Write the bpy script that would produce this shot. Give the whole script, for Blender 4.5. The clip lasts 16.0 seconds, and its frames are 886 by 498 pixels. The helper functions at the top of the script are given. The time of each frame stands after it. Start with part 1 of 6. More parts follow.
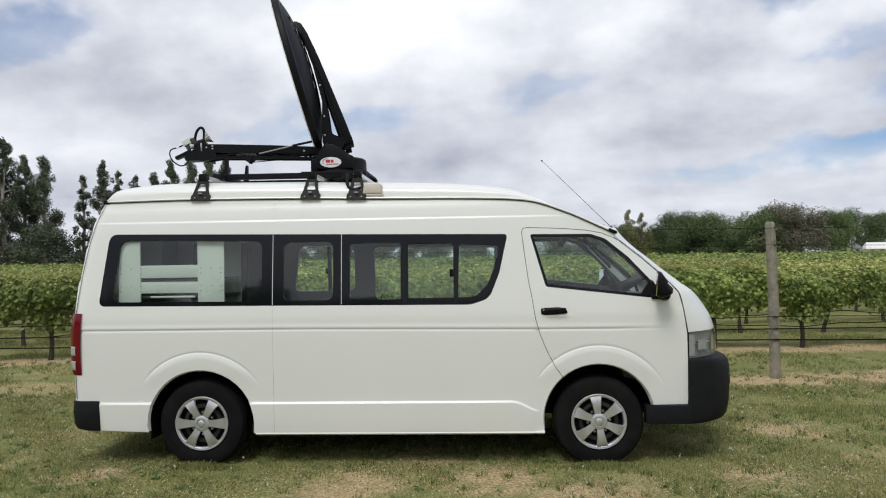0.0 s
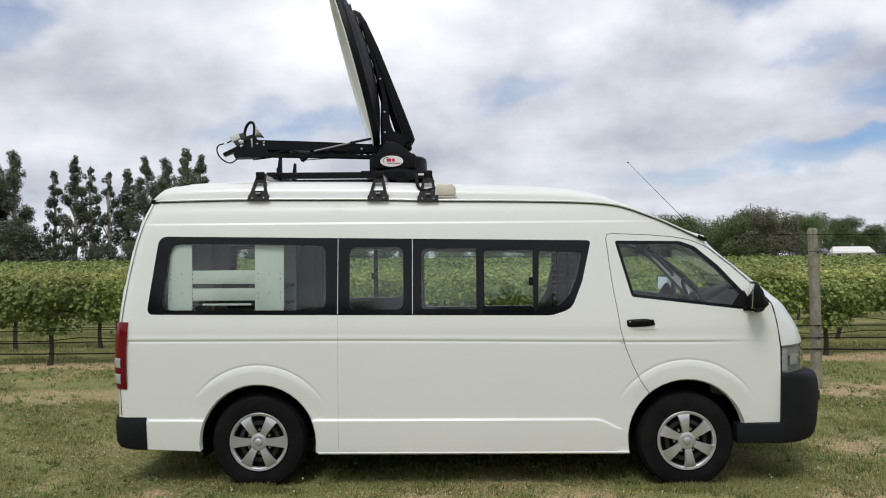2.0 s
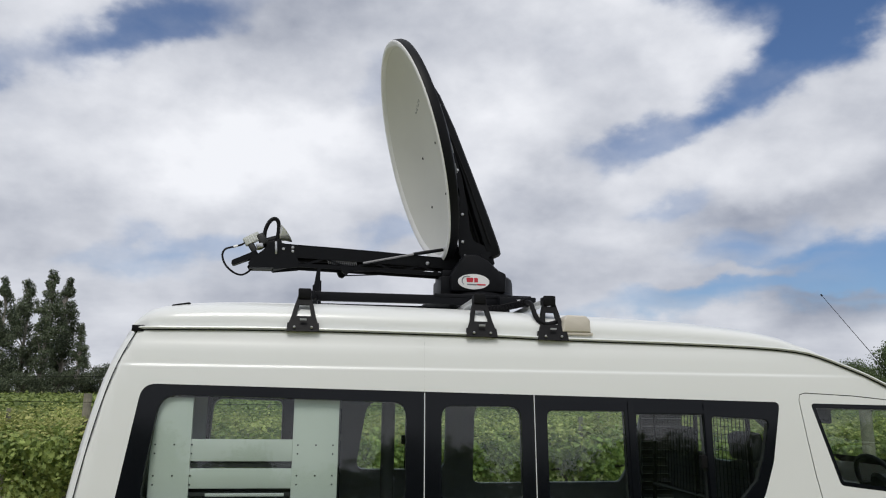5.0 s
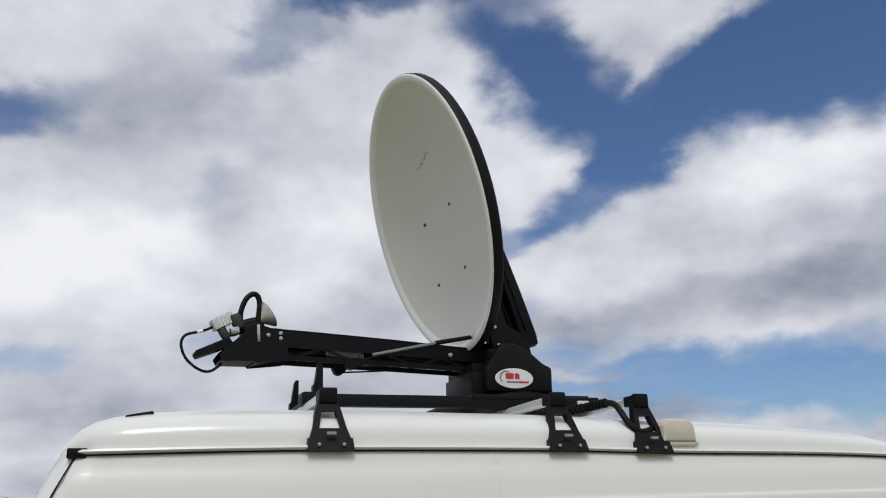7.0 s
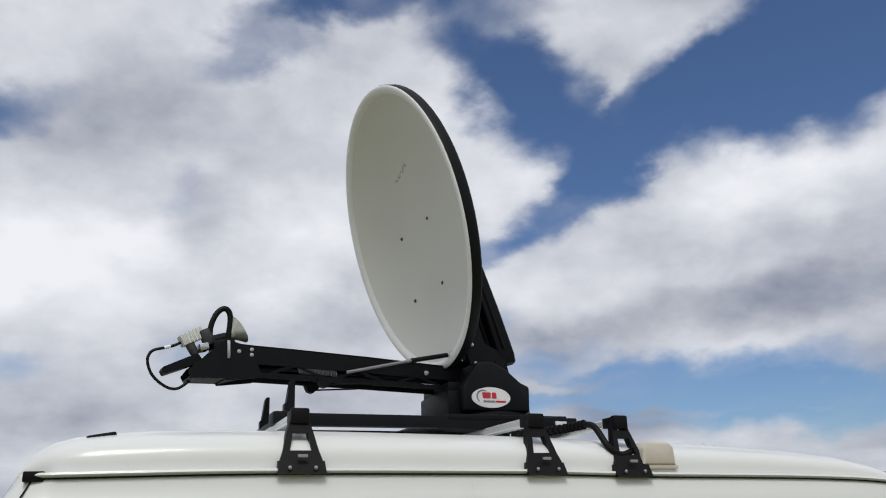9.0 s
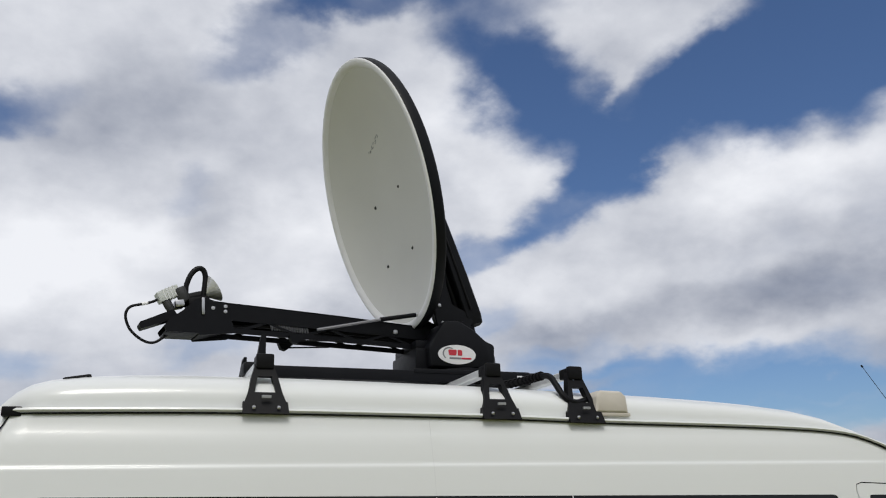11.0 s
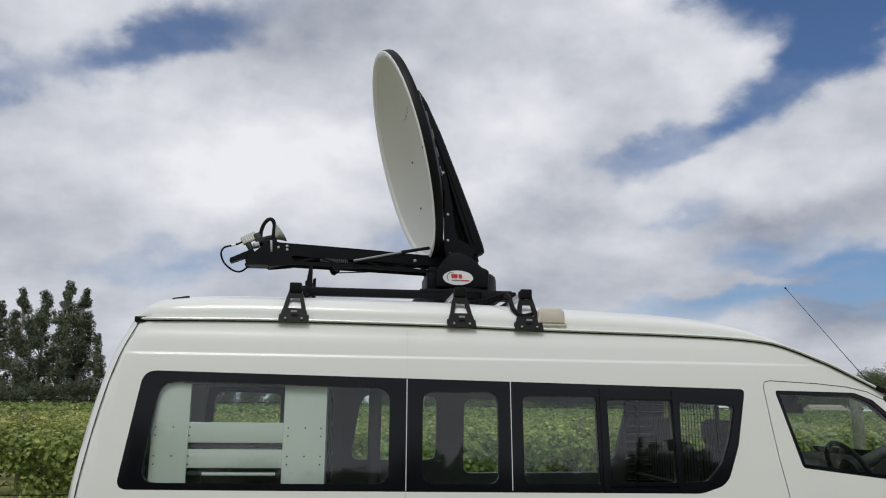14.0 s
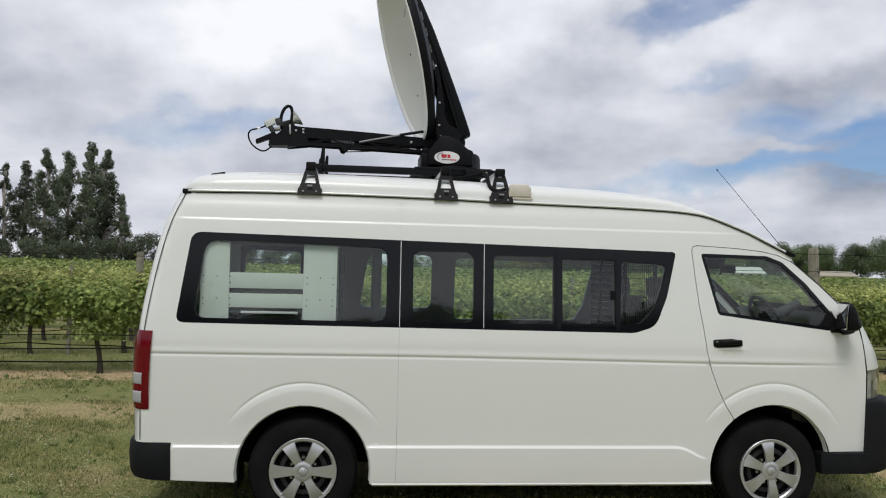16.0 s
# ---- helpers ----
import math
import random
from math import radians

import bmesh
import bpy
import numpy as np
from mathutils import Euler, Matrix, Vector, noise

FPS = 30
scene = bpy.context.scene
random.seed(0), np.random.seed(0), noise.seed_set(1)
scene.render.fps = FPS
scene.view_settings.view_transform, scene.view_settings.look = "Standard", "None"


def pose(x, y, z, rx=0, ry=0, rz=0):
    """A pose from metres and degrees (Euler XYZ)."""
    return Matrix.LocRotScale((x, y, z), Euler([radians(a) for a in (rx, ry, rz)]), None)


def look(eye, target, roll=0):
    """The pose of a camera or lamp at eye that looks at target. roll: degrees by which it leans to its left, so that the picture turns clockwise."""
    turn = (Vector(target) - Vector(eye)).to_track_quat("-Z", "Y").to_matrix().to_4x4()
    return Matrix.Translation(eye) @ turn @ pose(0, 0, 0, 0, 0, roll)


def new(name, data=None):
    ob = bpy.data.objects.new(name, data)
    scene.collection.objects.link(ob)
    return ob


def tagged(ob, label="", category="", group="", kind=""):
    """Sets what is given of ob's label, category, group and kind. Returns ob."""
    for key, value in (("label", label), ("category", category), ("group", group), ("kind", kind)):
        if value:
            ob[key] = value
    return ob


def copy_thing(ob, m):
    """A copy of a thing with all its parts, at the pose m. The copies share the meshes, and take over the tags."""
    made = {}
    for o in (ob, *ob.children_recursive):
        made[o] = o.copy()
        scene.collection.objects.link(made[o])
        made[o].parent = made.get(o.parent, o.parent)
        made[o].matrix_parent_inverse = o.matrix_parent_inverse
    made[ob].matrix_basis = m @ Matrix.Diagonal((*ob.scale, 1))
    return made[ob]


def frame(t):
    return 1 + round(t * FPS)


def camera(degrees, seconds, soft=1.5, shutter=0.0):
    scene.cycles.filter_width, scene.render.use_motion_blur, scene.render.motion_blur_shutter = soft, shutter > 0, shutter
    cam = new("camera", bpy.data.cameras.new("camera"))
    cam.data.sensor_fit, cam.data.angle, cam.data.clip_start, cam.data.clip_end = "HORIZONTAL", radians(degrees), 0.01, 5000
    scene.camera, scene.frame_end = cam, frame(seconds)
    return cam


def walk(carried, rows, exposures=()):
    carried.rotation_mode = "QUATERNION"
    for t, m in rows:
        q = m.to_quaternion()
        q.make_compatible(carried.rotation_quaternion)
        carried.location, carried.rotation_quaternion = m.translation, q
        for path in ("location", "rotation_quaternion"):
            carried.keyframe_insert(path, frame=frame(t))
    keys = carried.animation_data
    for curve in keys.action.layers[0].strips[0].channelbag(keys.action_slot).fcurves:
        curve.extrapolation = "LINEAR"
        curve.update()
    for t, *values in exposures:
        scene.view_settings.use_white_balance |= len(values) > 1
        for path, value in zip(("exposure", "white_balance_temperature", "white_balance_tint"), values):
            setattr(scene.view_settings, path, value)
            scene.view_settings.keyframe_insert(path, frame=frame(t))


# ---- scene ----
cam = camera(58.0, 16.0, soft=1.1)
PATH = [
    (0, (0.694, -7.118, 1.617), (0.591, -5.121, 1.637), -0.9),
    (0.5, (0.519, -7.045, 1.61), (0.423, -5.048, 1.616), -0.7),
    (1, (0.316, -6.968, 1.622), (0.245, -4.969, 1.619), -0.5),
    (1.5, (0.109, -6.885, 1.646), (0.065, -4.885, 1.647), -0.6),
    (2, (-0.11, -6.728, 1.673), (-0.141, -4.728, 1.693), -0.4),
    (2.5, (-0.342, -6.466, 1.707), (-0.392, -4.468, 1.777), 0.2),
    (3, (-0.578, -6.197, 1.749), (-0.641, -4.202, 1.872), -0.1),
    (3.2, (-0.671, -6.098, 1.754), (-0.726, -4.105, 1.91), -0.2),
    (5.5, (-1.63, -4.426, 1.827), (-1.234, -2.51, 2.243), 0.6),
    (6, (-1.82, -4.086, 1.853), (-1.314, -2.213, 2.34), -0.1),
    (6.5, (-1.976, -3.774, 1.873), (-1.41, -1.941, 2.437), -0.7),
    (7, (-2.129, -3.546, 1.903), (-1.48, -1.758, 2.522), -1.8),
    (7.5, (-2.188, -3.437, 1.933), (-1.479, -1.683, 2.582), -2.4),
    (8, (-2.157, -3.444, 1.957), (-1.444, -1.689, 2.6), -1.6),
    (8.5, (-2.141, -3.468, 1.97), (-1.433, -1.71, 2.609), -1.5),
    (10.8, (-2.001, -3.575, 1.756), (-1.305, -1.821, 2.417), -2.0),
    (11, (-1.995, -3.639, 1.746), (-1.302, -1.874, 2.382), -1.8),
    (11.5, (-1.926, -3.837, 1.722), (-1.28, -2.037, 2.309), -1.1),
    (12, (-1.829, -4.058, 1.708), (-1.259, -2.23, 2.285), -0.2),
    (12.5, (-1.7, -4.309, 1.702), (-1.197, -2.458, 2.268), -0.1),
    (13, (-1.587, -4.596, 1.692), (-1.151, -2.716, 2.219), -0.1),
    (13.5, (-1.405, -4.839, 1.691), (-1.082, -2.92, 2.15), 0.4),
    (14, (-1.292, -5.077, 1.682), (-1.058, -3.128, 2.066), 0.7),
    (14.5, (-1.238, -5.325, 1.668), (-1.041, -3.356, 1.952), 0.8),
    (15, (-1.173, -5.594, 1.656), (-0.999, -3.61, 1.841), 1.0),
    (15.5, (-1.171, -5.819, 1.646), (-1.009, -3.829, 1.754), 1.6),
    (16, (-1.218, -6.063, 1.651), (-1.017, -4.074, 1.696), 1.4),
]
EXPOSURES = [(0, 0.05), (1.5, 0.05), (2, 0.03), (2.5, 0.0), (3, -0.20), (5.5, -0.17), (7.5, -0.24), (12.5, -0.20), (14.5, -0.31), (15.5, -0.25), (16, -0.10)]
walk(cam, [(t, look(eye, target, roll)) for t, eye, target, roll in PATH], EXPOSURES)

# ---------------------------------------------------------------- world and light
SUN_EL, SUN_AZ = 56.0, 196.0            # degrees; azimuth clockwise from +y
world = bpy.data.worlds.new("sky")
scene.world = world
world.use_nodes = True
wt = world.node_tree
wt.nodes.clear()


def wnode(kind, **sets):
    n = wt.nodes.new(kind)
    for k, v in sets.items():
        n.inputs[k].default_value = v
    return n


def wmath(op, a, b=None, clamp=False):
    n = wt.nodes.new("ShaderNodeMath")
    n.operation, n.use_clamp = op, clamp
    for i, v in enumerate((a, b)):
        if v is None:
            continue
        if isinstance(v, (int, float)):
            n.inputs[i].default_value = v
        else:
            wt.links.new(v, n.inputs[i])
    return n.outputs[0]


def wrange(v, lo, hi, to0=0.0, to1=1.0, smooth=True):
    n = wt.nodes.new("ShaderNodeMapRange")
    n.interpolation_type = "SMOOTHSTEP" if smooth else "LINEAR"
    wt.links.new(v, n.inputs[0])
    for i, x in enumerate((lo, hi, to0, to1)):
        n.inputs[i + 1].default_value = x
    return n.outputs[0]


sky = wt.nodes.new("ShaderNodeTexSky")
sky.sky_type, sky.sun_disc = "NISHITA", False
sky.sun_elevation, sky.sun_rotation = radians(SUN_EL), radians(SUN_AZ)
sky.air_density, sky.dust_density, sky.ozone_density = 1.0, 0.6, 2.0
coord = wt.nodes.new("ShaderNodeTexCoord")
sep = wt.nodes.new("ShaderNodeSeparateXYZ")
wt.links.new(coord.outputs["Generated"], sep.inputs[0])
# the sky by azimuth and elevation, in degrees, its outlines frayed by noise
def wvec(op, a, b=None, out=0):
    n = wt.nodes.new("ShaderNodeVectorMath")
    n.operation = op
    for i, v in enumerate((a, b)):
        if v is None:
            continue
        if isinstance(v, tuple):
            n.inputs[i].default_value = v
        else:
            wt.links.new(v, n.inputs[i])
    return n.outputs[out]


def wjoin(x, y, z):
    n = wt.nodes.new("ShaderNodeCombineXYZ")
    for i, v in enumerate((x, y, z)):
        if isinstance(v, (int, float)):
            n.inputs[i].default_value = v
        else:
            wt.links.new(v, n.inputs[i])
    return n.outputs[0]


def wnoise(at_, scale, detail, rough, offset=(0.0, 0.0, 0.0), out=0):
    n = wnode("ShaderNodeTexNoise", Scale=scale, Detail=detail, Roughness=rough)
    wt.links.new(wvec("ADD", at_, offset), n.inputs["Vector"])
    return n.outputs[out]


def toward(az, el):
    a, e = radians(az), radians(el)
    return (math.sin(a) * math.cos(e), math.cos(a) * math.cos(e), math.sin(e))


dx, dy, dz = sep.outputs
height = wmath("ADD", wmath("MAXIMUM", dz, 0.0), 0.16)
deck = wjoin(wmath("DIVIDE", dx, height), wmath("DIVIDE", dy, height), 0.0)      # a level cloud deck seen from below
lumps = wvec("MULTIPLY", coord.outputs["Generated"], (1.0, 1.0, 1.5))
bearing = wjoin(wmath("DEGREES", wmath("ARCTAN2", dx, dy)), wmath("DEGREES", wmath("ARCSINE", dz)), 0.0)
fray = wvec("MULTIPLY", wvec("SUBTRACT", wnoise(lumps, 11.0, 5, 0.52, (1.3, 0.2, 0.0), 1), (0.5, 0.5, 0.5)), (7.5, 5.0, 0.0))
frayed = wvec("ADD", bearing, fray)


def wblobs(total, sign, blobs, soft=0.35):
    """Adds soft tilted ovals: azimuth, elevation, half width, half height, tilt, amount."""
    for az, el, ra, re, tilt, amount in blobs:
        n = wt.nodes.new("ShaderNodeMapping")
        n.vector_type = "TEXTURE"
        wt.links.new(frayed, n.inputs[0])
        n.inputs[1].default_value, n.inputs[2].default_value, n.inputs[3].default_value = (az, el, 0), (0, 0, radians(tilt)), (ra, re, 1)
        total = wmath("ADD", total, wrange(wvec("LENGTH", n.outputs[0], None, "Value"), soft, 1.25, sign * amount, 0.0))
    return total


GAPS = [(29.0, 29.8, 10.5, 4.8, -37, .58), (32.0, 21.9, 8.0, 2.6, 28, .50), (49.0, 27.8, 15, 4.8, 6, .66), (54, 34, 13, 5.5, 0, .60), (43, 28.5, 6, 3.2, 0, .30), (30, 39, 14, 4, 0, .42), (23.0, 17.9, 5.5, 1.7, 14, .34),
        (7.5, 32.8, 6.5, 2.5, 20, .36), (14.5, 36.2, 9, 2.2, 0, .46), (-13.5, 24.4, 9.0, 2.4, 24, .46), (-25, 19.5, 5, 1.6, 15, .26), (2.0, 22.2, 3.2, 1.8, 30, .20), (4.4, 11.6, 4.5, 1.5, 8, .26), (-9.5, 10.0, 5, 1.3, 0, .22),
        (-30, 14, 5, 2.4, 20, .30), (24.3, 6.6, 6.5, 1.5, 0, .32), (-14.5, 8.8, 5, 1.2, 0, .20), (38, 8.3, 14, 2.6, 2, .52), (48, 6.4, 10, 2.2, 0, .50), (29, 10.6, 5, 1.2, 10, .24), (16, 5.5, 5, 1.0, 0, .22), (24.5, 13.2, 3.5, 1.1, 20, .20)]
PUFFS = [(40.5, 34.2, 7.5, 2.0, -20, .29), (36.0, 29.3, 2.6, 1.0, 55, .20), (32.0, 36.8, 4.0, 1.2, -10, .24), (40, 6.9, 11, .6, 1, .26), (28, 8.3, 7, .5, 3, .22)]
BRIGHT = [(2, 16.5, 17, 5.5, 0, .17), (-16, 19, 12, 5, 10, .12), (-12, 13, 14, 4, 0, .09), (18, 29, 8, 4, 20, .10), (45, 20.5, 11, 3.2, 8, .26), (25.5, 25.0, 7.5, 5.5, -35, .26), (14, 20, 9, 4, 0, .14), (-8, 17, 10, 3.5, 10, .20), (40, 32.5, 8, 2, -15, .12), (30, 15, 8, 2.2, 5, .12)]
DULL = [(46, 13.6, 13, 2.3, 3, .26), (-3, 27.4, 11, 4.5, 15, .24), (13, 13.5, 9, 2.4, 0, .16), (30, 11.8, 10, 1.6, 0, .16), (-18, 11, 10, 2.5, 0, .12), (4, 20, 4, 3, 40, .18), (34, 7.5, 14, 3.5, 0, .20)]
cover = wmath("ADD", wmath("MULTIPLY", wnoise(deck, 1.15, 6, 0.55, (3.1, 1.7, 0.0)), 0.46), 0.47)
cover = wmath("ADD", cover, wmath("MULTIPLY", wmath("SUBTRACT", wnoise(lumps, 13.0, 6, 0.60, (0.0, 4.0, 2.0)), 0.5), 0.20))
cover = wblobs(wblobs(cover, -1, GAPS), 1, PUFFS, 0.2)
mask = wrange(cover, 0.13, 0.70)
tone = wmath("ADD", wmath("MULTIPLY", wnoise(deck, 1.3, 5, 0.48, (7.3, 4.4, 0.0)), 0.60), wmath("MULTIPLY", wnoise(lumps, 7.0, 6, 0.50, (2.0, 2.5, 0.5)), 0.60))
tone = wblobs(wblobs(tone, 1, BRIGHT, 0.1), -1, DULL, 0.1)
tone = wmath("ADD", tone, wmath("MULTIPLY", wmath("SUBTRACT", wnoise(lumps, 19.0, 5, 0.55, (6.0, 1.5, 3.5)), 0.5), 0.22))
tone = wrange(tone, 0.24, 0.92, 0.0, 1.0, False)
cloud = wt.nodes.new("ShaderNodeMix")
cloud.data_type = "RGBA"
wt.links.new(tone, cloud.inputs[0])
cloud.inputs[6].default_value, cloud.inputs[7].default_value = (0.272, 0.304, 0.388, 1), (0.915, 0.932, 0.98, 1)
blue = wt.nodes.new("ShaderNodeMix")
blue.data_type, blue.blend_type = "RGBA", "MULTIPLY"
blue.inputs[0].default_value = 1.0
wt.links.new(sky.outputs[0], blue.inputs[6])
blue.inputs[7].default_value = (0.063, 0.075, 0.094, 1)
both = wt.nodes.new("ShaderNodeMix")
both.data_type = "RGBA"
wt.links.new(mask, both.inputs[0])
wt.links.new(blue.outputs[2], both.inputs[6])
wt.links.new(cloud.outputs[2], both.inputs[7])
glow = wt.nodes.new("ShaderNodeBackground")
glow.inputs["Strength"].default_value = 1.10
wt.links.new(both.outputs[2], glow.inputs[0])
wt.links.new(glow.outputs[0], wt.nodes.new("ShaderNodeOutputWorld").inputs[0])

sun_data = bpy.data.lights.new("sun", "SUN")
sun_data.energy, sun_data.angle, sun_data.color = 1.75, radians(22), (1.0, 0.965, 0.91)
sun = new("sun", sun_data)
sun.matrix_world = look(Vector(toward(SUN_AZ, SUN_EL)) * 50, (0, 0, 0))

# ---------------------------------------------------------------- materials


def nodes_of(name):
    m = bpy.data.materials.new(name)
    m.use_nodes = True
    t = m.node_tree
    return m, t, t.nodes["Principled BSDF"]


def plain(name, color, rough=0.5, metal=0.0, vary=0.12, scale=30.0, bump=0.0, bump_scale=200.0, dirt=None, dirt_scale=2.0, dirt_amount=0.3, coat=0.0, spec=0.5):
    """A surface with grain, stains and a fine relief."""
    m, t, b = nodes_of(name)
    co = t.nodes.new("ShaderNodeTexCoord")
    n1 = t.nodes.new("ShaderNodeTexNoise")
    n1.inputs["Scale"].default_value, n1.inputs["Detail"].default_value = scale, 6
    t.links.new(co.outputs["Object"], n1.inputs["Vector"])
    ramp = t.nodes.new("ShaderNodeMix")
    ramp.data_type = "RGBA"
    t.links.new(n1.outputs[0], ramp.inputs[0])
    ramp.inputs[6].default_value = (*[c * (1 - vary) for c in color], 1)
    ramp.inputs[7].default_value = (*[min(1, c * (1 + vary)) for c in color], 1)
    out = ramp.outputs[2]
    if dirt:
        n2 = t.nodes.new("ShaderNodeTexNoise")
        n2.inputs["Scale"].default_value, n2.inputs["Detail"].default_value = dirt_scale, 8
        t.links.new(co.outputs["Object"], n2.inputs["Vector"])
        r2 = t.nodes.new("ShaderNodeMapRange")
        t.links.new(n2.outputs[0], r2.inputs[0])
        r2.inputs[1].default_value, r2.inputs[2].default_value, r2.inputs[4].default_value = 0.45, 0.75, dirt_amount
        mix = t.nodes.new("ShaderNodeMix")
        mix.data_type = "RGBA"
        t.links.new(r2.outputs[0], mix.inputs[0])
        t.links.new(out, mix.inputs[6])
        mix.inputs[7].default_value = (*dirt, 1)
        out = mix.outputs[2]
    t.links.new(out, b.inputs["Base Color"])
    rr = t.nodes.new("ShaderNodeMapRange")
    t.links.new(n1.outputs[0], rr.inputs[0])
    rr.inputs[3].default_value, rr.inputs[4].default_value = max(0.02, rough * 0.85), min(1, rough * 1.15)
    t.links.new(rr.outputs[0], b.inputs["Roughness"])
    b.inputs["Metallic"].default_value = metal
    b.inputs["Coat Weight"].default_value, b.inputs["Coat Roughness"].default_value = coat, 0.08
    b.inputs["Specular IOR Level"].default_value = spec
    if bump:
        n3 = t.nodes.new("ShaderNodeTexNoise")
        n3.inputs["Scale"].default_value, n3.inputs["Detail"].default_value = bump_scale, 4
        t.links.new(co.outputs["Object"], n3.inputs["Vector"])
        bp = t.nodes.new("ShaderNodeBump")
        bp.inputs["Strength"].default_value, bp.inputs["Distance"].default_value = bump, 0.002
        t.links.new(n3.outputs[0], bp.inputs["Height"])
        t.links.new(bp.outputs[0], b.inputs["Normal"])
    return m


def glass(name, tint, rough=0.02, clear=0.8):
    """A thin pane: what lies behind shows through its tint, and it mirrors at its surface."""
    m, t, b = nodes_of(name)
    t.nodes.remove(b)
    out = t.nodes["Material Output"]
    see = t.nodes.new("ShaderNodeBsdfTransparent")
    see.inputs[0].default_value = (*tint, 1)
    gl = t.nodes.new("ShaderNodeBsdfGlossy")
    gl.inputs["Roughness"].default_value = rough
    gl.inputs[0].default_value = (1, 1, 1, 1)
    fr = t.nodes.new("ShaderNodeLayerWeight")
    fr.inputs[0].default_value = 0.5
    steep = t.nodes.new("ShaderNodeMath")
    steep.operation = "POWER"
    t.links.new(fr.outputs["Facing"], steep.inputs[0])
    steep.inputs[1].default_value = 5.0
    gloss = t.nodes.new("ShaderNodeMath")
    gloss.operation = "MULTIPLY_ADD"
    t.links.new(steep.outputs[0], gloss.inputs[0])
    gloss.inputs[1].default_value, gloss.inputs[2].default_value = 0.932, 0.068
    mix = t.nodes.new("ShaderNodeMixShader")
    t.links.new(gloss.outputs[0], mix.inputs[0])
    t.links.new(see.outputs[0], mix.inputs[1])
    t.links.new(gl.outputs[0], mix.inputs[2])
    t.links.new(mix.outputs[0], out.inputs[0])
    return m


def leafy(name, dark, light, scale=1.2, thru=0.35, rough=0.55, spread=0.65):
    """Leaves: each one its own tone, with patches of tone over the crown, and light through them."""
    m, t, b = nodes_of(name)
    geo = t.nodes.new("ShaderNodeNewGeometry")
    co = t.nodes.new("ShaderNodeTexCoord")
    n1 = t.nodes.new("ShaderNodeTexNoise")
    n1.inputs["Scale"].default_value, n1.inputs["Detail"].default_value = scale, 3
    t.links.new(co.outputs["Object"], n1.inputs["Vector"])
    add = t.nodes.new("ShaderNodeMath")
    add.operation = "MULTIPLY_ADD"
    t.links.new(geo.outputs["Random Per Island"], add.inputs[0])
    add.inputs[1].default_value = spread
    s2 = t.nodes.new("ShaderNodeMath")
    s2.operation = "MULTIPLY_ADD"
    t.links.new(n1.outputs[0], s2.inputs[0])
    s2.inputs[1].default_value, s2.inputs[2].default_value = 0.9, 0.025 - spread / 2
    t.links.new(s2.outputs[0], add.inputs[2])
    mix = t.nodes.new("ShaderNodeMix")
    mix.data_type, mix.clamp_factor = "RGBA", True
    t.links.new(add.outputs[0], mix.inputs[0])
    mix.inputs[6].default_value, mix.inputs[7].default_value = (*dark, 1), (*light, 1)
    info = t.nodes.new("ShaderNodeObjectInfo")
    hue = t.nodes.new("ShaderNodeHueSaturation")
    t.links.new(mix.outputs[2], hue.inputs["Color"])
    hue.inputs["Hue"].default_value = 0.5
    val = t.nodes.new("ShaderNodeMapRange")
    t.links.new(info.outputs["Random"], val.inputs[0])
    val.inputs[3].default_value, val.inputs[4].default_value = 0.74, 1.30
    t.links.new(val.outputs[0], hue.inputs["Value"])
    mix = hue
    t.links.new(mix.outputs[0], b.inputs["Base Color"])
    b.inputs["Roughness"].default_value = rough
    b.inputs["Specular IOR Level"].default_value = 0.35
    tr = t.nodes.new("ShaderNodeBsdfTranslucent")
    t.links.new(mix.outputs[0], tr.inputs[0])
    ms = t.nodes.new("ShaderNodeMixShader")
    ms.inputs[0].default_value = thru
    t.links.new(b.outputs[0], ms.inputs[1])
    t.links.new(tr.outputs[0], ms.inputs[2])
    t.links.new(ms.outputs[0], t.nodes["Material Output"].inputs[0])
    return m


WHITE = plain("white_van_paint", (0.780, 0.797, 0.780), 0.30, vary=0.002, scale=1.2, coat=0.3, dirt=(0.60, 0.57, 0.50), dirt_scale=1.4, dirt_amount=0.05)
BLACKGLASS = plain("black_window_border", (0.005, 0.006, 0.008), 0.10, vary=0.1, spec=0.27)
PANE = glass("tinted_glass", (0.83, 0.92, 0.88))
CABGLASS = glass("clear_glass", (0.82, 0.91, 0.86))
TRIM = plain("grey_interior_trim", (0.32, 0.325, 0.335), 0.75, vary=0.1, bump=0.2)
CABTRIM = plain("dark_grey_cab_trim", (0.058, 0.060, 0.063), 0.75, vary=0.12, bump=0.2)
DARKTRIM = plain("dark_interior_plastic", (0.035, 0.036, 0.038), 0.65, vary=0.15, bump=0.2)
CLOTH = plain("dark_grey_seat_cloth", (0.06, 0.065, 0.075), 0.95, vary=0.25, scale=90, bump=0.5)
BUMPER = plain("black_bumper_plastic", (0.008, 0.009, 0.011), 0.62, vary=0.15, bump=0.35, bump_scale=500, dirt=(0.05, 0.05, 0.045), dirt_scale=5, dirt_amount=0.12, spec=0.16)
UNDER = plain("underbody_black", (0.008, 0.008, 0.008), 0.95, vary=0.3, spec=0.05)
RUBBER = plain("tyre_rubber", (0.006, 0.006, 0.007), 0.85, vary=0.2, bump=0.4, bump_scale=150, dirt=(0.05, 0.045, 0.038), dirt_scale=6, dirt_amount=0.15, spec=0.15)
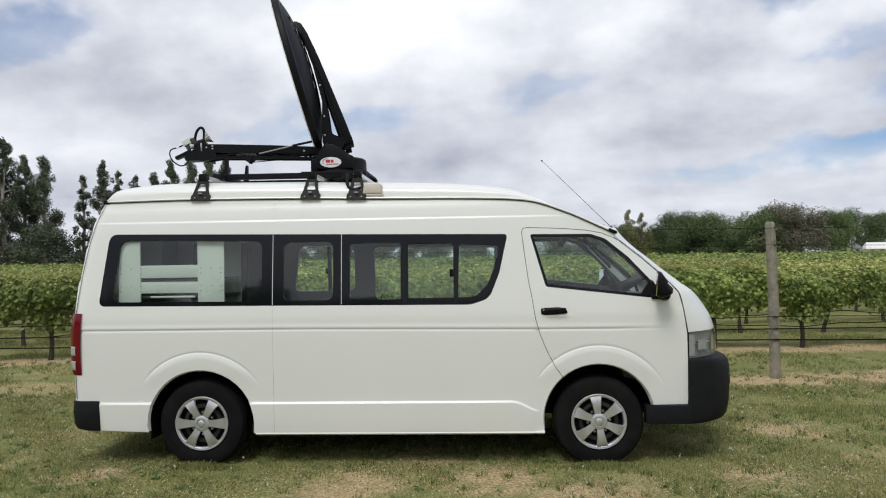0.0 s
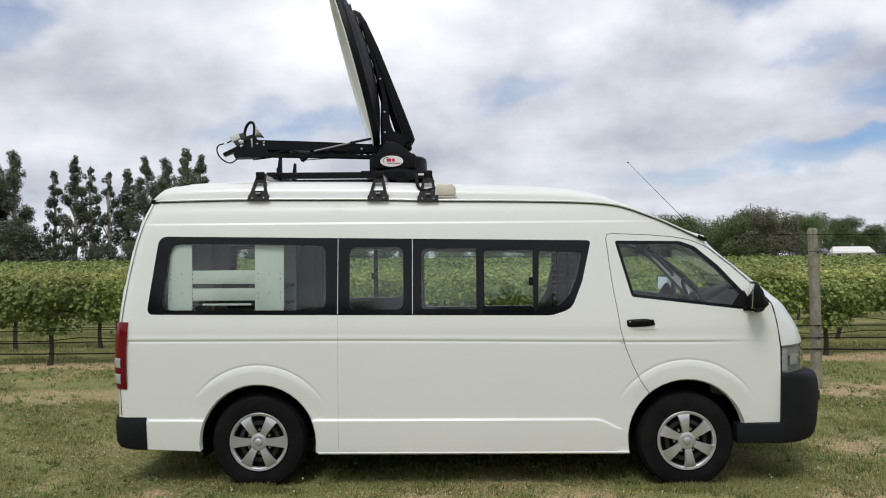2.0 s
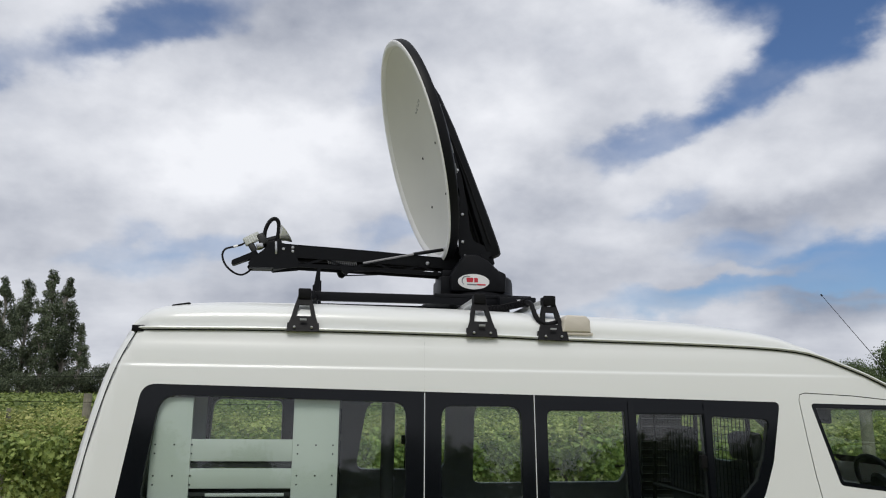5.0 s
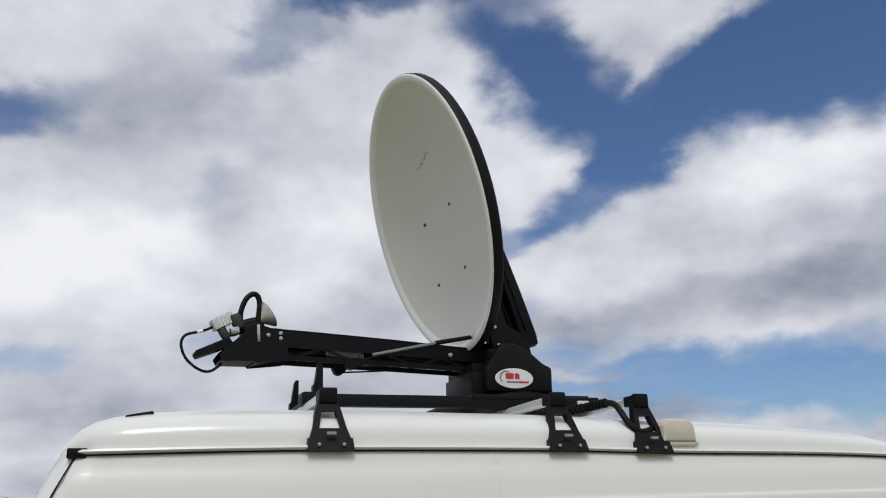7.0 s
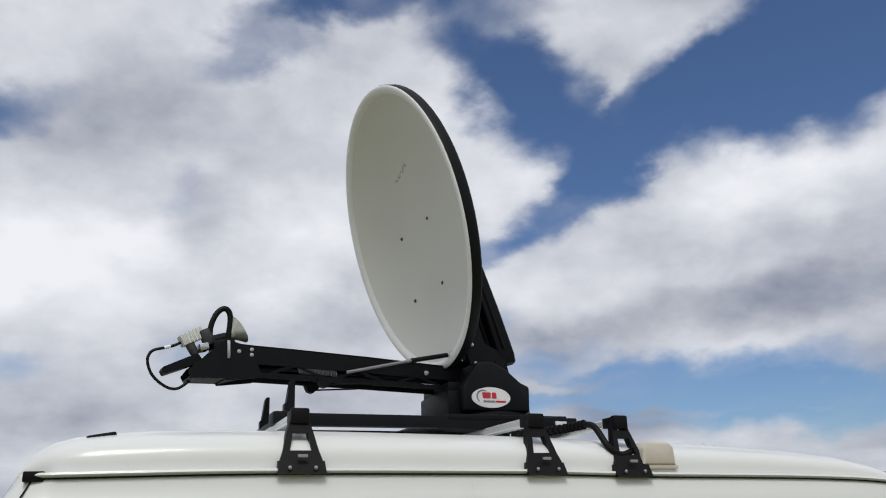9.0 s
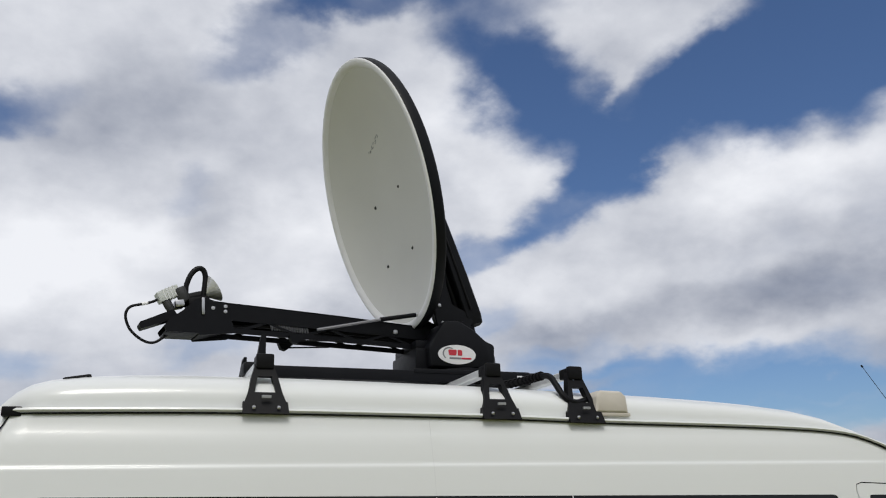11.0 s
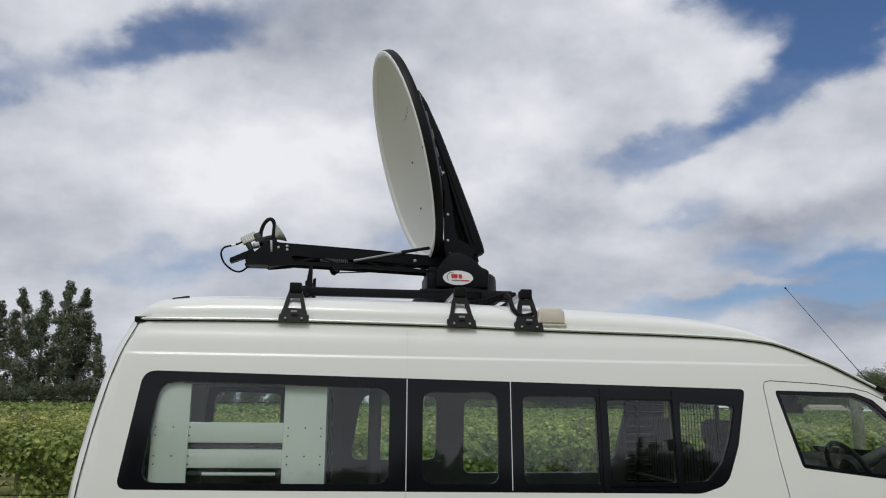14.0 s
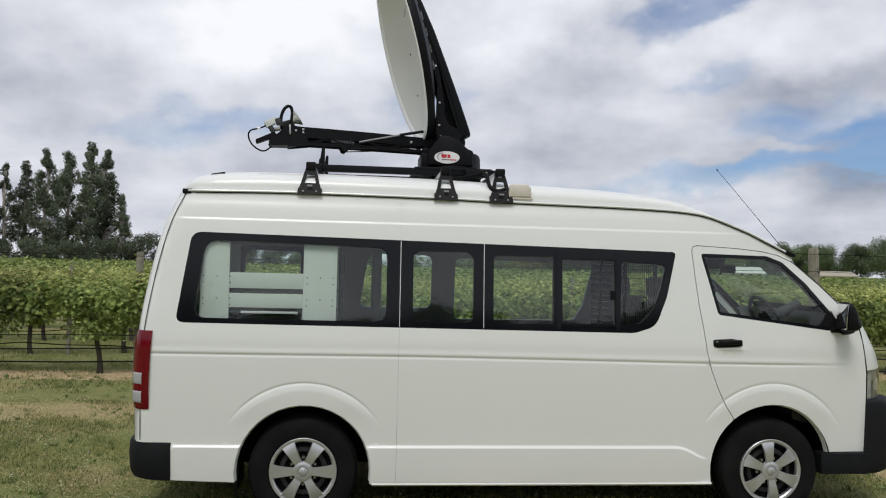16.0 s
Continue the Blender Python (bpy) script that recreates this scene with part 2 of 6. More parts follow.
SILVER = plain("silver_wheel_cover", (0.58, 0.59, 0.61), 0.36, metal=0.72, vary=0.06, dirt=(0.3, 0.29, 0.27), dirt_scale=9, dirt_amount=0.2, coat=0.3)
DARKWHEEL = plain("dark_wheel_well", (0.02, 0.02, 0.022), 0.6, vary=0.2)
RED = plain("red_lamp_lens", (0.135, 0.002, 0.008), 0.12, vary=0.3, scale=60, spec=0.35)
CLEARLENS = plain("white_lamp_lens", (0.40, 0.40, 0.42), 0.15, vary=0.1, scale=60, coat=0.6)
CHROME = plain("lamp_reflector", (0.75, 0.76, 0.78), 0.12, metal=1.0, vary=0.03)
LAMPGREY = plain("grey_lamp_housing", (0.24, 0.25, 0.27), 0.30, vary=0.25, scale=14)
LENS = glass("lamp_glass", (0.88, 0.90, 0.92))
BLACKPAINT = plain("black_powder_coat", (0.0065, 0.007, 0.009), 0.48, vary=0.2, bump=0.15, bump_scale=300, spec=0.14)
BLACKPLASTIC = plain("black_rack_plastic", (0.006, 0.006, 0.007), 0.50, vary=0.2, bump=0.3, bump_scale=400, spec=0.15)
ALU = plain("grey_aluminium_bar", (0.78, 0.79, 0.79), 0.40, metal=0.45, vary=0.08, scale=60)
STEEL = plain("bolt_steel", (0.60, 0.60, 0.60), 0.3, metal=1.0, vary=0.1)
DISH = plain("dish_off_white", (0.68, 0.68, 0.645), 0.55, vary=0.03, scale=4, dirt=(0.50, 0.50, 0.46), dirt_scale=3, dirt_amount=0.16)
CREAM = plain("cream_plastic", (0.62, 0.575, 0.50), 0.45, vary=0.05, dirt=(0.42, 0.38, 0.32), dirt_scale=9, dirt_amount=0.3)
RACKWHITE = plain("white_enamel_panel", (0.57, 0.595, 0.565), 0.45, vary=0.05, scale=3)
STICKER = plain("white_sticker", (0.80, 0.80, 0.80), 0.35, vary=0.02)
STICKRED = plain("red_print", (0.55, 0.03, 0.05), 0.4, vary=0.05)
STICKGREY = plain("grey_print", (0.22, 0.22, 0.24), 0.4, vary=0.05)
LETTERING = plain("pale_grey_lettering", (0.30, 0.31, 0.32), 0.5, vary=0.05)
POSTWOOD = plain("weathered_post_wood", (0.250, 0.235, 0.185), 0.92, vary=0.45, scale=22, bump=1.0, bump_scale=45, dirt=(0.085, 0.080, 0.055), dirt_scale=7, dirt_amount=0.8)
WIRE = plain("fence_wire", (0.012, 0.012, 0.013), 0.85, vary=0.2, spec=0.1)
PIPE = plain("black_drip_line", (0.014, 0.014, 0.014), 0.8, vary=0.2, spec=0.15)
VINEBARK = plain("vine_bark", (0.050, 0.042, 0.033), 0.95, vary=0.4, scale=40, bump=0.8, bump_scale=60)
GUMBARK = plain("pale_gum_bark", (0.34, 0.31, 0.27), 0.9, vary=0.35, scale=2.0, dirt=(0.14, 0.12, 0.10), dirt_scale=0.8, dirt_amount=0.5)
TREEBARK = plain("tree_bark", (0.16, 0.14, 0.12), 0.95, vary=0.4, scale=3)
VINELEAF = leafy("vine_leaves", (0.040, 0.088, 0.016), (0.470, 0.560, 0.180), 3.0, 0.40, spread=0.70)
# young growth, its colour also holding the sunlight on the canopy's upper fringe
SUNLITYOUNGLEAF = leafy("sunlit_young_vine_leaves", (0.170, 0.210, 0.045), (0.680, 0.680, 0.270), 4.0, 0.45, spread=0.8)
EUCLEAF = leafy("gum_leaves", (0.020, 0.034, 0.018), (0.165, 0.195, 0.115), 0.45, 0.2, spread=0.75)
BROADLEAF = leafy("broad_leaves", (0.030, 0.056, 0.022), (0.175, 0.235, 0.090), 0.55, 0.25, spread=0.45)
RUSTLEAF = leafy("brownish_leaves", (0.055, 0.058, 0.036), (0.215, 0.205, 0.135), 0.5, 0.2, spread=0.5)
PINELEAF = leafy("conifer_leaves", (0.036, 0.058, 0.018), (0.290, 0.270, 0.075), 0.9, 0.15)
YELLOWLEAF = leafy("yellow_leaves", (0.25, 0.21, 0.02), (0.52, 0.44, 0.05), 0.5, 0.3)
HOUSEWALL = plain("pale_house_wall", (0.55, 0.53, 0.48), 0.8, vary=0.08)
ROOFGREY = plain("grey_house_roof", (0.13, 0.135, 0.15), 0.6, vary=0.1)
ROOFWHITE = plain("white_house_roof", (0.72, 0.71, 0.68), 0.5, vary=0.05)
ROOFTAN = plain("tan_house_roof", (0.36, 0.32, 0.25), 0.7, vary=0.1)
DARKPANE = plain("dark_window_pane", (0.03, 0.035, 0.04), 0.1, vary=0.1)
GRASSBLADE = leafy("grass_blades", (0.050, 0.098, 0.016), (0.550, 0.530, 0.210), 1.6, 0.25, 0.7, 0.9)
WEED = leafy("weed_leaves", (0.040, 0.080, 0.018), (0.260, 0.330, 0.105), 2.0, 0.2)
STRAW = leafy("dry_straw", (0.240, 0.180, 0.085), (0.660, 0.560, 0.340), 3.0, 0.1, 0.8, 0.9)
CLOVER = plain("clover_flowers", (0.62, 0.62, 0.55), 0.8, vary=0.15)

# ground: green and dry grass, bare strips under the fence and under the vines
GROUND, gt, gb = nodes_of("grassy_ground")
gco = gt.nodes.new("ShaderNodeTexCoord")


def gnoise(scale, detail=6, rough=0.6):
    n = gt.nodes.new("ShaderNodeTexNoise")
    n.inputs["Scale"].default_value, n.inputs["Detail"].default_value, n.inputs["Roughness"].default_value = scale, detail, rough
    gt.links.new(gco.outputs["Object"], n.inputs["Vector"])
    return n.outputs[0]


def gmath(op, a, b, clamp=False):
    n = gt.nodes.new("ShaderNodeMath")
    n.operation, n.use_clamp = op, clamp
    for i, v in enumerate((a, b)):
        if isinstance(v, (int, float)):
            n.inputs[i].default_value = v
        else:
            gt.links.new(v, n.inputs[i])
    return n.outputs[0]


def grange(v, lo, hi, a=0.0, b=1.0):
    n = gt.nodes.new("ShaderNodeMapRange")
    n.interpolation_type = "SMOOTHSTEP"
    gt.links.new(v, n.inputs[0])
    for i, x in enumerate((lo, hi, a, b)):
        n.inputs[i + 1].default_value = x
    return n.outputs[0]


def gmix(f, a, b):
    n = gt.nodes.new("ShaderNodeMix")
    n.data_type = "RGBA"
    gt.links.new(f, n.inputs[0])
    for i, v in ((6, a), (7, b)):
        if isinstance(v, tuple):
            n.inputs[i].default_value = (*v, 1)
        else:
            gt.links.new(v, n.inputs[i])
    return n.outputs[2]


gsep = gt.nodes.new("ShaderNodeSeparateXYZ")
gt.links.new(gco.outputs["Object"], gsep.inputs[0])
wob = gmath("MULTIPLY", gmath("SUBTRACT", gnoise(0.9, 5), 0.5), 1.6)
gy = gmath("ADD", gmath("SUBTRACT", gsep.outputs[1], gmath("MULTIPLY", gsep.outputs[0], 0.025)), gmath("MULTIPLY", wob, 0.45))
gv = gmath("SUBTRACT", gy, gmath("MULTIPLY", gsep.outputs[0], 0.035))
strip1 = gmath("MULTIPLY", gmath("MULTIPLY", grange(gsep.outputs[0], -4.0, 1.5, 0.55, 1.0), grange(gy, 3.75, 3.40)), gmath("MULTIPLY", grange(gy, 2.35, 2.85), grange(gnoise(2.3, 6), 0.24, 0.44)))
strip2 = gmath("MULTIPLY", gmath("MULTIPLY", grange(gv, 5.35, 5.65), grange(gnoise(2.9, 6), 0.26, 0.44)), grange(gv, 6.5, 6.2))
# worn spots: x, y, radius
WORN = [(-.30, -1.42, .50), (.10, -.82, .38), (.75, -1.30, .55), (1.45, -1.65, .60), (-.35, -1.75, .45), (2.7, -1.2, .45), (-2.3, -1.15, .35), (3.4, .3, .55), (2.1, -2.3, .5), (-1.3, -2.2, .4), (4.4, 3.1, .5)]
spots = 0.0
torn = gmath("ADD", gmath("MULTIPLY", wob, 0.55), gmath("MULTIPLY", gmath("SUBTRACT", gnoise(6.0, 6, 0.7), 0.5), 0.9))
for px, py, pr in WORN:
    gd_ = gt.nodes.new("ShaderNodeVectorMath")
    gd_.operation = "DISTANCE"
    gt.links.new(gco.outputs["Object"], gd_.inputs[0])
    gd_.inputs[1].default_value = (px, py, 0)
    spots = gmath("MAXIMUM", spots, grange(gmath("ADD", gd_.outputs["Value"], torn), pr * .25, pr, 0.85, 0.0))
patch = grange(gnoise(0.75, 7, 0.68), 0.52, 0.64)
fine = gnoise(45.0, 5, 0.7)
mid = gnoise(3.2, 7, 0.7)
green = gmix(mid, (0.055, 0.084, 0.020), (0.240, 0.262, 0.086))
green = gmix(gmath("MULTIPLY", grange(fine, 0.42, 0.72), grange(gnoise(0.55, 5), 0.34, 0.56, 0.30, 1.0)), green, (0.46, 0.410, 0.19))
green = gmix(gmath("MULTIPLY", grange(gy, 3.4, 4.6), 0.75), green, gmix(gnoise(5.0, 7, 0.7), (0.075, 0.100, 0.028), (0.330, 0.330, 0.135)))     # mown grass between the vine rows
bare = gmix(grange(fine, 0.34, 0.66), (0.24, 0.160, 0.085), (0.80, 0.610, 0.375))
soil = gmath("MAXIMUM", gmath("MAXIMUM", gmath("MAXIMUM", strip1, strip2), spots), gmath("MULTIPLY", patch, 0.45))
tufts = grange(gnoise(11.0, 6, 0.75), 0.38, 0.52, 0.40, 1.0)
soil = gmath("MULTIPLY", gmath("MULTIPLY", soil, grange(mid, 0.28, 0.54, 0.45, 1.0)), tufts, True)
soil = gmath("MAXIMUM", soil, gmath("MULTIPLY", gmath("MAXIMUM", strip1, strip2), 0.62))
gt.links.new(gmix(soil, green, bare), gb.inputs["Base Color"])
gb.inputs["Roughness"].default_value = 0.95
gb.inputs["Specular IOR Level"].default_value = 0.2
gbump = gt.nodes.new("ShaderNodeBump")
gbump.inputs["Strength"].default_value, gbump.inputs["Distance"].default_value = 0.8, 0.03
gt.links.new(gnoise(22.0, 8, 0.75), gbump.inputs["Height"])
gt.links.new(gbump.outputs[0], gb.inputs["Normal"])

# ---------------------------------------------------------------- mesh helpers


def link_mesh(name, verts, faces, mat, parent=None, label="", sharp=35.0, normals=None):
    me = bpy.data.meshes.new(name)
    me.from_pydata([tuple(v) for v in verts], [], [tuple(f) for f in faces])
    me.materials.append(mat)
    me.shade_smooth()
    if normals is not None:
        me.normals_split_custom_set_from_vertices([tuple(n) for n in normals])
    elif sharp < 180:
        me.set_sharp_from_angle(angle=radians(sharp))
    ob = new(name, me)
    if parent:
        ob.parent = parent
    if label:
        tagged(ob, label=label)
    return ob


class Shape:
    """Collects plain pieces into one mesh."""

    def __init__(self):
        self.v, self.f = [], []

    def add(self, verts, faces):
        n = len(self.v)
        self.v += [Vector(p) for p in verts]
        self.f += [[n + i for i in f] for f in faces]
        return self

    def box(self, lo, hi, r=0.0, m=None):
        bm = bmesh.new()
        bmesh.ops.create_cube(bm, size=1.0)
        lo, hi = Vector(lo), Vector(hi)
        for p in bm.verts:
            p.co = Vector([(lo[i] + hi[i]) / 2 + p.co[i] * (hi[i] - lo[i]) for i in range(3)])
        if r:
            bmesh.ops.bevel(bm, geom=list(bm.edges), offset=r, segments=2, profile=0.6, affect="EDGES")
        if m is not None:
            bm.transform(m)
        bm.verts.index_update()
        self.add([p.co.copy() for p in bm.verts], [[q.index for q in f.verts] for f in bm.faces])
        bm.free()
        return self

    def tube(self, pts, r, n=8, close=False, caps=True):
        pts = [Vector(p) for p in pts]
        rs = r if isinstance(r, (list, tuple)) else [r] * len(pts)
        rings, ref = [], None
        for i, p in enumerate(pts):
            if close:
                d = (pts[(i + 1) % len(pts)] - pts[i - 1]).normalized()
            else:
                d = (pts[min(i + 1, len(pts) - 1)] - pts[max(i - 1, 0)]).normalized()
            if ref is None:
                ref = d.orthogonal().normalized()
            a = (ref - d * ref.dot(d)).normalized()
            ref = a
            b = d.cross(a)
            rings.append([p + (a * math.cos(2 * math.pi * k / n) + b * math.sin(2 * math.pi * k / n)) * rs[i] for k in range(n)])
        return self.loft(rings, True, close, caps and not close)

    def loft(self, rings, ring_closed=True, loop=False, caps=True):
        n = len(rings[0])
        verts = [p for r in rings for p in r]
        faces = []
        last = len(rings) if loop else len(rings) - 1
        for i in range(last):
            j = (i + 1) % len(rings)
            for k in range(n if ring_closed else n - 1):
                l = (k + 1) % n
                faces.append([i * n + k, i * n + l, j * n + l, j * n + k])
        if caps and not loop:
            faces.append(list(range(n))[::-1])
            faces.append([(len(rings) - 1) * n + k for k in range(n)])
        return self.add(verts, faces)

    def lathe(self, prof, centre, axis=(0, 1, 0), n=32):
        """prof: radius and distance along the axis."""
        axis = Vector(axis).normalized()
        a = axis.orthogonal().normalized()
        b = axis.cross(a)
        c = Vector(centre)
        rings = [[c + axis * h + (a * math.cos(2 * math.pi * k / n) + b * math.sin(2 * math.pi * k / n)) * r for k in range(n)] for r, h in prof]
        return self.loft(rings, True, False, False)

    def prism(self, outline, thick, m=None):
        """An outline in x, z, from y = 0 to y = thick."""
        m = m or Matrix()
        n = len(outline)
        v = [m @ Vector((x, 0, z)) for x, z in outline] + [m @ Vector((x, thick, z)) for x, z in outline]
        f = [list(range(n)), list(range(2 * n - 1, n - 1, -1))]
        f += [[i, n + i, n + (i + 1) % n, (i + 1) % n] for i in range(n)]
        return self.add(v, f)

    def make(self, name, mat, parent=None, label="", sharp=35.0):
        return link_mesh(name, self.v, self.f, mat, parent, label, sharp)


def thing(name, at=(0, 0, 0), **tags):
    ob = new(name)
    ob.empty_display_size = 0.1
    ob.location = at
    return tagged(ob, **tags)


def curve(knots):
    """A smooth line through knots (x, y), as a function."""
    xs, ys = np.array([k[0] for k in knots], float), np.array([k[1] for k in knots], float)
    d = np.diff(ys) / np.diff(xs)
    s = np.concatenate(([d[0]], np.where(d[1:] * d[:-1] > 0, 2 * d[1:] * d[:-1] / np.where(d[1:] + d[:-1] == 0, 1, d[1:] + d[:-1]), 0), [d[-1]]))

    def f(x):
        x = np.clip(np.asarray(x, float), xs[0], xs[-1])
        i = np.clip(np.searchsorted(xs, x) - 1, 0, len(xs) - 2)
        h = xs[i + 1] - xs[i]
        t = (x - xs[i]) / h
        return ys[i] * (1 + 2 * t) * (1 - t) ** 2 + s[i] * h * t * (1 - t) ** 2 + ys[i + 1] * t * t * (3 - 2 * t) + s[i + 1] * h * t * t * (t - 1)
    return f


def smooth(lo, hi, x):
    t = np.clip((np.asarray(x, float) - lo) / (hi - lo), 0, 1)
    return t * t * (3 - 2 * t)


def dense(poly, step=0.03, closed=True):
    out = []
    n = len(poly)
    for i in range(n if closed else n - 1):
        a, b = np.array(poly[i], float), np.array(poly[(i + 1) % n], float)
        k = max(1, int(np.ceil(np.linalg.norm(b - a) / step)))
        out += [a + (b - a) * j / k for j in range(k)]
    if not closed:
        out.append(np.array(poly[-1], float))
    return out


def rounded(poly, r, n=5):
    """A closed outline with its corners rounded; r is one radius or one per corner."""
    out = []
    m = len(poly)
    rs = r if isinstance(r, (list, tuple)) else [r] * m
    for i in range(m):
        p, a, b = np.array(poly[i], float), np.array(poly[i - 1], float), np.array(poly[(i + 1) % m], float)
        da, db = (a - p) / np.linalg.norm(a - p), (b - p) / np.linalg.norm(b - p)
        if rs[i] <= 0:
            out.append(p)
            continue
        half = math.acos(max(-1, min(1, float(da @ db)))) / 2
        cut = min(rs[i] / math.tan(half), 0.48 * np.linalg.norm(a - p), 0.48 * np.linalg.norm(b - p))
        q0, q1 = p + da * cut, p + db * cut
        for k in range(n + 1):
            t = k / n
            out.append(q0 * (1 - t) ** 2 + p * 2 * t * (1 - t) + q1 * t * t)
    return out


def inside(poly, pts):
    x, y = pts[:, 0], pts[:, 1]
    res = np.zeros(len(pts), bool)
    p = np.array(poly)
    q = np.roll(p, 1, axis=0)
    for (x0, y0), (x1, y1) in zip(p, q):
        if y0 != y1:
            res ^= ((y0 > y) != (y1 > y)) & (x < (x1 - x0) * (y - y0) / (y1 - y0) + x0)
    return res


def edge_gap(polys, pts):
    best = np.full(len(pts), 9.0)
    for poly in polys:
        p = np.array(poly)
        q = np.roll(p, -1, axis=0)
        for a, b in zip(p, q):
            ab = b - a
            t = np.clip(((pts - a) @ ab) / max(ab @ ab, 1e-12), 0, 1)
            best = np.minimum(best, np.linalg.norm(pts - a - t[:, None] * ab, axis=1))
    return best


def fill(outer, holes, us, vs, step=0.035, clear=0.006, keep=None, extra=None):
    """Triangles that fill an outline with holes, through the grid us x vs: points and faces in the plane."""
    from mathutils.geometry import delaunay_2d_cdt
    loops = [dense(outer, step)] + [dense(h, step) for h in holes]
    verts, edges = [], []
    for lp in loops:
        n = len(verts)
        verts += lp
        edges += [(n + i, n + (i + 1) % len(lp)) for i in range(len(lp))]
    g = np.array([(u, v) for u in us for v in vs])
    if extra is not None:
        spare = np.min([np.abs(np.hypot(g[:, 0] - hx, g[:, 1] - ARCH_Z[hx]) - .560) for hx in (AXLE_F, AXLE_R)], axis=0)
        g = np.concatenate([g[(spare > .05) | (g[:, 1] < .56)], extra])
    within = inside(loops[0], g)
    for h in loops[1:]:
        within &= ~inside(h, g)
    g = g[within]
    if len(g):
        g = g[edge_gap(loops, g) > clear]
    verts += list(g)
    co, _, tris, *_ = delaunay_2d_cdt([Vector(v) for v in verts], edges, [], 0, 1e-6)
    co = np.array([tuple(c) for c in co])
    mid = np.array([co[list(t)].mean(0) for t in tris])
    ok = inside(loops[0], mid)
    for h in loops[1:]:
        ok &= ~inside(h, mid)
    if keep:
        ok &= keep(mid)
    return co, [tuple(t) for t, k in zip(tris, ok) if k]


# ---------------------------------------------------------------- ground


def ground_z(x, y):
    """Gentle unevenness, flat under the wheels."""
    x, y = np.asarray(x, float), np.asarray(y, float)
    w = smooth(2.5, 8.0, np.hypot(x / 1.6, y))
    return w * (0.035 * np.sin(x * 0.61 + 1.0) * np.cos(y * 0.47) + 0.02 * np.sin(x * 1.7 + y * 1.1))


def build_ground():
    ring = [0.0, 0.7, 1.4, 2.1, 2.8, 3.5, 4.2, 5, 6, 7, 8, 9, 10, 12, 14, 17, 20, 25, 32, 42, 60, 90, 150, 300, 700, 1600]
    ax = sorted({-r for r in ring} | set(ring))
    n = len(ax)
    v = [(x, y, float(ground_z(x, y)) if max(abs(x), abs(y)) < 60 else 0.0) for x in ax for y in ax]
    f = [(i * n + j, (i + 1) * n + j, (i + 1) * n + j + 1, i * n + j + 1) for i in range(n - 1) for j in range(n - 1)]
    return tagged(link_mesh("ground", v, f, GROUND, sharp=180), label="worn field of green and straw-dry grass with bare earth patches", category="ground", kind="structure")


build_ground()

# ---------------------------------------------------------------- the van
AXLE_F, AXLE_R, HUB_Z = 1.555, -1.555, 0.332
ARCH_Z = {AXLE_F: .356, AXLE_R: .332}       # centres of the wheel arches
half_width = curve([(.22, .890), (.30, .902), (.45, .915), (.55, .921), (.80, .934), (1.02, .941), (1.14, .942), (1.25, .934), (1.5, .910), (1.8, .879), (1.95, .858), (2.12, .822), (2.3, .79)])
rear_x = curve([(.25, -2.600), (.5, -2.618), (.9, -2.622), (1.2, -2.610), (1.5, -2.570), (1.75, -2.520), (1.92, -2.473), (2.05, -2.420), (2.14, -2.375), (2.3, -2.29)])
gutter_z = curve([(-2.45, 2.098), (-1.65, 2.109), (-.75, 2.103), (-.24, 2.091), (.4, 2.082), (.8, 2.071), (1.03, 2.053), (1.334, 1.956), (1.55, 1.858), (1.70, 1.788), (1.80, 1.74)])
CREASE = 1.073
FLARE_R = {1.555: .566, -1.555: .564}


def crease(x):
    """Height of the flank's crease, which falls towards the front."""
    return CREASE - .024 * smooth(-1.2, 1.9, x)



def side_y(x, z):
    """Half width of the flank at x, z."""
    x, z = np.asarray(x, float), np.asarray(z, float)
    w = half_width(z)
    w = w - 0.055 * smooth(1.35, 2.45, x) ** 1.2 - 0.020 * smooth(1.35, 2.0, x) * smooth(1.3, 1.8, z)
    w = w - 0.015 * smooth(-1.6, -2.6, x)
    fade = smooth(2.05, 1.6, x) * 0.75 + 0.25 * smooth(2.15, 2.0, x)
    w = w + fade * (0.0030 * np.exp(-((z - crease(x) - .018) / .018) ** 2) - 0.0045 * np.exp(-((z - crease(x) + .002) / .009) ** 2))
    low = 0.497 - 0.075 * smooth(.85, 1.10, x) ** 1.6
    w = w + 0.013 * smooth(low + .010, low - .012, z) * smooth(1.12, 1.02, x)
    w = w + 0.006 * smooth(1.934, 1.918, z) * smooth(1.6, 0.9, x) * smooth(-2.5, -2.3, x)
    w = w + 0.003 * smooth(2.05, 2.02, z) * smooth(1.2, 0.6, x)
    for hx in (AXLE_F, AXLE_R):
        r = np.hypot(x - hx, z - ARCH_Z[hx])
        fr = FLARE_R[hx]
        w = w + smooth(.60, .80, z) * (0.008 * smooth(fr + .007, fr - .053, r) - 0.004 * np.exp(-((r - fr) / .008) ** 2))
    w = w + 0.006 * np.exp(-((x - 1.245) / .085) ** 4 - ((z - 1.150) / .010) ** 2)
    s = np.clip((0.105 - (x - rear_x(z))) / 0.105, 0, 0.999)
    w = w - 0.105 * (1 - np.sqrt(1 - s * s))
    return w


def flank_normals(pts, side):
    e = 0.0015
    dx = (side_y(pts[:, 0] + e, pts[:, 1]) - side_y(pts[:, 0] - e, pts[:, 1])) / (2 * e)
    dz = (side_y(pts[:, 0], pts[:, 1] + e) - side_y(pts[:, 0], pts[:, 1] - e)) / (2 * e)
    n = np.stack([-dx, np.ones(len(pts)), -dz], 1)
    n /= np.linalg.norm(n, axis=1)[:, None]
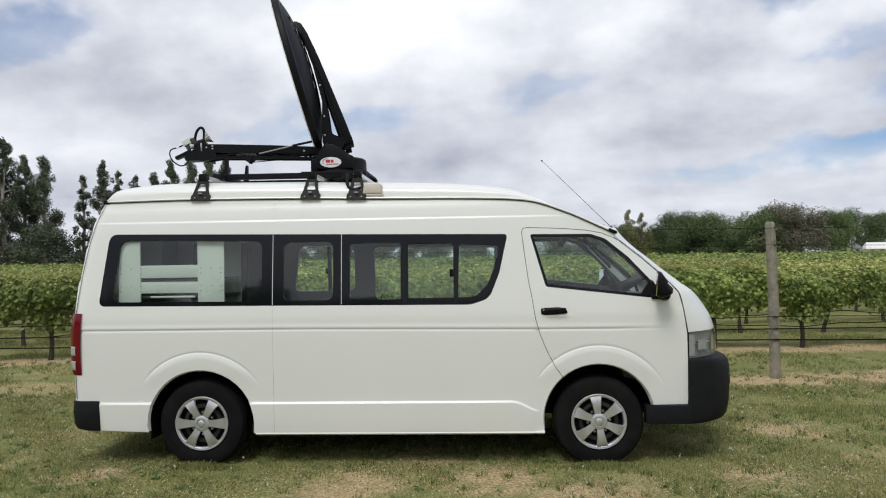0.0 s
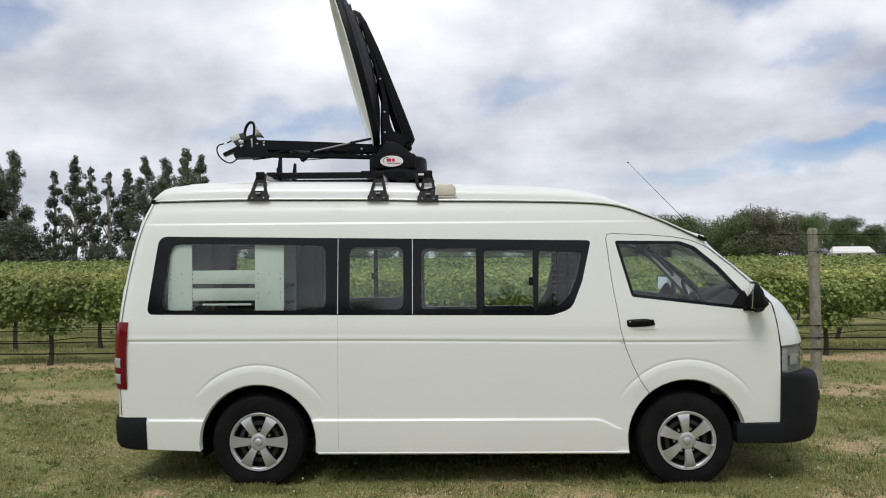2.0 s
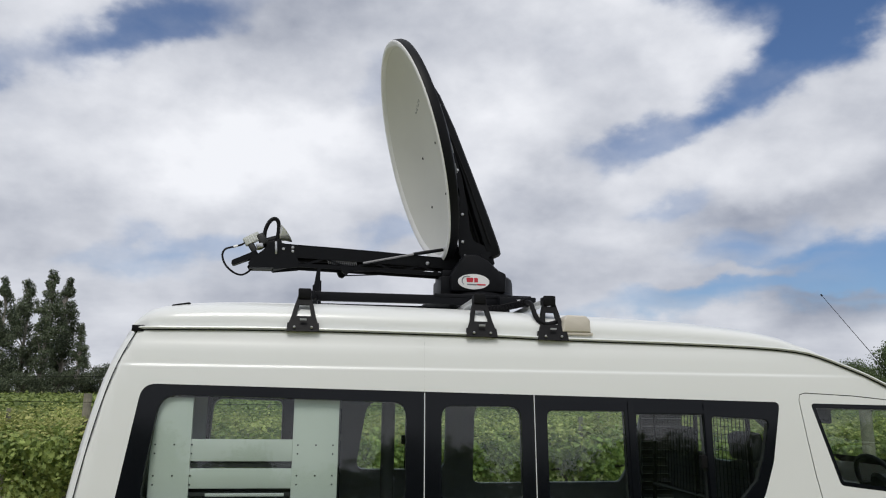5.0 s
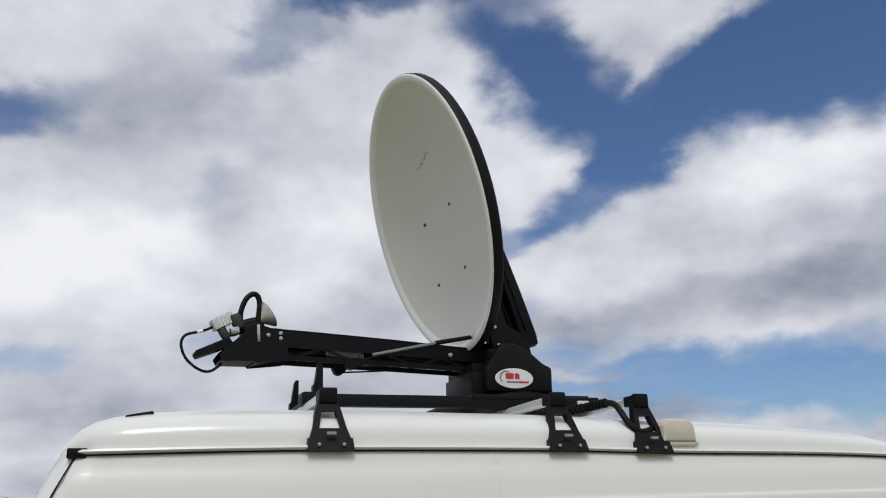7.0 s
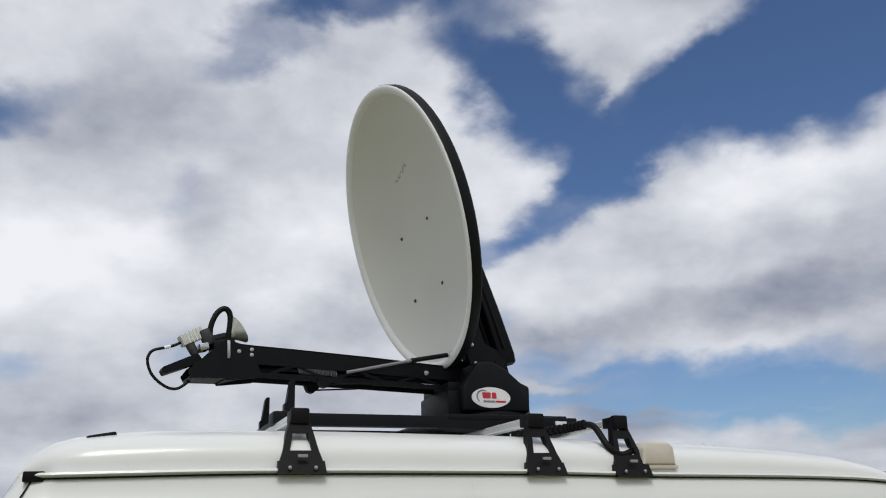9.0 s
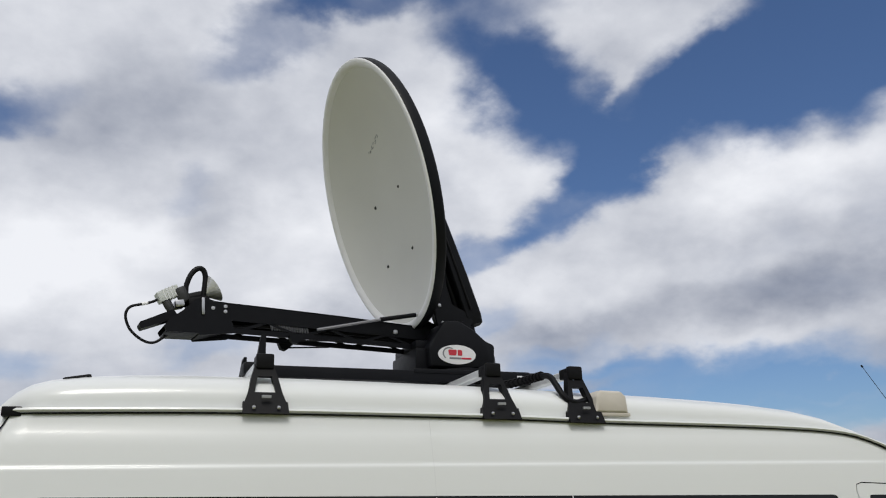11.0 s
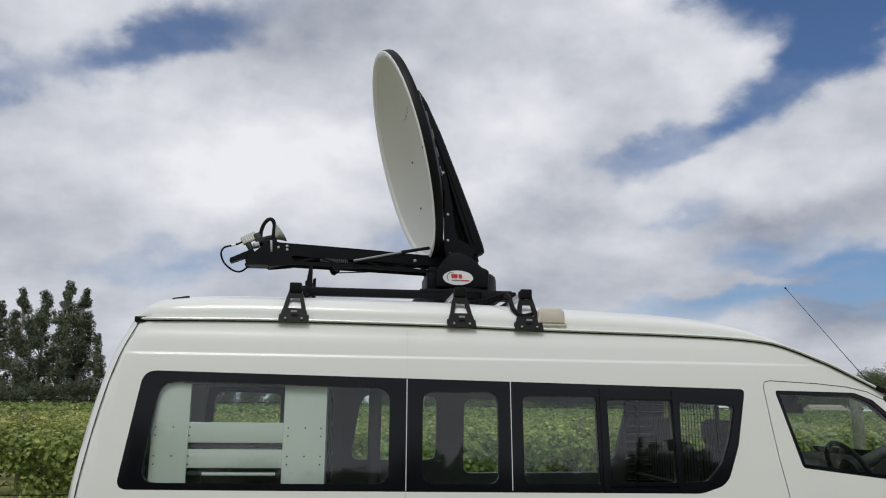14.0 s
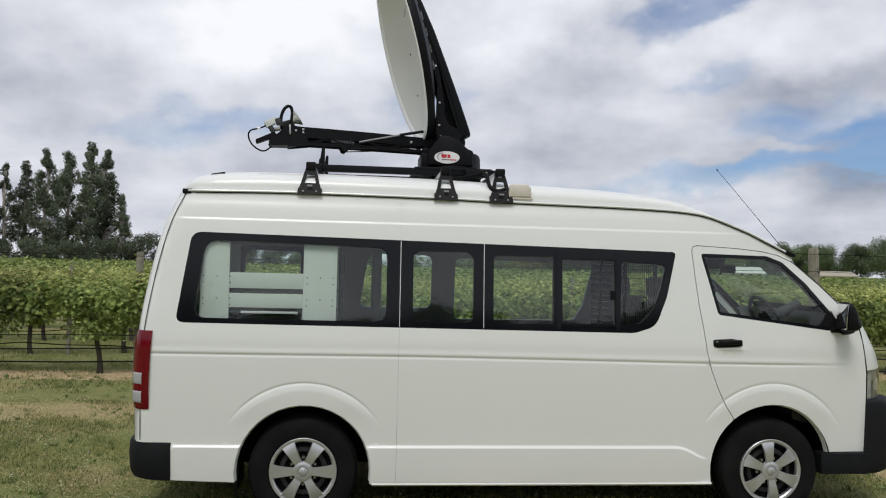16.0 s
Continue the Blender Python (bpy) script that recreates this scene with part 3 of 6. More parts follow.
    n[:, 1] *= side
    return n


ZROWS = sorted({round(v, 4) for v in (*np.arange(.28, 2.14, .045), *np.arange(CREASE - .056, CREASE + .055, .007), *np.arange(.470, .525, .007), *np.arange(1.905, 1.945, .007))})
XROWS = sorted({round(v, 4) for v in np.arange(-2.62, 2.3, .055)})


FLARE = np.array([(hx + r * math.cos(a), ARCH_Z[hx] + r * math.sin(a)) for hx in (AXLE_F, AXLE_R) for r in np.arange(.505, .615, .0092) for a in np.linspace(.40, math.pi - .40, 76)] + [(x, z) for x in np.arange(.76, 1.115, .0125) for z in np.arange(.400, .53, .0052)] + [(x, z) for x in np.arange(1.14, 1.36, .014) for z in np.arange(1.1365, 1.166, .005)])


def on_flank(name, outer, holes, mat, parent, side, lift=0.0, label="", us=None, vs=None, step=0.03, keep=None, extra=None):
    """A sheet that follows the flank, lift metres proud of it, on the near side (-1) or the far one (1)."""
    co, tris = fill(outer, holes, XROWS if us is None else us, ZROWS if vs is None else vs, step, keep=keep, extra=extra)
    used = sorted({i for t in tris for i in t})
    renum = {i: k for k, i in enumerate(used)}
    co, tris = co[used], [tuple(renum[i] for i in t) for t in tris]
    n = flank_normals(co, side)
    v = np.stack([co[:, 0], side * side_y(co[:, 0], co[:, 1]), co[:, 1]], 1) + n * lift
    a = np.array([(v[t[1]] - v[t[0]])[[0, 2]].tolist() + (v[t[2]] - v[t[0]])[[0, 2]].tolist() for t in tris])
    flip = (a[:, 0] * a[:, 3] - a[:, 1] * a[:, 2]) * side > 0
    tris = [t[::-1] if k else t for t, k in zip(tris, flip)]
    return link_mesh(name, v, tris, mat, parent, label, normals=n)


def wall_of(outline, side, lift0, lift1, shape):
    """The edge of a sheet: a strip along an outline from one lift to another."""
    lp = np.array(dense(outline, 0.03))
    n = flank_normals(lp, side)
    p = np.stack([lp[:, 0], side * side_y(lp[:, 0], lp[:, 1]), lp[:, 1]], 1)
    a, b = p + n * lift0, p + n * lift1
    m = len(lp)
    return shape.add([*a, *b], [[i, (i + 1) % m, m + (i + 1) % m, m + i] for i in range(m)])


van = thing("van", label="white high-roof passenger van with a dark window band, parked on grass", category="van")


def arch(hx, r, z0, z1=None):
    """Points of a wheel arch from its rear foot over the top to its front foot."""
    a0 = math.asin((z0 - ARCH_Z[hx]) / r)
    a1 = math.asin(((z1 if z1 is not None else z0) - ARCH_Z[hx]) / r)
    return [(hx + r * math.cos(a), ARCH_Z[hx] + r * math.sin(a)) for a in np.linspace(math.pi - a0, a1, 22)]


ARCH = 0.427
SILL = 0.258
SPLIT = -0.968
rear_edge = [(float(rear_x(z)) + .0005, z) for z in np.linspace(.516, 2.112, 40)]
gut = [(x, float(gutter_z(x))) for x in np.arange(-2.36, 1.70, .05)] + [(1.70, 1.788)]
DOOR = [(.988, 1.800), (.996, 1.826), (1.026, 1.834), (1.30, 1.822), (1.48, 1.806), (1.60, 1.783), (1.70, 1.742), (1.80, 1.666), (1.90, 1.588), (2.02, 1.480), (2.13, 1.372),
        (2.180, 1.315), (2.205, 1.22), (2.222, 1.12), (2.238, 1.00), (2.242, .80), (2.242, .456), (1.962, .456)]
DOOR_REAR = [(1.278, .690), (1.225, .765), (1.165, .885), (1.115, 1.010), (1.082, 1.130), (1.060, 1.28), (1.034, 1.42), (1.010, 1.60)]
arch_f = arch(AXLE_F, ARCH, SILL, .456)
door_arch = [p for p in arch_f if p[0] > 1.290 and (p[1] > .46)]


def arch_z(x):
    return ARCH_Z[AXLE_F] + math.sqrt(ARCH ** 2 - (x - AXLE_F) ** 2)


door_outer = DOOR + [(arch_f[-1][0], .456)] + door_arch[::-1][1:] + [(1.281, arch_z(1.281))] + DOOR_REAR


def shrink(poly, d):
    p = np.array(poly, float)
    prev, nxt = np.roll(p, 1, 0), np.roll(p, -1, 0)
    tang = nxt - prev
    tang /= np.linalg.norm(tang, axis=1)[:, None]
    area = 0.5 * np.sum(p[:, 0] * nxt[:, 1] - nxt[:, 0] * p[:, 1])
    nrm = np.stack([-tang[:, 1], tang[:, 0]], 1) * (1 if area > 0 else -1)
    return [tuple(q) for q in p + nrm * d]


BAND = rounded([(-2.368, 1.266), (.580, 1.246), (.728, 1.292), (.808, 1.490), (.876, 1.788), (-2.290, 1.838)], [.050, .17, .13, .25, .026, .075], 7)
CABWIN = rounded([(1.163, 1.376), (1.95, 1.282), (2.05, 1.285), (2.035, 1.345), (1.80, 1.600), (1.63, 1.740), (1.52, 1.778), (1.048, 1.784)], [.03, .01, .012, .03, .10, .08, .08, .018], 5)
CABGLASS_LINE = shrink(CABWIN, 0.022)
# clear areas of the band: three fixed panes, a sliding pane and the front corner pane
PANES = [rounded([(-2.262, 1.298), (-1.055, 1.292), (-1.055, 1.765), (-2.205, 1.790)], [.07, .07, .07, .10], 5),
         rounded([(-.885, 1.294), (-.490, 1.294), (-.490, 1.752), (-.885, 1.752)], .060, 5),
         rounded([(-.360, 1.296), (.040, 1.296), (.040, 1.735), (-.360, 1.735)], [.035, .004, .004, .035], 4),
         rounded([(.098, 1.302), (.452, 1.302), (.452, 1.722), (.098, 1.722)], .010, 3),
         rounded([(.486, 1.302), (.625, 1.310), (.715, 1.400), (.765, 1.520), (.812, 1.700), (.498, 1.715)], [.01, .06, .08, .12, .03, .02], 5)]

# the far side: a short rear pane, a middle pane and one long pane
FAR_PANES = [rounded([(-2.222, 1.298), (-1.740, 1.296), (-1.740, 1.752), (-2.190, 1.765)], [.05, .04, .04, .08], 5),
             rounded([(-1.230, 1.294), (-.610, 1.294), (-.610, 1.752), (-1.160, 1.758)], [.06, .07, .07, .10], 5),
             rounded([(-.408, 1.200), (.665, 1.208), (.745, 1.340), (.785, 1.520), (.830, 1.706), (-.408, 1.735)], [.06, .05, .08, .12, .03, .06], 5)]
FAR_BAND = rounded([(-2.368, 1.266), (-.540, 1.262), (-.520, 1.165), (.620, 1.160), (.740, 1.262), (.812, 1.490), (.876, 1.788), (-2.290, 1.838)], [.05, .02, .03, .12, .12, .25, .026, .075], 7)
NEAR_BAND = BAND
NEAR_PANES = PANES

for side in (-1, 1):
    PANES, BAND = (NEAR_PANES, NEAR_BAND) if side < 0 else (FAR_PANES, FAR_BAND)
    # flank in two panels, parted by a seam
    big = shrink(door_outer, -0.0045)
    outer = rear_edge[::-1] + [(-2.373, .516), (-2.373, .282)] + arch(AXLE_R, ARCH, .268, SILL) + [p for p in arch_f if p[0] <= 1.270] + [(1.273, arch_z(1.273))] + list(big[-len(DOOR_REAR):]) + list(big[:7]) + [(1.712, 1.785)]
    outer += [p for p in gut[::-1] if -2.35 < p[0] < 1.69]
    seam = [[(SPLIT - w, z) for z in np.arange(z0, z1, .007)] + [(SPLIT + w, z) for z in np.arange(z0, z1, .007)[::-1]] for z0, z1, w in ((SILL - .02, 1.30, .0006), (1.79, 2.16, .00015))]
    on_flank("rear_quarter_panel", outer, [BAND, *seam], WHITE, van, side, keep=lambda m: m[:, 0] < SPLIT, extra=FLARE)
    on_flank("side_panel", outer, [BAND, *seam], WHITE, van, side, keep=lambda m: m[:, 0] > SPLIT, extra=FLARE)
    # cab door
    door = on_flank("cab_door", door_outer, [CABWIN], WHITE, van, side, label="white cab door with a black handle and a tinted window", extra=FLARE)
    edge = Shape()
    wall_of(door_outer, side, 0.0, -0.02, edge)
    edge.make("door_edge", WHITE, door)
    on_flank("door_seal", shrink(door_outer, -.016), [shrink(door_outer, .012)], BLACKPLASTIC, van, side, -.010, "black door seal showing in the shut line", keep=lambda m: np.hypot(m[:, 0] - AXLE_F, m[:, 1] - ARCH_Z[AXLE_F]) > ARCH + .004)
    # cab window: black frame, glass
    on_flank("window_frame", CABWIN, [CABGLASS_LINE], BLACKGLASS, door, side, -.004, "black rubber window frame")
    on_flank("window_glass", CABGLASS_LINE, [], CABGLASS, door, side, -.010, "lightly tinted cab window glass").visible_shadow = False
    rim = Shape()
    wall_of(CABGLASS_LINE, side, -.004, -.03, rim)
    wall_of(CABWIN, side, 0.0, -.005, rim)
    rim.make("window_seal", BLACKGLASS, door)
    # window band: black printed border, seams, panes
    border = on_flank("window_band", BAND, PANES, BLACKGLASS, van, side, -.003, "glossy black window band")
    rim = Shape()
    wall_of(BAND, side, 0.0, -.004, rim)
    for p in PANES:
        wall_of(p, side, -.003, -.018, rim)
    rim.make("band_rim", BLACKGLASS, border)
    for p in PANES:
        on_flank("window_pane", p, [], PANE, van, side, -.012, "dark tinted side window pane").visible_shadow = False
    for x in (-.968, -.424) if side < 0 else ():
        on_flank("window_seam", [(x - .0022, 1.262), (x + .0022, 1.262), (x + .0022, 1.812), (x - .0022, 1.812)], [], ALU, border, side, .0015, "thin pale seam between the panes", us=[x], vs=np.arange(1.27, 1.81, .05))
    # sliding pane's frame and catch
    for x0, x1, z0, z1 in ((.056, .086, 1.262, 1.782), (.456, .482, 1.262, 1.776), (.086, .456, 1.726, 1.744), (.086, .456, 1.284, 1.300)) if side < 0 else ((-.890, -.852, 1.29, 1.755),):
        yy = [side * (float(side_y((x0 + x1) / 2, z)) + .004) for z in (z0, z1)]
        ring0 = [(x, yy[0] + d, z0) for x, d in ((x0, 0), (x1, 0), (x1, -side * .02), (x0, -side * .02))]
        ring1 = [(x, yy[1] + d, z1) for x, d in ((x0, 0), (x1, 0), (x1, -side * .02), (x0, -side * .02))]
        Shape().loft([ring0, ring1]).make("sliding_frame", BLACKGLASS, border, "black sliding window frame")
    xc, yc = .437 if side < 0 else -.900, side * (float(side_y(.44, 1.50)) - .006)
    Shape().box((xc - .015, yc - .012, 1.462), (xc + .015, yc + .012, 1.522), .004).make("window_catch", BLACKPLASTIC, border)
    # handle
    yh = float(side_y(1.22, 1.19))
    hm = pose(1.222, side * (yh + .004), 1.190, 0, -3.5, 0)
    Shape().loft([[hm @ Vector((x, .016 * math.sin(a) * k, .028 * k * math.cos(a) + dz)) for a in np.linspace(0, 2 * math.pi, 16, endpoint=False)] for x, k, dz in ((-.100, .55, .004), (-.094, .85, .003), (-.07, 1.0, .0), (.03, 1.0, -.001), (.075, .8, -.005), (.095, .45, -.012), (.100, .2, -.016))]).make("handle", BLACKPLASTIC, door, "black plastic pull handle")
    hm2 = pose(1.235, side * (yh + .022), 1.197, 0, -3.5, 0)
    Shape().box((-.070, -.010, -.015), (.078, .010, .013), .009, hm2).make("handle_grip", BLACKPLASTIC, door)
    Shape().lathe([(.0, .0), (.007, .0), (.007, -.004)], (1.142, side * (yh + .018), 1.198), (0, side, 0), 12).make("key_lock", STEEL, door)
    # inner trim, an inner skin with the same openings
    inner = [(-2.40, .80), (1.02, .80), (1.02, 1.995), (-2.30, 2.07), (-2.44, 1.8)]
    trim = on_flank("inner_lining", inner, PANES, TRIM, van, side, -.045, "grey inner lining", us=np.arange(-2.4, 1.0, .12), vs=np.arange(.85, 2.0, .12))
    for p in PANES:
        wall_of(p, side, -.016, -.046, rim := Shape())
        rim.make("lining_edge", DARKTRIM, trim)
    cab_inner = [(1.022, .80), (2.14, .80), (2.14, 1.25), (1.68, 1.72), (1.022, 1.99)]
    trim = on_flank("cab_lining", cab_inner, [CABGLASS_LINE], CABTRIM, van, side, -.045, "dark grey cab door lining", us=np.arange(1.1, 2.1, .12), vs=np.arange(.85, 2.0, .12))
    wall_of(CABGLASS_LINE, side, -.016, -.046, rim := Shape())
    rim.make("lining_edge", DARKTRIM, trim)
    # sill strip
    sl = Shape()
    ys = [float(side_y(0, SILL)) - d for d in (0.0, .012, .06)]
    sl.loft([[(x, side * ys[0], SILL + .004), (x, side * (ys[0] + .004), SILL - .006), (x, side * ys[1], SILL - .018), (x, side * ys[2], SILL - .012)] for x in (-1.12, 0.0, 1.137)], True)
    sl.make("sill", WHITE, van)
    # wheel housings
    for hx in (AXLE_R, AXLE_F):
        wh = Shape()
        angs = np.linspace(-.06, math.pi + .06, 26)
        wh.loft([[(hx + (ARCH + .002) * math.cos(a), side * y, ARCH_Z[hx] + (ARCH + .002) * math.sin(a)) for a in angs] for y in (.905 if hx > 0 else .925, .86, .55)], False, False, False)
        wh.add([(hx + (ARCH + .002) * math.cos(a), side * .55, ARCH_Z[hx] + (ARCH + .002) * math.sin(a)) for a in angs], [list(range(len(angs)))])
        wh.make("wheel_housing", UNDER, van)
        lip = Shape()
        pts = arch(hx, ARCH, .274 if hx < 0 else .28, .274 if hx < 0 else .456)
        a = [Vector((x, side * float(side_y(x, z)), z)) for x, z in pts]
        b = [Vector((hx + (x - hx) * .975, side * (float(side_y(x, z)) - .028), ARCH_Z[hx] + (z - ARCH_Z[hx]) * .975)) for x, z in pts]
        lip.loft([a, b], False, False, False)
        lip.make("arch_lip", WHITE, van)
        fx = hx - ARCH + .012
        Shape().box((fx - .006, min(side * .60, side * .885), .205), (fx + .006, max(side * .60, side * .885), .46), .004).make("mud_flap", BLACKPLASTIC, van)

# roof over the gutter
roof_c = curve([(-2.40, 2.135), (-2.37, 2.185), (-2.32, 2.222), (-2.24, 2.244), (-2.05, 2.266), (-1.7, 2.274), (-1.0, 2.270), (-.5, 2.257), (.2, 2.236), (.55, 2.216), (.85, 2.183), (1.05, 2.118), (1.20, 2.038), (1.35, 1.968), (1.50, 1.898), (1.62, 1.848), (1.70, 1.830), (1.78, 1.818), (1.86, 1.80)])


def roof_ring(x, n=41):
    yg = float(side_y(max(x, -2.26), gutter_z(x))) - .010
    yg -= 0.09 * float(smooth(-2.26, -2.40, x))
    zg, h = float(gutter_z(x)) + .004, max(.006, float(roof_c(x)) - float(gutter_z(x)) - .004)
    ring = []
    for t in np.linspace(math.pi, 0, n):
        c, s = math.cos(t), abs(math.sin(t))
        ring.append((x + .055 * s ** 1.2 * float(smooth(1.3, 1.72, x)), -yg * -math.copysign(abs(c) ** .42, c) * -1, zg + h * s ** .60))
    return ring


rf = Shape()
rf.loft([roof_ring(x) for x in (-2.395, -2.38, -2.35, -2.31, -2.25, -2.15, -2.0, -1.8, -1.4, -.8, -.3, .1, .4, .6, .8, .95, 1.1, 1.25, 1.4, 1.55, 1.64, 1.70)], False, False, False)
roof = rf.make("roof", WHITE, van, "white raised roof", 60)
for y in (-.42, -.21, 0, .21, .42):
    Shape().loft([[(x, y - .022, z - .004), (x, y - .012, z + .004), (x, y + .012, z + .004), (x, y + .022, z - .004)] for x, z in [(q, float(roof_c(q)) - .004 - abs(y) ** 4 * 0.8) for q in np.linspace(-1.9, .2, 12)]]).make("roof_rib", WHITE, roof)
for side in (-1, 1):
    gs = Shape()
    xs = [*np.arange(-2.34, 1.6, .06), 1.62, 1.70]
    rings = []
    for x in xs:
        z, y = float(gutter_z(x)), float(side_y(x, gutter_z(x)))
        rings.append([(x, side * (y - .030), z + .004), (x, side * (y + .006), z + .002), (x, side * (y + .013), z + .009), (x, side * (y + .016), z + .002), (x, side * (y + .010), z - .006), (x, side * (y - .012), z - .007)])
    gs.loft(rings)
    gs.make("roof_gutter", WHITE, van, "white rain gutter")
    # thin black strip along the gutter's underside
    ge = Shape()
    ge.loft([[(x, side * (float(side_y(x, gutter_z(x))) + .003), float(gutter_z(x)) - .0075), (x, side * (float(side_y(x, gutter_z(x))) + .0135), float(gutter_z(x)) - .0065), (x, side * (float(side_y(x, gutter_z(x))) + .0105), float(gutter_z(x)) - .0105), (x, side * (float(side_y(x, gutter_z(x))) + .001), float(gutter_z(x)) - .0115)] for x in xs])
    ge.make("gutter_underline", BLACKPLASTIC, van, "thin dark line under the gutter")
    z = float(gutter_z(-2.345))
    y = float(side_y(-2.345, z))
    Shape().box((-2.372, min(side * (y - .03), side * (y + .018)), z - .016), (-2.315, max(side * (y - .03), side * (y + .018)), z + .014), .004).make("gutter_cap", BLACKPLASTIC, van, "black gutter end cap")
    z = float(gutter_z(1.68))
    y = float(side_y(1.68, z))
    Shape().box((-.035, -.022, -.010), (.035, .012, .012), .004, pose(1.69, side * y, z, 0, 26, 0)).make("gutter_cap", BLACKPLASTIC, van, "black gutter end cap")

# rear face
rr = Shape()
zs = [*np.linspace(.50, 2.05, 26), 2.08, 2.105, 2.12]
rings = []
for z in zs:
    ye = float(side_y(rear_x(z) + .0005, z))
    x0 = float(rear_x(z))
    rings.append([(x0 - .035 * (1 - abs(u) ** 3), u * ye, z) for u in np.linspace(-1, 1, 17)])
rr.loft(rings, False, False, False)
rr.make("tailgate", WHITE, van, "white tailgate", 60)
for side in (-1, 1):
    gap = [(float(rear_x(z)) + .052, z) for z in np.linspace(.53, 2.09, 30)]
    on_flank("tailgate_seal", gap + [(x + .006, z) for x, z in gap[::-1]], [], BLACKPLASTIC, van, side, .0012, "dark shut line of the tailgate", us=[0.0], vs=[0.0])
wn = [(z, float(side_y(rear_x(z) + .0005, z)) * .88) for z in np.linspace(1.30, 1.86, 8)]
Shape().loft([[(float(rear_x(z)) - .006 - .035 * (1 - abs(u * .88) ** 3), u * ye, z) for u in np.linspace(-1, 1, 13)] for z, ye in wn], False, False, False).make("rear_window", BLACKGLASS, van, "dark rear window")
for side in (-1, 1):
    # tail lamp wrapping the corner
    def lamp(z0, z1, mat, name, parent, x_front, out, label="", y_in=.70, a0=0.0):
        rings = []
        for z in (z0 + z1) / 2 + (z1 - z0) / 2 * np.sin(np.linspace(-math.pi / 2, math.pi / 2, 17)):
            xr = float(rear_x(z))
            k = out * (1 - abs((z - (z0 + z1) / 2) / ((z1 - z0) / 2)) ** 6)
            x_in = x_front - .045 * abs((z - (z0 + z1) / 2) / ((z1 - z0) / 2)) ** 9
            path = []
            for x in np.linspace(x_in, xr + .11, 3) if not a0 else ():
                path.append((x, float(side_y(x, z)), 0, 1))
            for a in np.linspace(a0, math.pi / 2, 7)[0 if a0 else 1:]:
                s = math.sin(a)
                x = xr + .105 - .105 * s
                path.append((x, float(side_y(max(x, xr + .0005), z)), -s, math.cos(a)))
            path.append((xr - .010, y_in, -1, 0))
            rings.append([(x + nx * (k + .002), side * (y + ny * (k + .002)), z) for x, y, nx, ny in path])
        return Shape().loft(rings, False, False, False).make(name, mat, parent, label, 50)
    tl = lamp(.722, 1.212, RED, "tail_lamp", van, -2.512, .012, "tall red tail lamp")
    lamp(.756, .846, CLEARLENS, "lamp_section", tl, -2.582, .0145, "clear lamp section", .72, .34)
    lamp(.868, .962, CLEARLENS, "lamp_section", tl, -2.582, .0145, "clear lamp section", .72, .34)
# rear bumper
rb = Shape()
rings = []
for z, o in ((.276, -.03), (.286, .0), (.32, .018), (.42, .026), (.495, .022), (.512, .010), (.518, -.02)):
    ring = []
    for u in np.sin(np.linspace(-math.pi / 2, math.pi / 2, 61)):
        y = u * (.915 + o * .5)
        x = -2.372 - (.290 + o) * (1 - abs(u) ** 9) ** .45
        ring.append((x, y, z))
    ring += [(-2.36, .86, z), (-2.36, -.86, z)]
    rings.append(ring)
rb.loft(rings, True, False, True)
rb.make("rear_bumper", BUMPER, van, "black plastic rear bumper")

# nose: bonnet, windscreen, lamps and grille
nose_c = curve([(.70, 2.575), (.80, 2.588), (.92, 2.590), (1.00, 2.582), (1.10, 2.552), (1.20, 2.492), (1.30, 2.402), (1.39, 2.272), (1.50, 2.118), (1.61, 1.990), (1.70, 1.890), (1.80, 1.802), (1.86, 1.755)])
nose_e = curve([(.70, 2.244), (1.0, 2.244), (1.12, 2.227), (1.22, 2.210), (1.315, 2.186), (1.372, 2.136), (1.48, 2.026), (1.588, 1.906), (1.666, 1.806), (1.742, 1.706), (1.80, 1.69)])


def nose_ring(z, us, lift=0.0):
    xe = float(nose_e(z)) + .003
    ye = float(side_y(xe, z)) - .001
    zc = z + .05 * float(smooth(1.5, 1.8, z))
    xc = float(nose_c(min(1.86, zc))) + lift
    p = 4.2 + 2.3 * float(smooth(1.2, 1.5, z))
    return [(xe + (xc - xe) * (1 - abs(u) ** p), u * ye, z + (zc - z) * (1 - abs(u) ** 2)) for u in us]


US = np.sin(np.linspace(-math.pi / 2, math.pi / 2, 41))
Shape().loft([nose_ring(z, US) for z in np.linspace(1.012, 1.372, 16)], False, False, False).make("bonnet", WHITE, van, "short white bonnet", 60)
Shape().loft([nose_ring(z, US * .80) for z in np.linspace(1.372, 1.42, 4)], False, False, False).make("cowl", BLACKPLASTIC, van, "black windscreen cowl", 60)
Shape().loft([nose_ring(z, np.linspace(-.80, .955, 33)) for z in np.linspace(1.42, 1.775, 12)], False, False, False).make("windscreen", CABGLASS, van, "clear raked windscreen", 60).visible_shadow = False
for side in (-1, 1):
    Shape().loft([nose_ring(z, np.linspace(.80 if side < 0 else .955, 1.0, 12) * side) for z in np.linspace(1.372, 1.775, 14)], False, False, False).make("windscreen_pillar", WHITE, van, "", 60)
    Shape().loft([[(x - .030, y * .962, z) for x, y, z in nose_ring(z, np.linspace(.82 if side < 0 else .945, 1.0, 12) * side)] for z in np.linspace(1.36, 1.80, 14)], False, False, False).make("pillar_lining", CABTRIM, van, "dark grey pillar lining", 60)
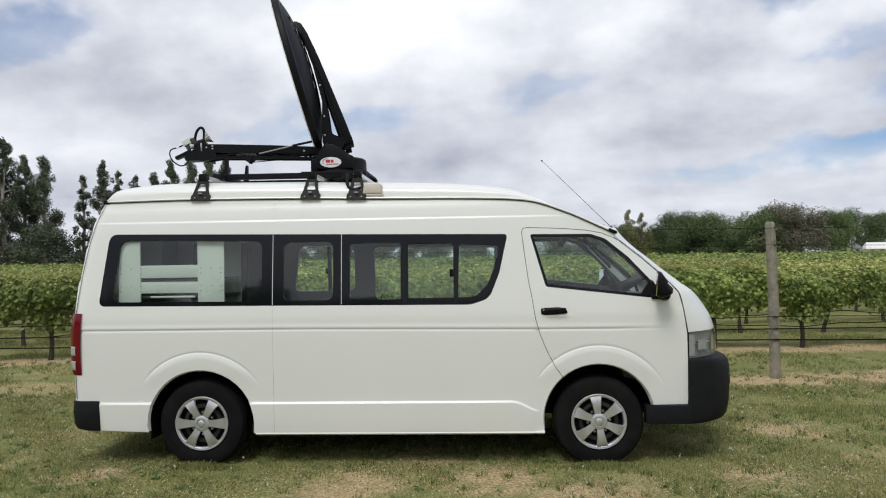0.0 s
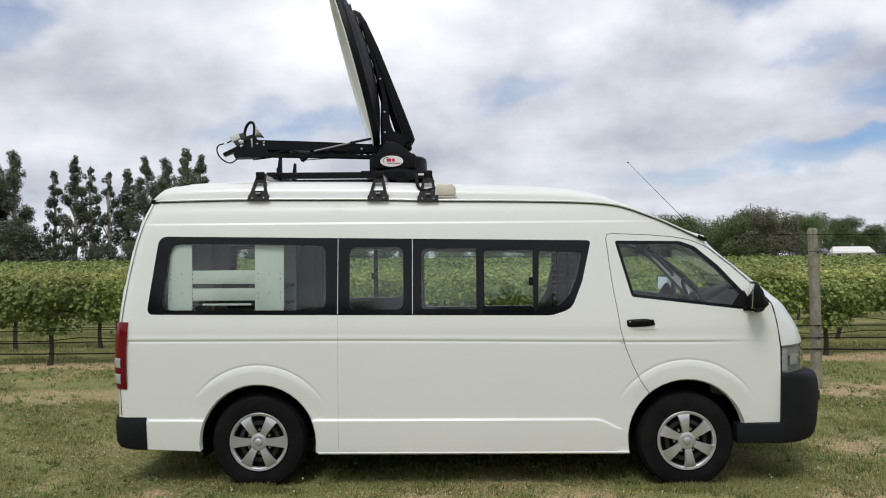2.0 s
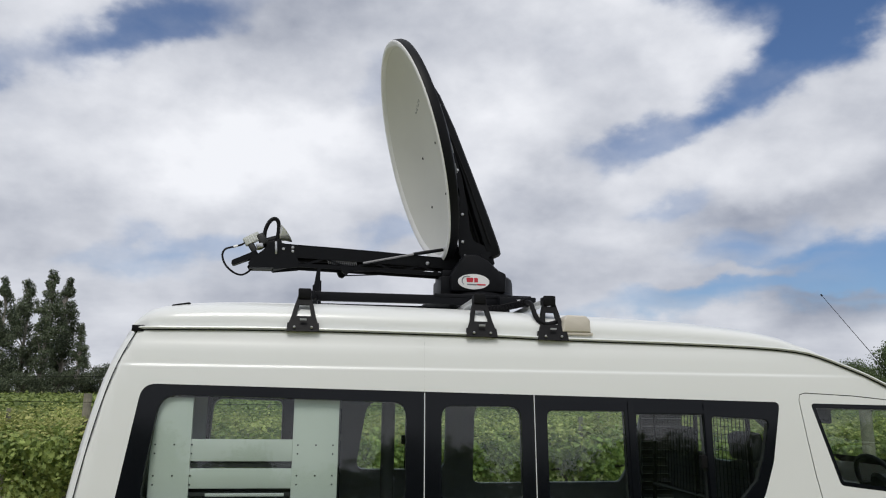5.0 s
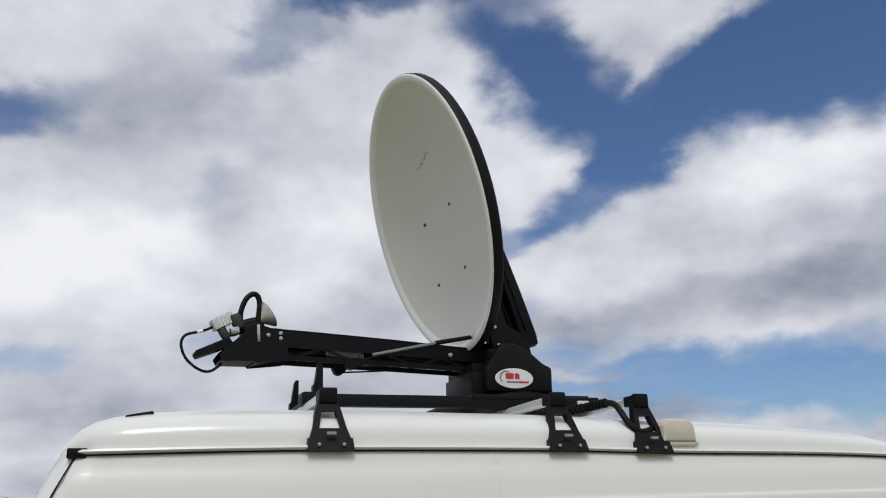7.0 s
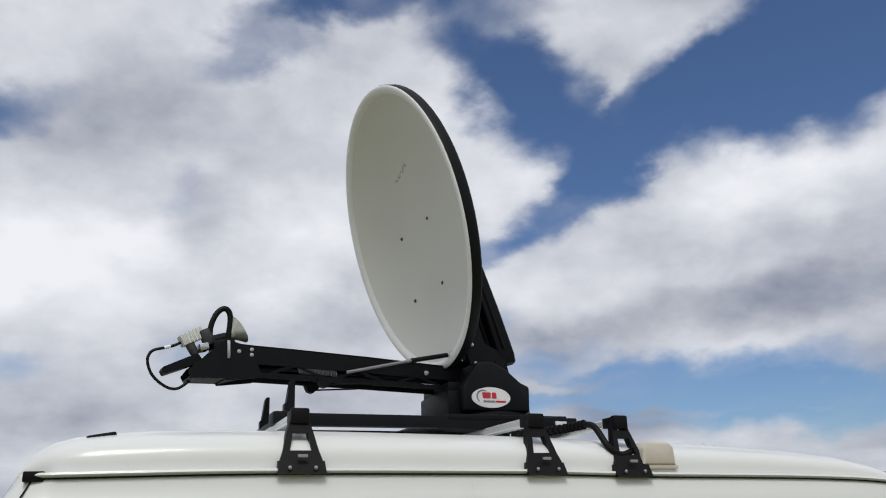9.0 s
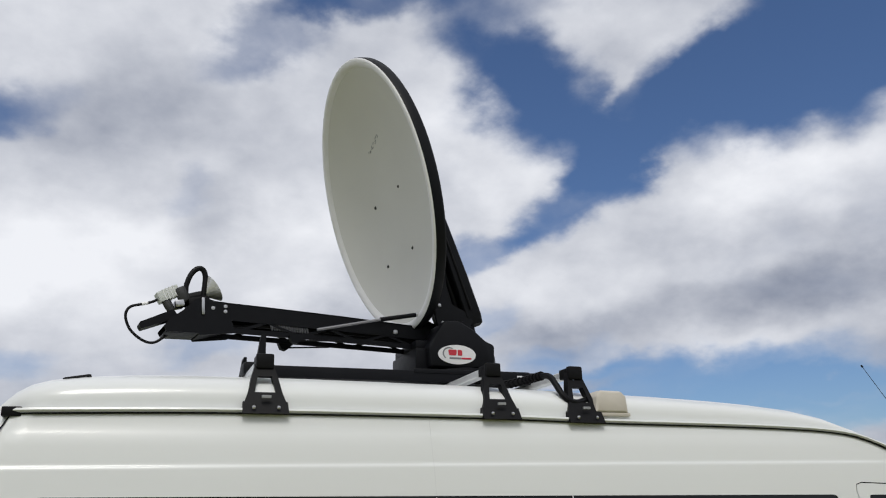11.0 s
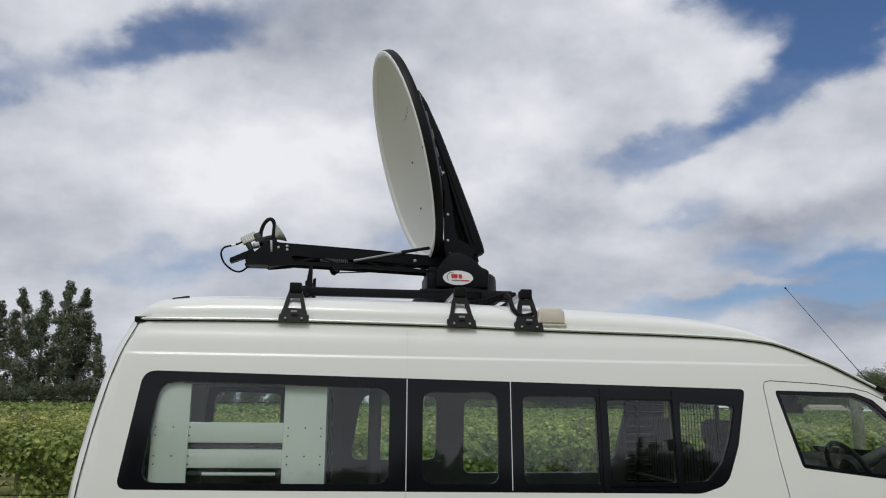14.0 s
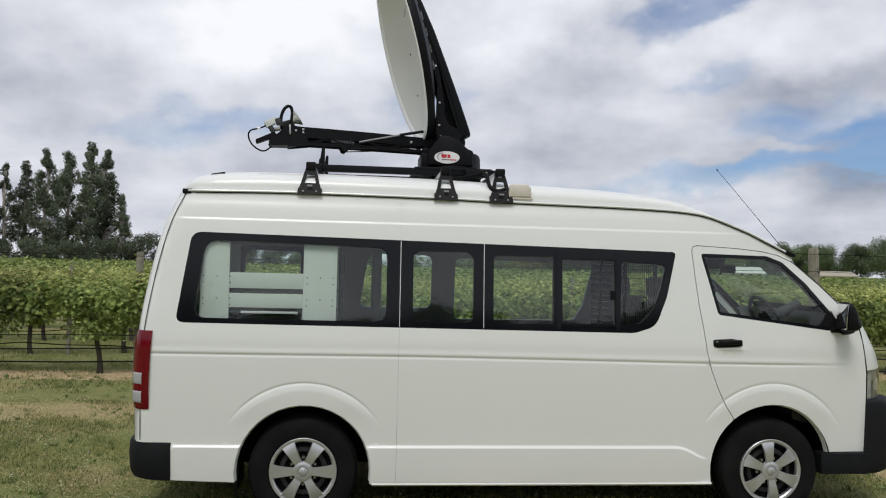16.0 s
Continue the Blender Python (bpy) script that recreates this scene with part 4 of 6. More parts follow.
gh = Shape().tube([(1.735, .775, 1.690), (1.752, .735, 1.668), (1.80, .725, 1.620), (1.87, .725, 1.545), (1.905, .735, 1.510), (1.915, .775, 1.492)], [.014, .016, .017, .017, .016, .014], 10)
gh.make("grab_handle", DARKTRIM, van, "dark grab handle on the pillar")
Shape().loft([nose_ring(z, US) for z in (1.775, 1.79, 1.80)] + [[(x - .02, y, z + .012) for x, y, z in nose_ring(1.80, US)]], False, False, False).make("windscreen_header", WHITE, van, "", 60)
for side in (-1, 1):
    lu = np.linspace(.50, .998, 14) * side
    hl = thing("headlight")
    hl.parent = van
    tagged(hl, label="clear wraparound headlight")
    Shape().loft([nose_ring(z, lu, .004) for z in np.linspace(.808, 1.008, 9)], False, False, False).make("lens", LENS, hl, "clear lens", 60).visible_shadow = False
    sh = Shape().loft([[(x - .016, y * .990, z) for x, y, z in nose_ring(z, lu)] for z in np.linspace(.806, 1.010, 6)], False, False, False)
    sh.make("lamp_housing", LAMPGREY, hl, "", 60)
    for u0, u1, z0, z1 in ((.84, .93, .865, .945), (.62, .76, .85, .96)):
        bowl_ = Shape().loft([nose_ring(z, np.linspace(u0, u1, 5) * side, -.006) for z in (z0, z1)], False, False, False)
        bowl_.make("reflector", CLEARLENS, hl, "bright reflector", 60)
    Shape().loft([nose_ring(z, np.linspace(.955, .995, 4) * side, -.01) for z in (.825, .99)], False, False, False).make("indicator", CLEARLENS, hl, "", 60)
    Shape().loft([[(x - .012, y, z) for x, y, z in nose_ring(z, lu)] for z in (.915, .923, .931)], False, False, False).make("lamp_divider", CHROME, hl, "", 60)
gr = Shape()
for z in (.84, .88, .92, .96):
    gr.loft([nose_ring(z, np.linspace(-.5, .5, 9), .006), nose_ring(z + .022, np.linspace(-.5, .5, 9), .006)], False, False, False)
gr.make("grille", BLACKPLASTIC, van, "slatted black grille")
Shape().loft([nose_ring(z, np.linspace(-.5, .5, 9), -.03) for z in (.80, 1.012)], False, False, False).make("grille_back", DARKWHEEL, van)
# front bumper
fb = Shape()
rings = []
for z, o, xs0 in ((.308, -.10, 2.21), (.316, -.060, 2.22), (.345, -.032, 2.23), (.43, -.012, 2.240), (.56, -.002, 2.244), (.68, .0, 2.244), (.72, -.004, 2.244), (.765, -.016, 2.244), (.785, -.035, 2.244), (.797, -.075, 2.244), (.804, -.16, 2.242)):
    ring = []
    for u in np.linspace(-1, 1, 41):
        ring.append((xs0 + (2.690 + o - xs0) * (1 - abs(u) ** 4.2) ** .62, u * (.903 if z < .75 else .897), z))
    ring += [(xs0, .80, z), (xs0, -.80, z)]
    rings.append(ring)
fb.loft(rings, True, False, True)
fbo = fb.make("front_bumper", BUMPER, van, "black plastic front bumper", 50)
for side in (-1, 1):
    lo, hi = (-.908, -.80) if side < 0 else (.80, .908)
    Shape().box((1.915, lo, .310), (2.26, hi, .452), .010).make("bumper_end", BUMPER, fbo)
    Shape().box((2.50, min(side * .50, side * .66), .575), (2.628, max(side * .50, side * .66), .655), .01).make("fog_lamp_recess", DARKWHEEL, fbo)
Shape().box((2.60, -.36, .43), (2.676, .36, .55), .012).make("air_intake", DARKWHEEL, fbo)
Shape().box((2.680, -.20, .60), (2.694, .20, .70), .003).make("number_plate", STICKER, fbo, "blank white plate")

# linings of the cab and roof
Shape().loft([[(x, y * .95, z - .045) for x, y, z in roof_ring(x)] for x in np.linspace(-2.30, 1.62, 24)], False, False, False).make("headlining", TRIM, van, "grey roof lining", 60)

# floor pan, axles
Shape().box((-2.36, -.54, .33), (2.22, .54, .42), .02).box((-1.10, -.86, .285), (1.10, .86, .36), .02).make("underbody", UNDER, van)
Shape().box((-2.40, -.86, .775), (1.30, .86, .80), .005).make("cabin_floor", DARKTRIM, van)
us = Shape()
us.tube([(AXLE_R, -.78, HUB_Z), (AXLE_R, .78, HUB_Z)], .05, 10)
us.tube([(AXLE_F, -.78, HUB_Z), (AXLE_F, .78, HUB_Z)], .035, 10)
us.tube([(-2.4, .35, .31), (-1.9, .35, .26), (0.9, .30, .27)], .035, 8)
us.box((-.9, -.25, .24), (.1, .3, .36), .03)
us.make("running_gear", UNDER, van)


def wheel(hx, side):
    y0 = side * .905
    w = thing("wheel")
    w.parent = van
    tagged(w, label="black tyre with a six-spoke silver wheel cover")
    ax = (0, side, 0)
    c = (hx, y0, HUB_Z)
    Shape().lathe([(.215, -.20), (.29, -.205), (.325, -.190), (.340, -.165), (.343, -.100), (.340, -.035), (.325, -.010), (.30, .0), (.255, .002), (.222, -.004), (.212, -.02)], c, ax, 56).make("tyre", RUBBER, w)
    tr = Shape()
    for k in range(5):
        h = -.045 - .028 * k
        tr.lathe([(.3425, h - .007), (.3455, h - .006), (.3455, h + .006), (.3425, h + .007)], c, ax, 56)
    tr.make("tread_rib", RUBBER, w)
    rim = Shape().lathe([(.213, -.012), (.213, .002), (.210, .005), (.196, .003), (.188, -.006), (.186, -.030)], c, ax, 48).make("rim", SILVER, w, "silver outer ring")
    Shape().lathe([(.001, -.05), (.10, -.048), (.200, -.045)], c, ax, 32).make("wheel_back", UNDER, w)
    Shape().lathe([(.120, -.040), (.124, -.030), (.150, -.030), (.154, -.040)], c, ax, 32).make("brake_drum", DARKWHEEL, w)
    turn0 = 0.0 if hx < 0 else 37.0
    for k in range(6):
        a = radians(turn0 + 60 * k)
        d, t = Vector((math.cos(a), 0, math.sin(a))), Vector((-math.sin(a), 0, math.cos(a)))
        rings = []
        for r, hw, lift in ((.026, .025, .000), (.060, .027, .006), (.105, .031, .013), (.145, .037, .014), (.180, .044, .007), (.206, .052, -.004)):
            p = Vector(c) + d * r
            o = Vector((0, side, 0))
            rings.append([p - t * hw + o * (lift - .012), p - t * (hw - .004) + o * lift, p + t * (hw - .004) + o * lift, p + t * hw + o * (lift - .012), p + o * (lift - .03)])
        Shape().loft(rings).make("spoke", SILVER, w, "", 22)
    Shape().lathe([(.0, .018), (.018, .018), (.026, .014), (.028, .007), (.034, .006), (.037, .012), (.046, .012), (.062, .006), (.066, -.02)], c, ax, 28).make("hub_cap", SILVER, w)
    for k in range(6):
        a = radians(turn0 + 30 + 60 * k)
        Shape().lathe([(.0, -.020), (.008, -.020), (.011, -.024), (.011, -.045)], (c[0] + .085 * math.cos(a), c[1], c[2] + .085 * math.sin(a)), ax, 8).make("wheel_nut", STEEL, w)


for hx in (AXLE_R, AXLE_F):
    for side in (-1, 1):
        wheel(hx, side)

# mirrors
for side in (-1, 1):
    mi = thing("wing_mirror")
    mi.parent = van
    tagged(mi, label="black plastic wing mirror")
    dx = 0.0 if side < 0 else -.09
    head = pose(1.990 + dx, side * 1.005, 1.385, 0, 0, -9 if side < 0 else 36)
    rings = []
    for x, sy, sz in ((2.10, .02, .03), (2.094, .060, .070), (2.065, .085, .093), (2.025, .095, .100), (2.000, .095, .100), (1.995, .088, .093)):
        rings.append([head @ Vector((.005 + (x - 1.995) * .78 * (1 - .42 * math.sin(a)), sy * math.copysign(abs(math.cos(a)) ** .6, math.cos(a)), sz * math.copysign(abs(math.sin(a)) ** .6, math.sin(a)))) for a in np.linspace(0, 2 * math.pi, 24, endpoint=False)])
    Shape().loft(rings).make("mirror_shell", BLACKPLASTIC, mi)
    Shape().box((-.003, -.080, -.084), (.003, .080, .084), .002, head @ pose(0, 0, 0, 0, 5, 0)).make("mirror_glass", CHROME, mi, "mirror glass")
    Shape().tube([(2.06 + dx, side * .875, 1.285), (2.075 + dx, side * .93, 1.285), (2.07 + dx, side * .98, 1.30)], [.030, .028, .03], 10).make("mirror_arm", BLACKPLASTIC, mi)
    Shape().box((1.97 + dx, min(side * .885, side * .915), 1.268), (2.105 + dx, max(side * .885, side * .915), 1.300), .008).make("mirror_foot", BLACKPLASTIC, mi)
    Shape().loft([[(1.88 + dx, y, 1.288), (2.06 + dx, y, 1.280), (1.985 + dx, y - side * .012, 1.415), (1.965 + dx, y - side * .012, 1.415)] for y in (side * .870, side * .898)]).make("sail_panel", BLACKPLASTIC, mi)

# aerial
ae = thing("aerial")
ae.parent = van
tagged(ae, label="thin black whip aerial")
Shape().tube([(1.735, -.775, 1.785), (1.715, -.776, 1.808), (1.690, -.777, 1.835)], .008, 8).make("aerial_base", BLACKPLASTIC, ae)
Shape().tube([(1.690, -.777, 1.835), (1.42, -.835, 2.094), (1.150, -.892, 2.353)], [.0024, .0017, .0013], 6).make("aerial_rod", BLACKPLASTIC, ae)
Shape().lathe([(0, .005), (.0045, .003), (.0045, -.008), (0, -.01)], (1.150, -.892, 2.353), (-1, 0, 1), 8).make("aerial_tip", BLACKPLASTIC, ae)
# small marker on the rear of the roof
rm = Shape().box((-.045, -.035, -.014), (.045, .035, .010), .008, pose(-2.175, -.66, 2.226, 0, -10, 0))
rm.make("rear_marker", BLACKPLASTIC, van, "low black fitting on the roof edge")

# ---------------------------------------------------------------- inside the van
# white panelled rack behind the rear side window
rack = thing("equipment_rack", (-1.8, -.80, .80), label="white metal equipment rack behind the rear side window", category="rack")


def rpart(name, lo, hi, mat, r=.003, label=""):
    o = Vector(rack.location)
    return Shape().box(Vector(lo) - o, Vector(hi) - o, r).make(name, mat, rack, label)


lp = rpart("upright_panel", (-2.235, -.858, .84), (-2.055, -.838, 1.775), RACKWHITE)
rp = rpart("upright_panel", (-1.590, -.858, .84), (-1.375, -.838, 1.775), RACKWHITE)
rpart("upright_panel", (-2.235, -.42, .84), (-2.055, -.40, 1.775), RACKWHITE)
rpart("upright_panel", (-1.590, -.42, .84), (-1.375, -.40, 1.775), RACKWHITE)
rpart("cross_panel", (-2.055, -.856, 1.485), (-1.590, -.838, 1.585), RACKWHITE)
rpart("cross_panel", (-2.055, -.856, 1.362), (-1.590, -.838, 1.452), RACKWHITE)
rpart("shelf", (-2.23, -.84, 1.455), (-1.38, -.42, 1.475), DARKTRIM)
rpart("shelf", (-2.23, -.84, 1.325), (-1.38, -.42, 1.345), DARKTRIM)
rpart("rail", (-1.98, -.850, 1.325), (-1.62, -.838, 1.340), ALU)
rpart("foot", (-2.24, -.86, .80), (-1.37, -.40, .84), DARKTRIM)
for x0, par in ((-2.215, lp), (-1.565, rp)):
    for dx in (0, .085, .165):
        for z in (1.56, 1.52, 1.42, 1.38):
            if dx == .085 and z in (1.52, 1.38):
                continue
            Shape().lathe([(0, .002), (.004, .001), (.0045, 0)], (x0 + dx + 1.8, -.859 + .80, z - .80), (0, -1, 0), 6).make("rivet", DARKTRIM, par)


# made-up dark block that keeps the view through the rear pane dark
ec = thing("equipment_case", (-1.47, .03, .80), label="tall dark block added on the cabin floor to darken the rear pane", category="case")
Shape().box((-.11, -.32, .0), (.11, .34, .97), .012).make("block_body", DARKTRIM, ec)
for k in range(5):
    Shape().box((.108, -.28, .10 + .17 * k), (.118, .30, .24 + .17 * k), .004).make("block_panel", CLOTH, ec)


def seat(x, y, mat=CLOTH, label="dark grey cloth seat with a headrest"):
    s = thing("seat", (x, y, .80), label=label, category="seat", group="van seats")
    Shape().box((-.24, -.23, .10), (.26, .23, .24), .05).make("cushion", mat, s)
    Shape().box((-.09, -.22, 0), (.09, .22, .46), .05, pose(-.25, 0, .20, 0, -10, 0)).make("backrest", mat, s)
    Shape().box((-.05, -.13, 0), (.05, .13, .16), .04, pose(-.36, 0, .66, 0, -8, 0)).make("headrest", mat, s)
    for dx, dy in ((-.18, -.18), (.2, -.18), (-.18, .18), (.2, .18)):
        Shape().tube([(dx, dy, 0), (dx, dy, .12)], .02, 8).make("leg", DARKTRIM, s)
    return s


s0 = seat(1.30, -.42)
copy_thing(s0, pose(1.30, .42, .80))
# grey louvred board in the far window, a dark surround, an added bar in place of a seat back and the mesh guard behind
# the cab
bl = thing("louvred_board", (.950, .810, .80), label="dark grey louvred board standing against the far window", category="board")
Shape().box((-.155, .004, .0), (.155, .016, 1.0), .003).make("backing", DARKTRIM, bl)
for k in range(18):
    slat = Shape().box((-.150, -.016, -.004), (.150, .004, .024), .002, pose(0, 0, .03 + k * .0545, -28, 0, 0)).make("slat", CABTRIM, bl)
    # paler strip on each slat, a thin light reflection put in as colour
    Shape().box((-.149, -.0185, -.003), (.149, -.0155, .002), .001, pose(0, 0, .03 + k * .0545, -28, 0, 0)).make("slat_glint", TRIM, slat)
on_flank("window_surround", rounded([(-2.30, 1.20), (-1.555, 1.20), (-1.555, 1.80), (-2.24, 1.80)], .03, 3), [shrink(FAR_PANES[0], -.004)], DARKTRIM, van, 1, -.050, "dark inner surround of the far rear pane", us=np.arange(-2.3, -1.5, .12), vs=np.arange(1.2, 1.8, .12))
# added dark bar for the upright dark shape, probably a seat back
sp_ = thing("upright_post", (-1.115, -.52, .80), label="dark upright bar added in place of a seat back behind the rear window", category="post")
Shape().tube([(0, 0, 0), (0, 0, 1.25)], .036, 12).make("tube", DARKTRIM, sp_)
Shape().lathe([(.0, .012), (.07, .010), (.075, 0)], (0, 0, 0), (0, 0, 1), 16).make("base", DARKTRIM, sp_)
gd = thing("cargo_guard", (.83, 0, .80), label="black wire mesh guard behind the cab seats", category="guard")
gf = Shape()
for a, b in (((0, -.70, 0), (0, -.62, 1.06)), ((0, .70, 0), (0, .62, 1.06)), ((0, -.62, 1.06), (0, .62, 1.06)), ((0, 0, 0), (0, 0, 1.06)), ((0, -.67, .42), (0, .67, .42))):
    gf.tube([a, b], .014, 8)
gf.make("guard_frame", BLACKPAINT, gd)
gm = Shape()
for k in range(30):
    y = -.66 + k * .0455
    gm.tube([(0, y, .42), (0, y * .95, 1.05)], .0022, 4)
for k in range(14):
    gm.tube([(.003, -.66, .44 + k * .045), (.003, .66, .44 + k * .045)], .0022, 4)
gm.make("wire_mesh", BLACKPAINT, gd)
# dash, wheel, sun visor, inner mirror
da = thing("dashboard", (1.9, 0, .64), label="dark grey moulded dashboard with an instrument binnacle", category="dashboard")
rings = []
for x, z0, z1 in ((-.14, .05, .40), (-.13, .02, .50), (-.05, 0, .58), (.10, 0, .63), (.24, 0, .62)):
    rings.append([(x, -.80, z0), (x, -.80, z1 - .03), (x, -.55, z1), (x, .55, z1), (x, .80, z1 - .03), (x, .80, z0)])
Shape().loft(rings).make("dash_top", DARKTRIM, da)
Shape().loft([[(x, -.38 + r * math.cos(a), .56 + r * .62 * math.sin(a)) for a in np.linspace(0, math.pi, 12)] for x, r in ((-.17, .15), (-.10, .17), (.03, .15), (.10, .08))], False, False, True).make("binnacle", DARKTRIM, da)
Shape().box((-.15, -.14, .12), (-.10, .16, .52), .015).make("centre_console", DARKTRIM, da)
st = thing("steering_wheel", (1.79, -.38, 1.315), label="black steering wheel with three spokes", category="steering wheel")
tm = pose(0, 0, 0, 0, -28, 0)
Shape().tube([tm @ Vector((0, .19 * math.cos(a), .19 * math.sin(a))) for a in np.linspace(0, 2 * math.pi, 32, endpoint=False)], .015, 8, True).make("rim", DARKTRIM, st)
sp = Shape()
for a in (radians(180), radians(0), radians(270)):
    sp.tube([tm @ Vector((.02, 0, 0)), tm @ Vector((0, .18 * math.cos(a), .18 * math.sin(a)))], .014, 6)
sp.make("spokes", DARKTRIM, st)
Shape().lathe([(0, -.02), (.07, -.02), (.085, .0), (.05, .03), (.03, .28)], (0, 0, 0), tm.to_3x3() @ Vector((1, 0, 0)), 20).make("column", DARKTRIM, st)
sv = Shape().box((-.015, -.28, -.075), (.015, .02, .075), .012, pose(0, 0, 0, 0, 30, 0))
tagged(sv.make("sun_visor", DARKTRIM), label="dark folded sun visor under the cab roof", category="visor").location = (1.36, -.30, 1.755)
im = Shape().box((-.012, -.12, -.032), (.012, .12, .032), .010)
tagged(im.make("inner_mirror", DARKTRIM), label="dark inner rear-view mirror on the windscreen", category="mirror").location = (1.66, 0, 1.69)

# ---------------------------------------------------------------- roof rack


def rack_bar(x):
    zt = 2.294
    b = thing("roof_bar", (x, 0, zt), label="silver aluminium roof bar on black plastic feet", category="roof bar", group="roof bars")
    bar = Shape()
    prof = [(-.022, -.012), (-.018, -.016), (.018, -.016), (.022, -.012), (.022, .010), (.016, .014), (.006, .014), (.005, .009), (-.005, .009), (-.006, .014), (-.016, .014), (-.022, .010)]
    bar.loft([[(px, y, pz) for px, pz in prof] for y in (-.755, .755)])
    bar.make("bar", ALU, b)
    for side in (-1, 1):
        gz = float(gutter_z(x)) - zt
        gy = float(side_y(x, gutter_z(x))) + .015
        foot = Shape()
        # a tapered foot with a small opening through it
        top, low = .018, gz - .010

        def slab(t0, t1, left, right):
            rings = []
            for t in np.linspace(t0, t1, 4):
                z = top + (low - top) * t
                y = .757 + (gy - .757) * (t ** 1.3)
                k = (t - t0) / (t1 - t0)
                xa, xb = left[0] + (left[1] - left[0]) * k, right[0] + (right[1] - right[0]) * k
                rings.append([(xa, side * (y + .014), z), (xb, side * (y + .014), z), (xb, side * (y - .020), z), (xa, side * (y - .020), z)])
            foot.loft(rings)
        slab(0, .10, (-.027, -.030), (.027, .030))
        slab(.10, .22, (-.030, -.036), (-.012, -.015))
        slab(.10, .22, (.012, .015), (.030, .036))
        slab(.22, .36, (-.036, -.045), (.036, .045))
        slab(.36, .64, (-.045, -.059), (-.025, -.036))
        slab(.36, .64, (.025, .036), (.045, .059))
        slab(.64, .80, (-.059, -.070), (.059, .070))
        slab(.80, 1, (-.076, -.079), (.076, .079))
        foot.box((-.029, min(side * .70, side * .775), -.022), (.029, max(side * .70, side * .775), .020), .006)
        fo = foot.make("foot", BLACKPLASTIC, b, "tapered black clamp foot")
        Shape().box((-.032, min(side * .765, side * .790), -.030), (.032, max(side * .765, side * .790), .024), .008).make("end_cap", BLACKPLASTIC, fo)
        for dx in (-.042, .042):
            Shape().lathe([(0, .004), (.006, .003), (.007, 0)], (dx, side * (gy + .014), low + .020), (0, side, 0), 8).make("bolt", STEEL, fo)
        Shape().box((-.016, min(side * (gy + .004), side * (gy + .0125)), low + .052), (.016, max(side * (gy + .004), side * (gy + .0125)), low + .062), .001).make("maker_mark", LETTERING, fo)
    return b


for x in (-1.566, -.678, -.310):
    rack_bar(x)

# ---------------------------------------------------------------- satellite antenna
BX, BY, BASE_Z = -.566, -.042, 2.299
AZ, EL = radians(187.5), radians(-15.6)
HINGE = Vector((-.554, BY, 2.560))
ant = thing("satellite_antenna", (BX, BY, BASE_Z), label="white satellite dish with a black feed arm on the roof bars", category="satellite dish")
O = Vector(ant.location)
tip = Matrix.Translation(HINGE - O) @ Matrix.Rotation(AZ, 4, "Z") @ Matrix.Rotation(-EL, 4, "Y")   # p along the beam, y across, q up, from the hinge
lie = Matrix.Translation(-O)                                                                      # along the van


def bend(pts, n=6):
    """A smooth line through points."""
    p = [Vector(q) for q in pts]
    p = [p[0] * 2 - p[1], *p, p[-1] * 2 - p[-2]]
    out = []
    for a, b, c, d in zip(p, p[1:], p[2:], p[3:]):
        for k in range(n):
            t = k / n
            out.append(0.5 * (b * 2 + (c - a) * t + (a * 2 - b * 5 + c * 4 - d) * t * t + (b * 3 - a - c * 3 + d) * t ** 3))
    return out + [p[-2]]


def at(m, shape):
    shape.v = [m @ v for v in shape.v]
    return shape


def bulged(outline, y0, y1, r, m):
    """An outline in x, z with its edges rounded towards both faces."""
    c = np.mean(np.array(outline), axis=0)
    rings = []
    for y, k in ((y0, r), (y0 + .3 * r, .3 * r), (y0 + r, 0), (y1 - r, 0), (y1 - .3 * r, .3 * r), (y1, r)):
        ring = []
        for x, z in outline:
            d = math.hypot(x - c[0], z - c[1])
            ring.append((x - (x - c[0]) / d * k, y, z - (z - c[1]) / d * k))
        rings.append(ring)
    return at(m, Shape().loft(rings))


# mounting beams and plate lie along the van
for y in (-.33, .26):
    beam = at(lie, Shape().box((-1.548, y - .026, 2.309), (-.30, y + .026, 2.358), .006)).make("mounting_beam", BLACKPAINT, ant)
    for x in (-1.43, -1.10, -.82):
        at(lie, Shape().lathe([(0, .005), (.008, .004), (.009, 0)], (x, y, 2.358), (0, 0, 1), 8)).make("beam_bolt", STEEL, beam)
at(lie, Shape().box((-.86, -.36, 2.346), (-.30, .30, 2.366), .004)).make("base_plate", BLACKPAINT, ant)
for y0, y1 in ((-.43, -.36), (.24, .31)):
    br = at(lie, Shape().box((-.50, y0, 2.298), (-.29, y1, 2.350), .006)).make("bracket", BLACKPAINT, ant)
    at(lie, Shape().box((-.40, y0 - .006, 2.318), (-.345, y0 + .001, 2.334), .002)).make("bracket_slot", ALU, br)
at(lie, Shape().box((-1.560, -.44, 2.309), (-1.515, .36, 2.346), .004)).make("cross_member", BLACKPAINT, ant)
for y in (-.40, .33):
    at(lie, Shape().box((-1.600, y - .05, 2.300), (-1.52, y + .05, 2.352), .012)).make("cross_clamp", BLACKPAINT, ant)
for y, h in ((-.33, .142), (.25, .150)):
    pn = Shape()
    pn.prism([(-1.540, 2.350), (-1.540, 2.392), (-1.532, 2.398), (-1.520, 2.350 + h * .93), (-1.514, 2.350 + h), (-1.501, 2.350 + h), (-1.499, 2.350)], .038, Matrix.Translation((0, y - .019, 0)))
    at(lie, pn).make("arm_rest_post", BLACKPAINT, ant, "upright black arm rest")
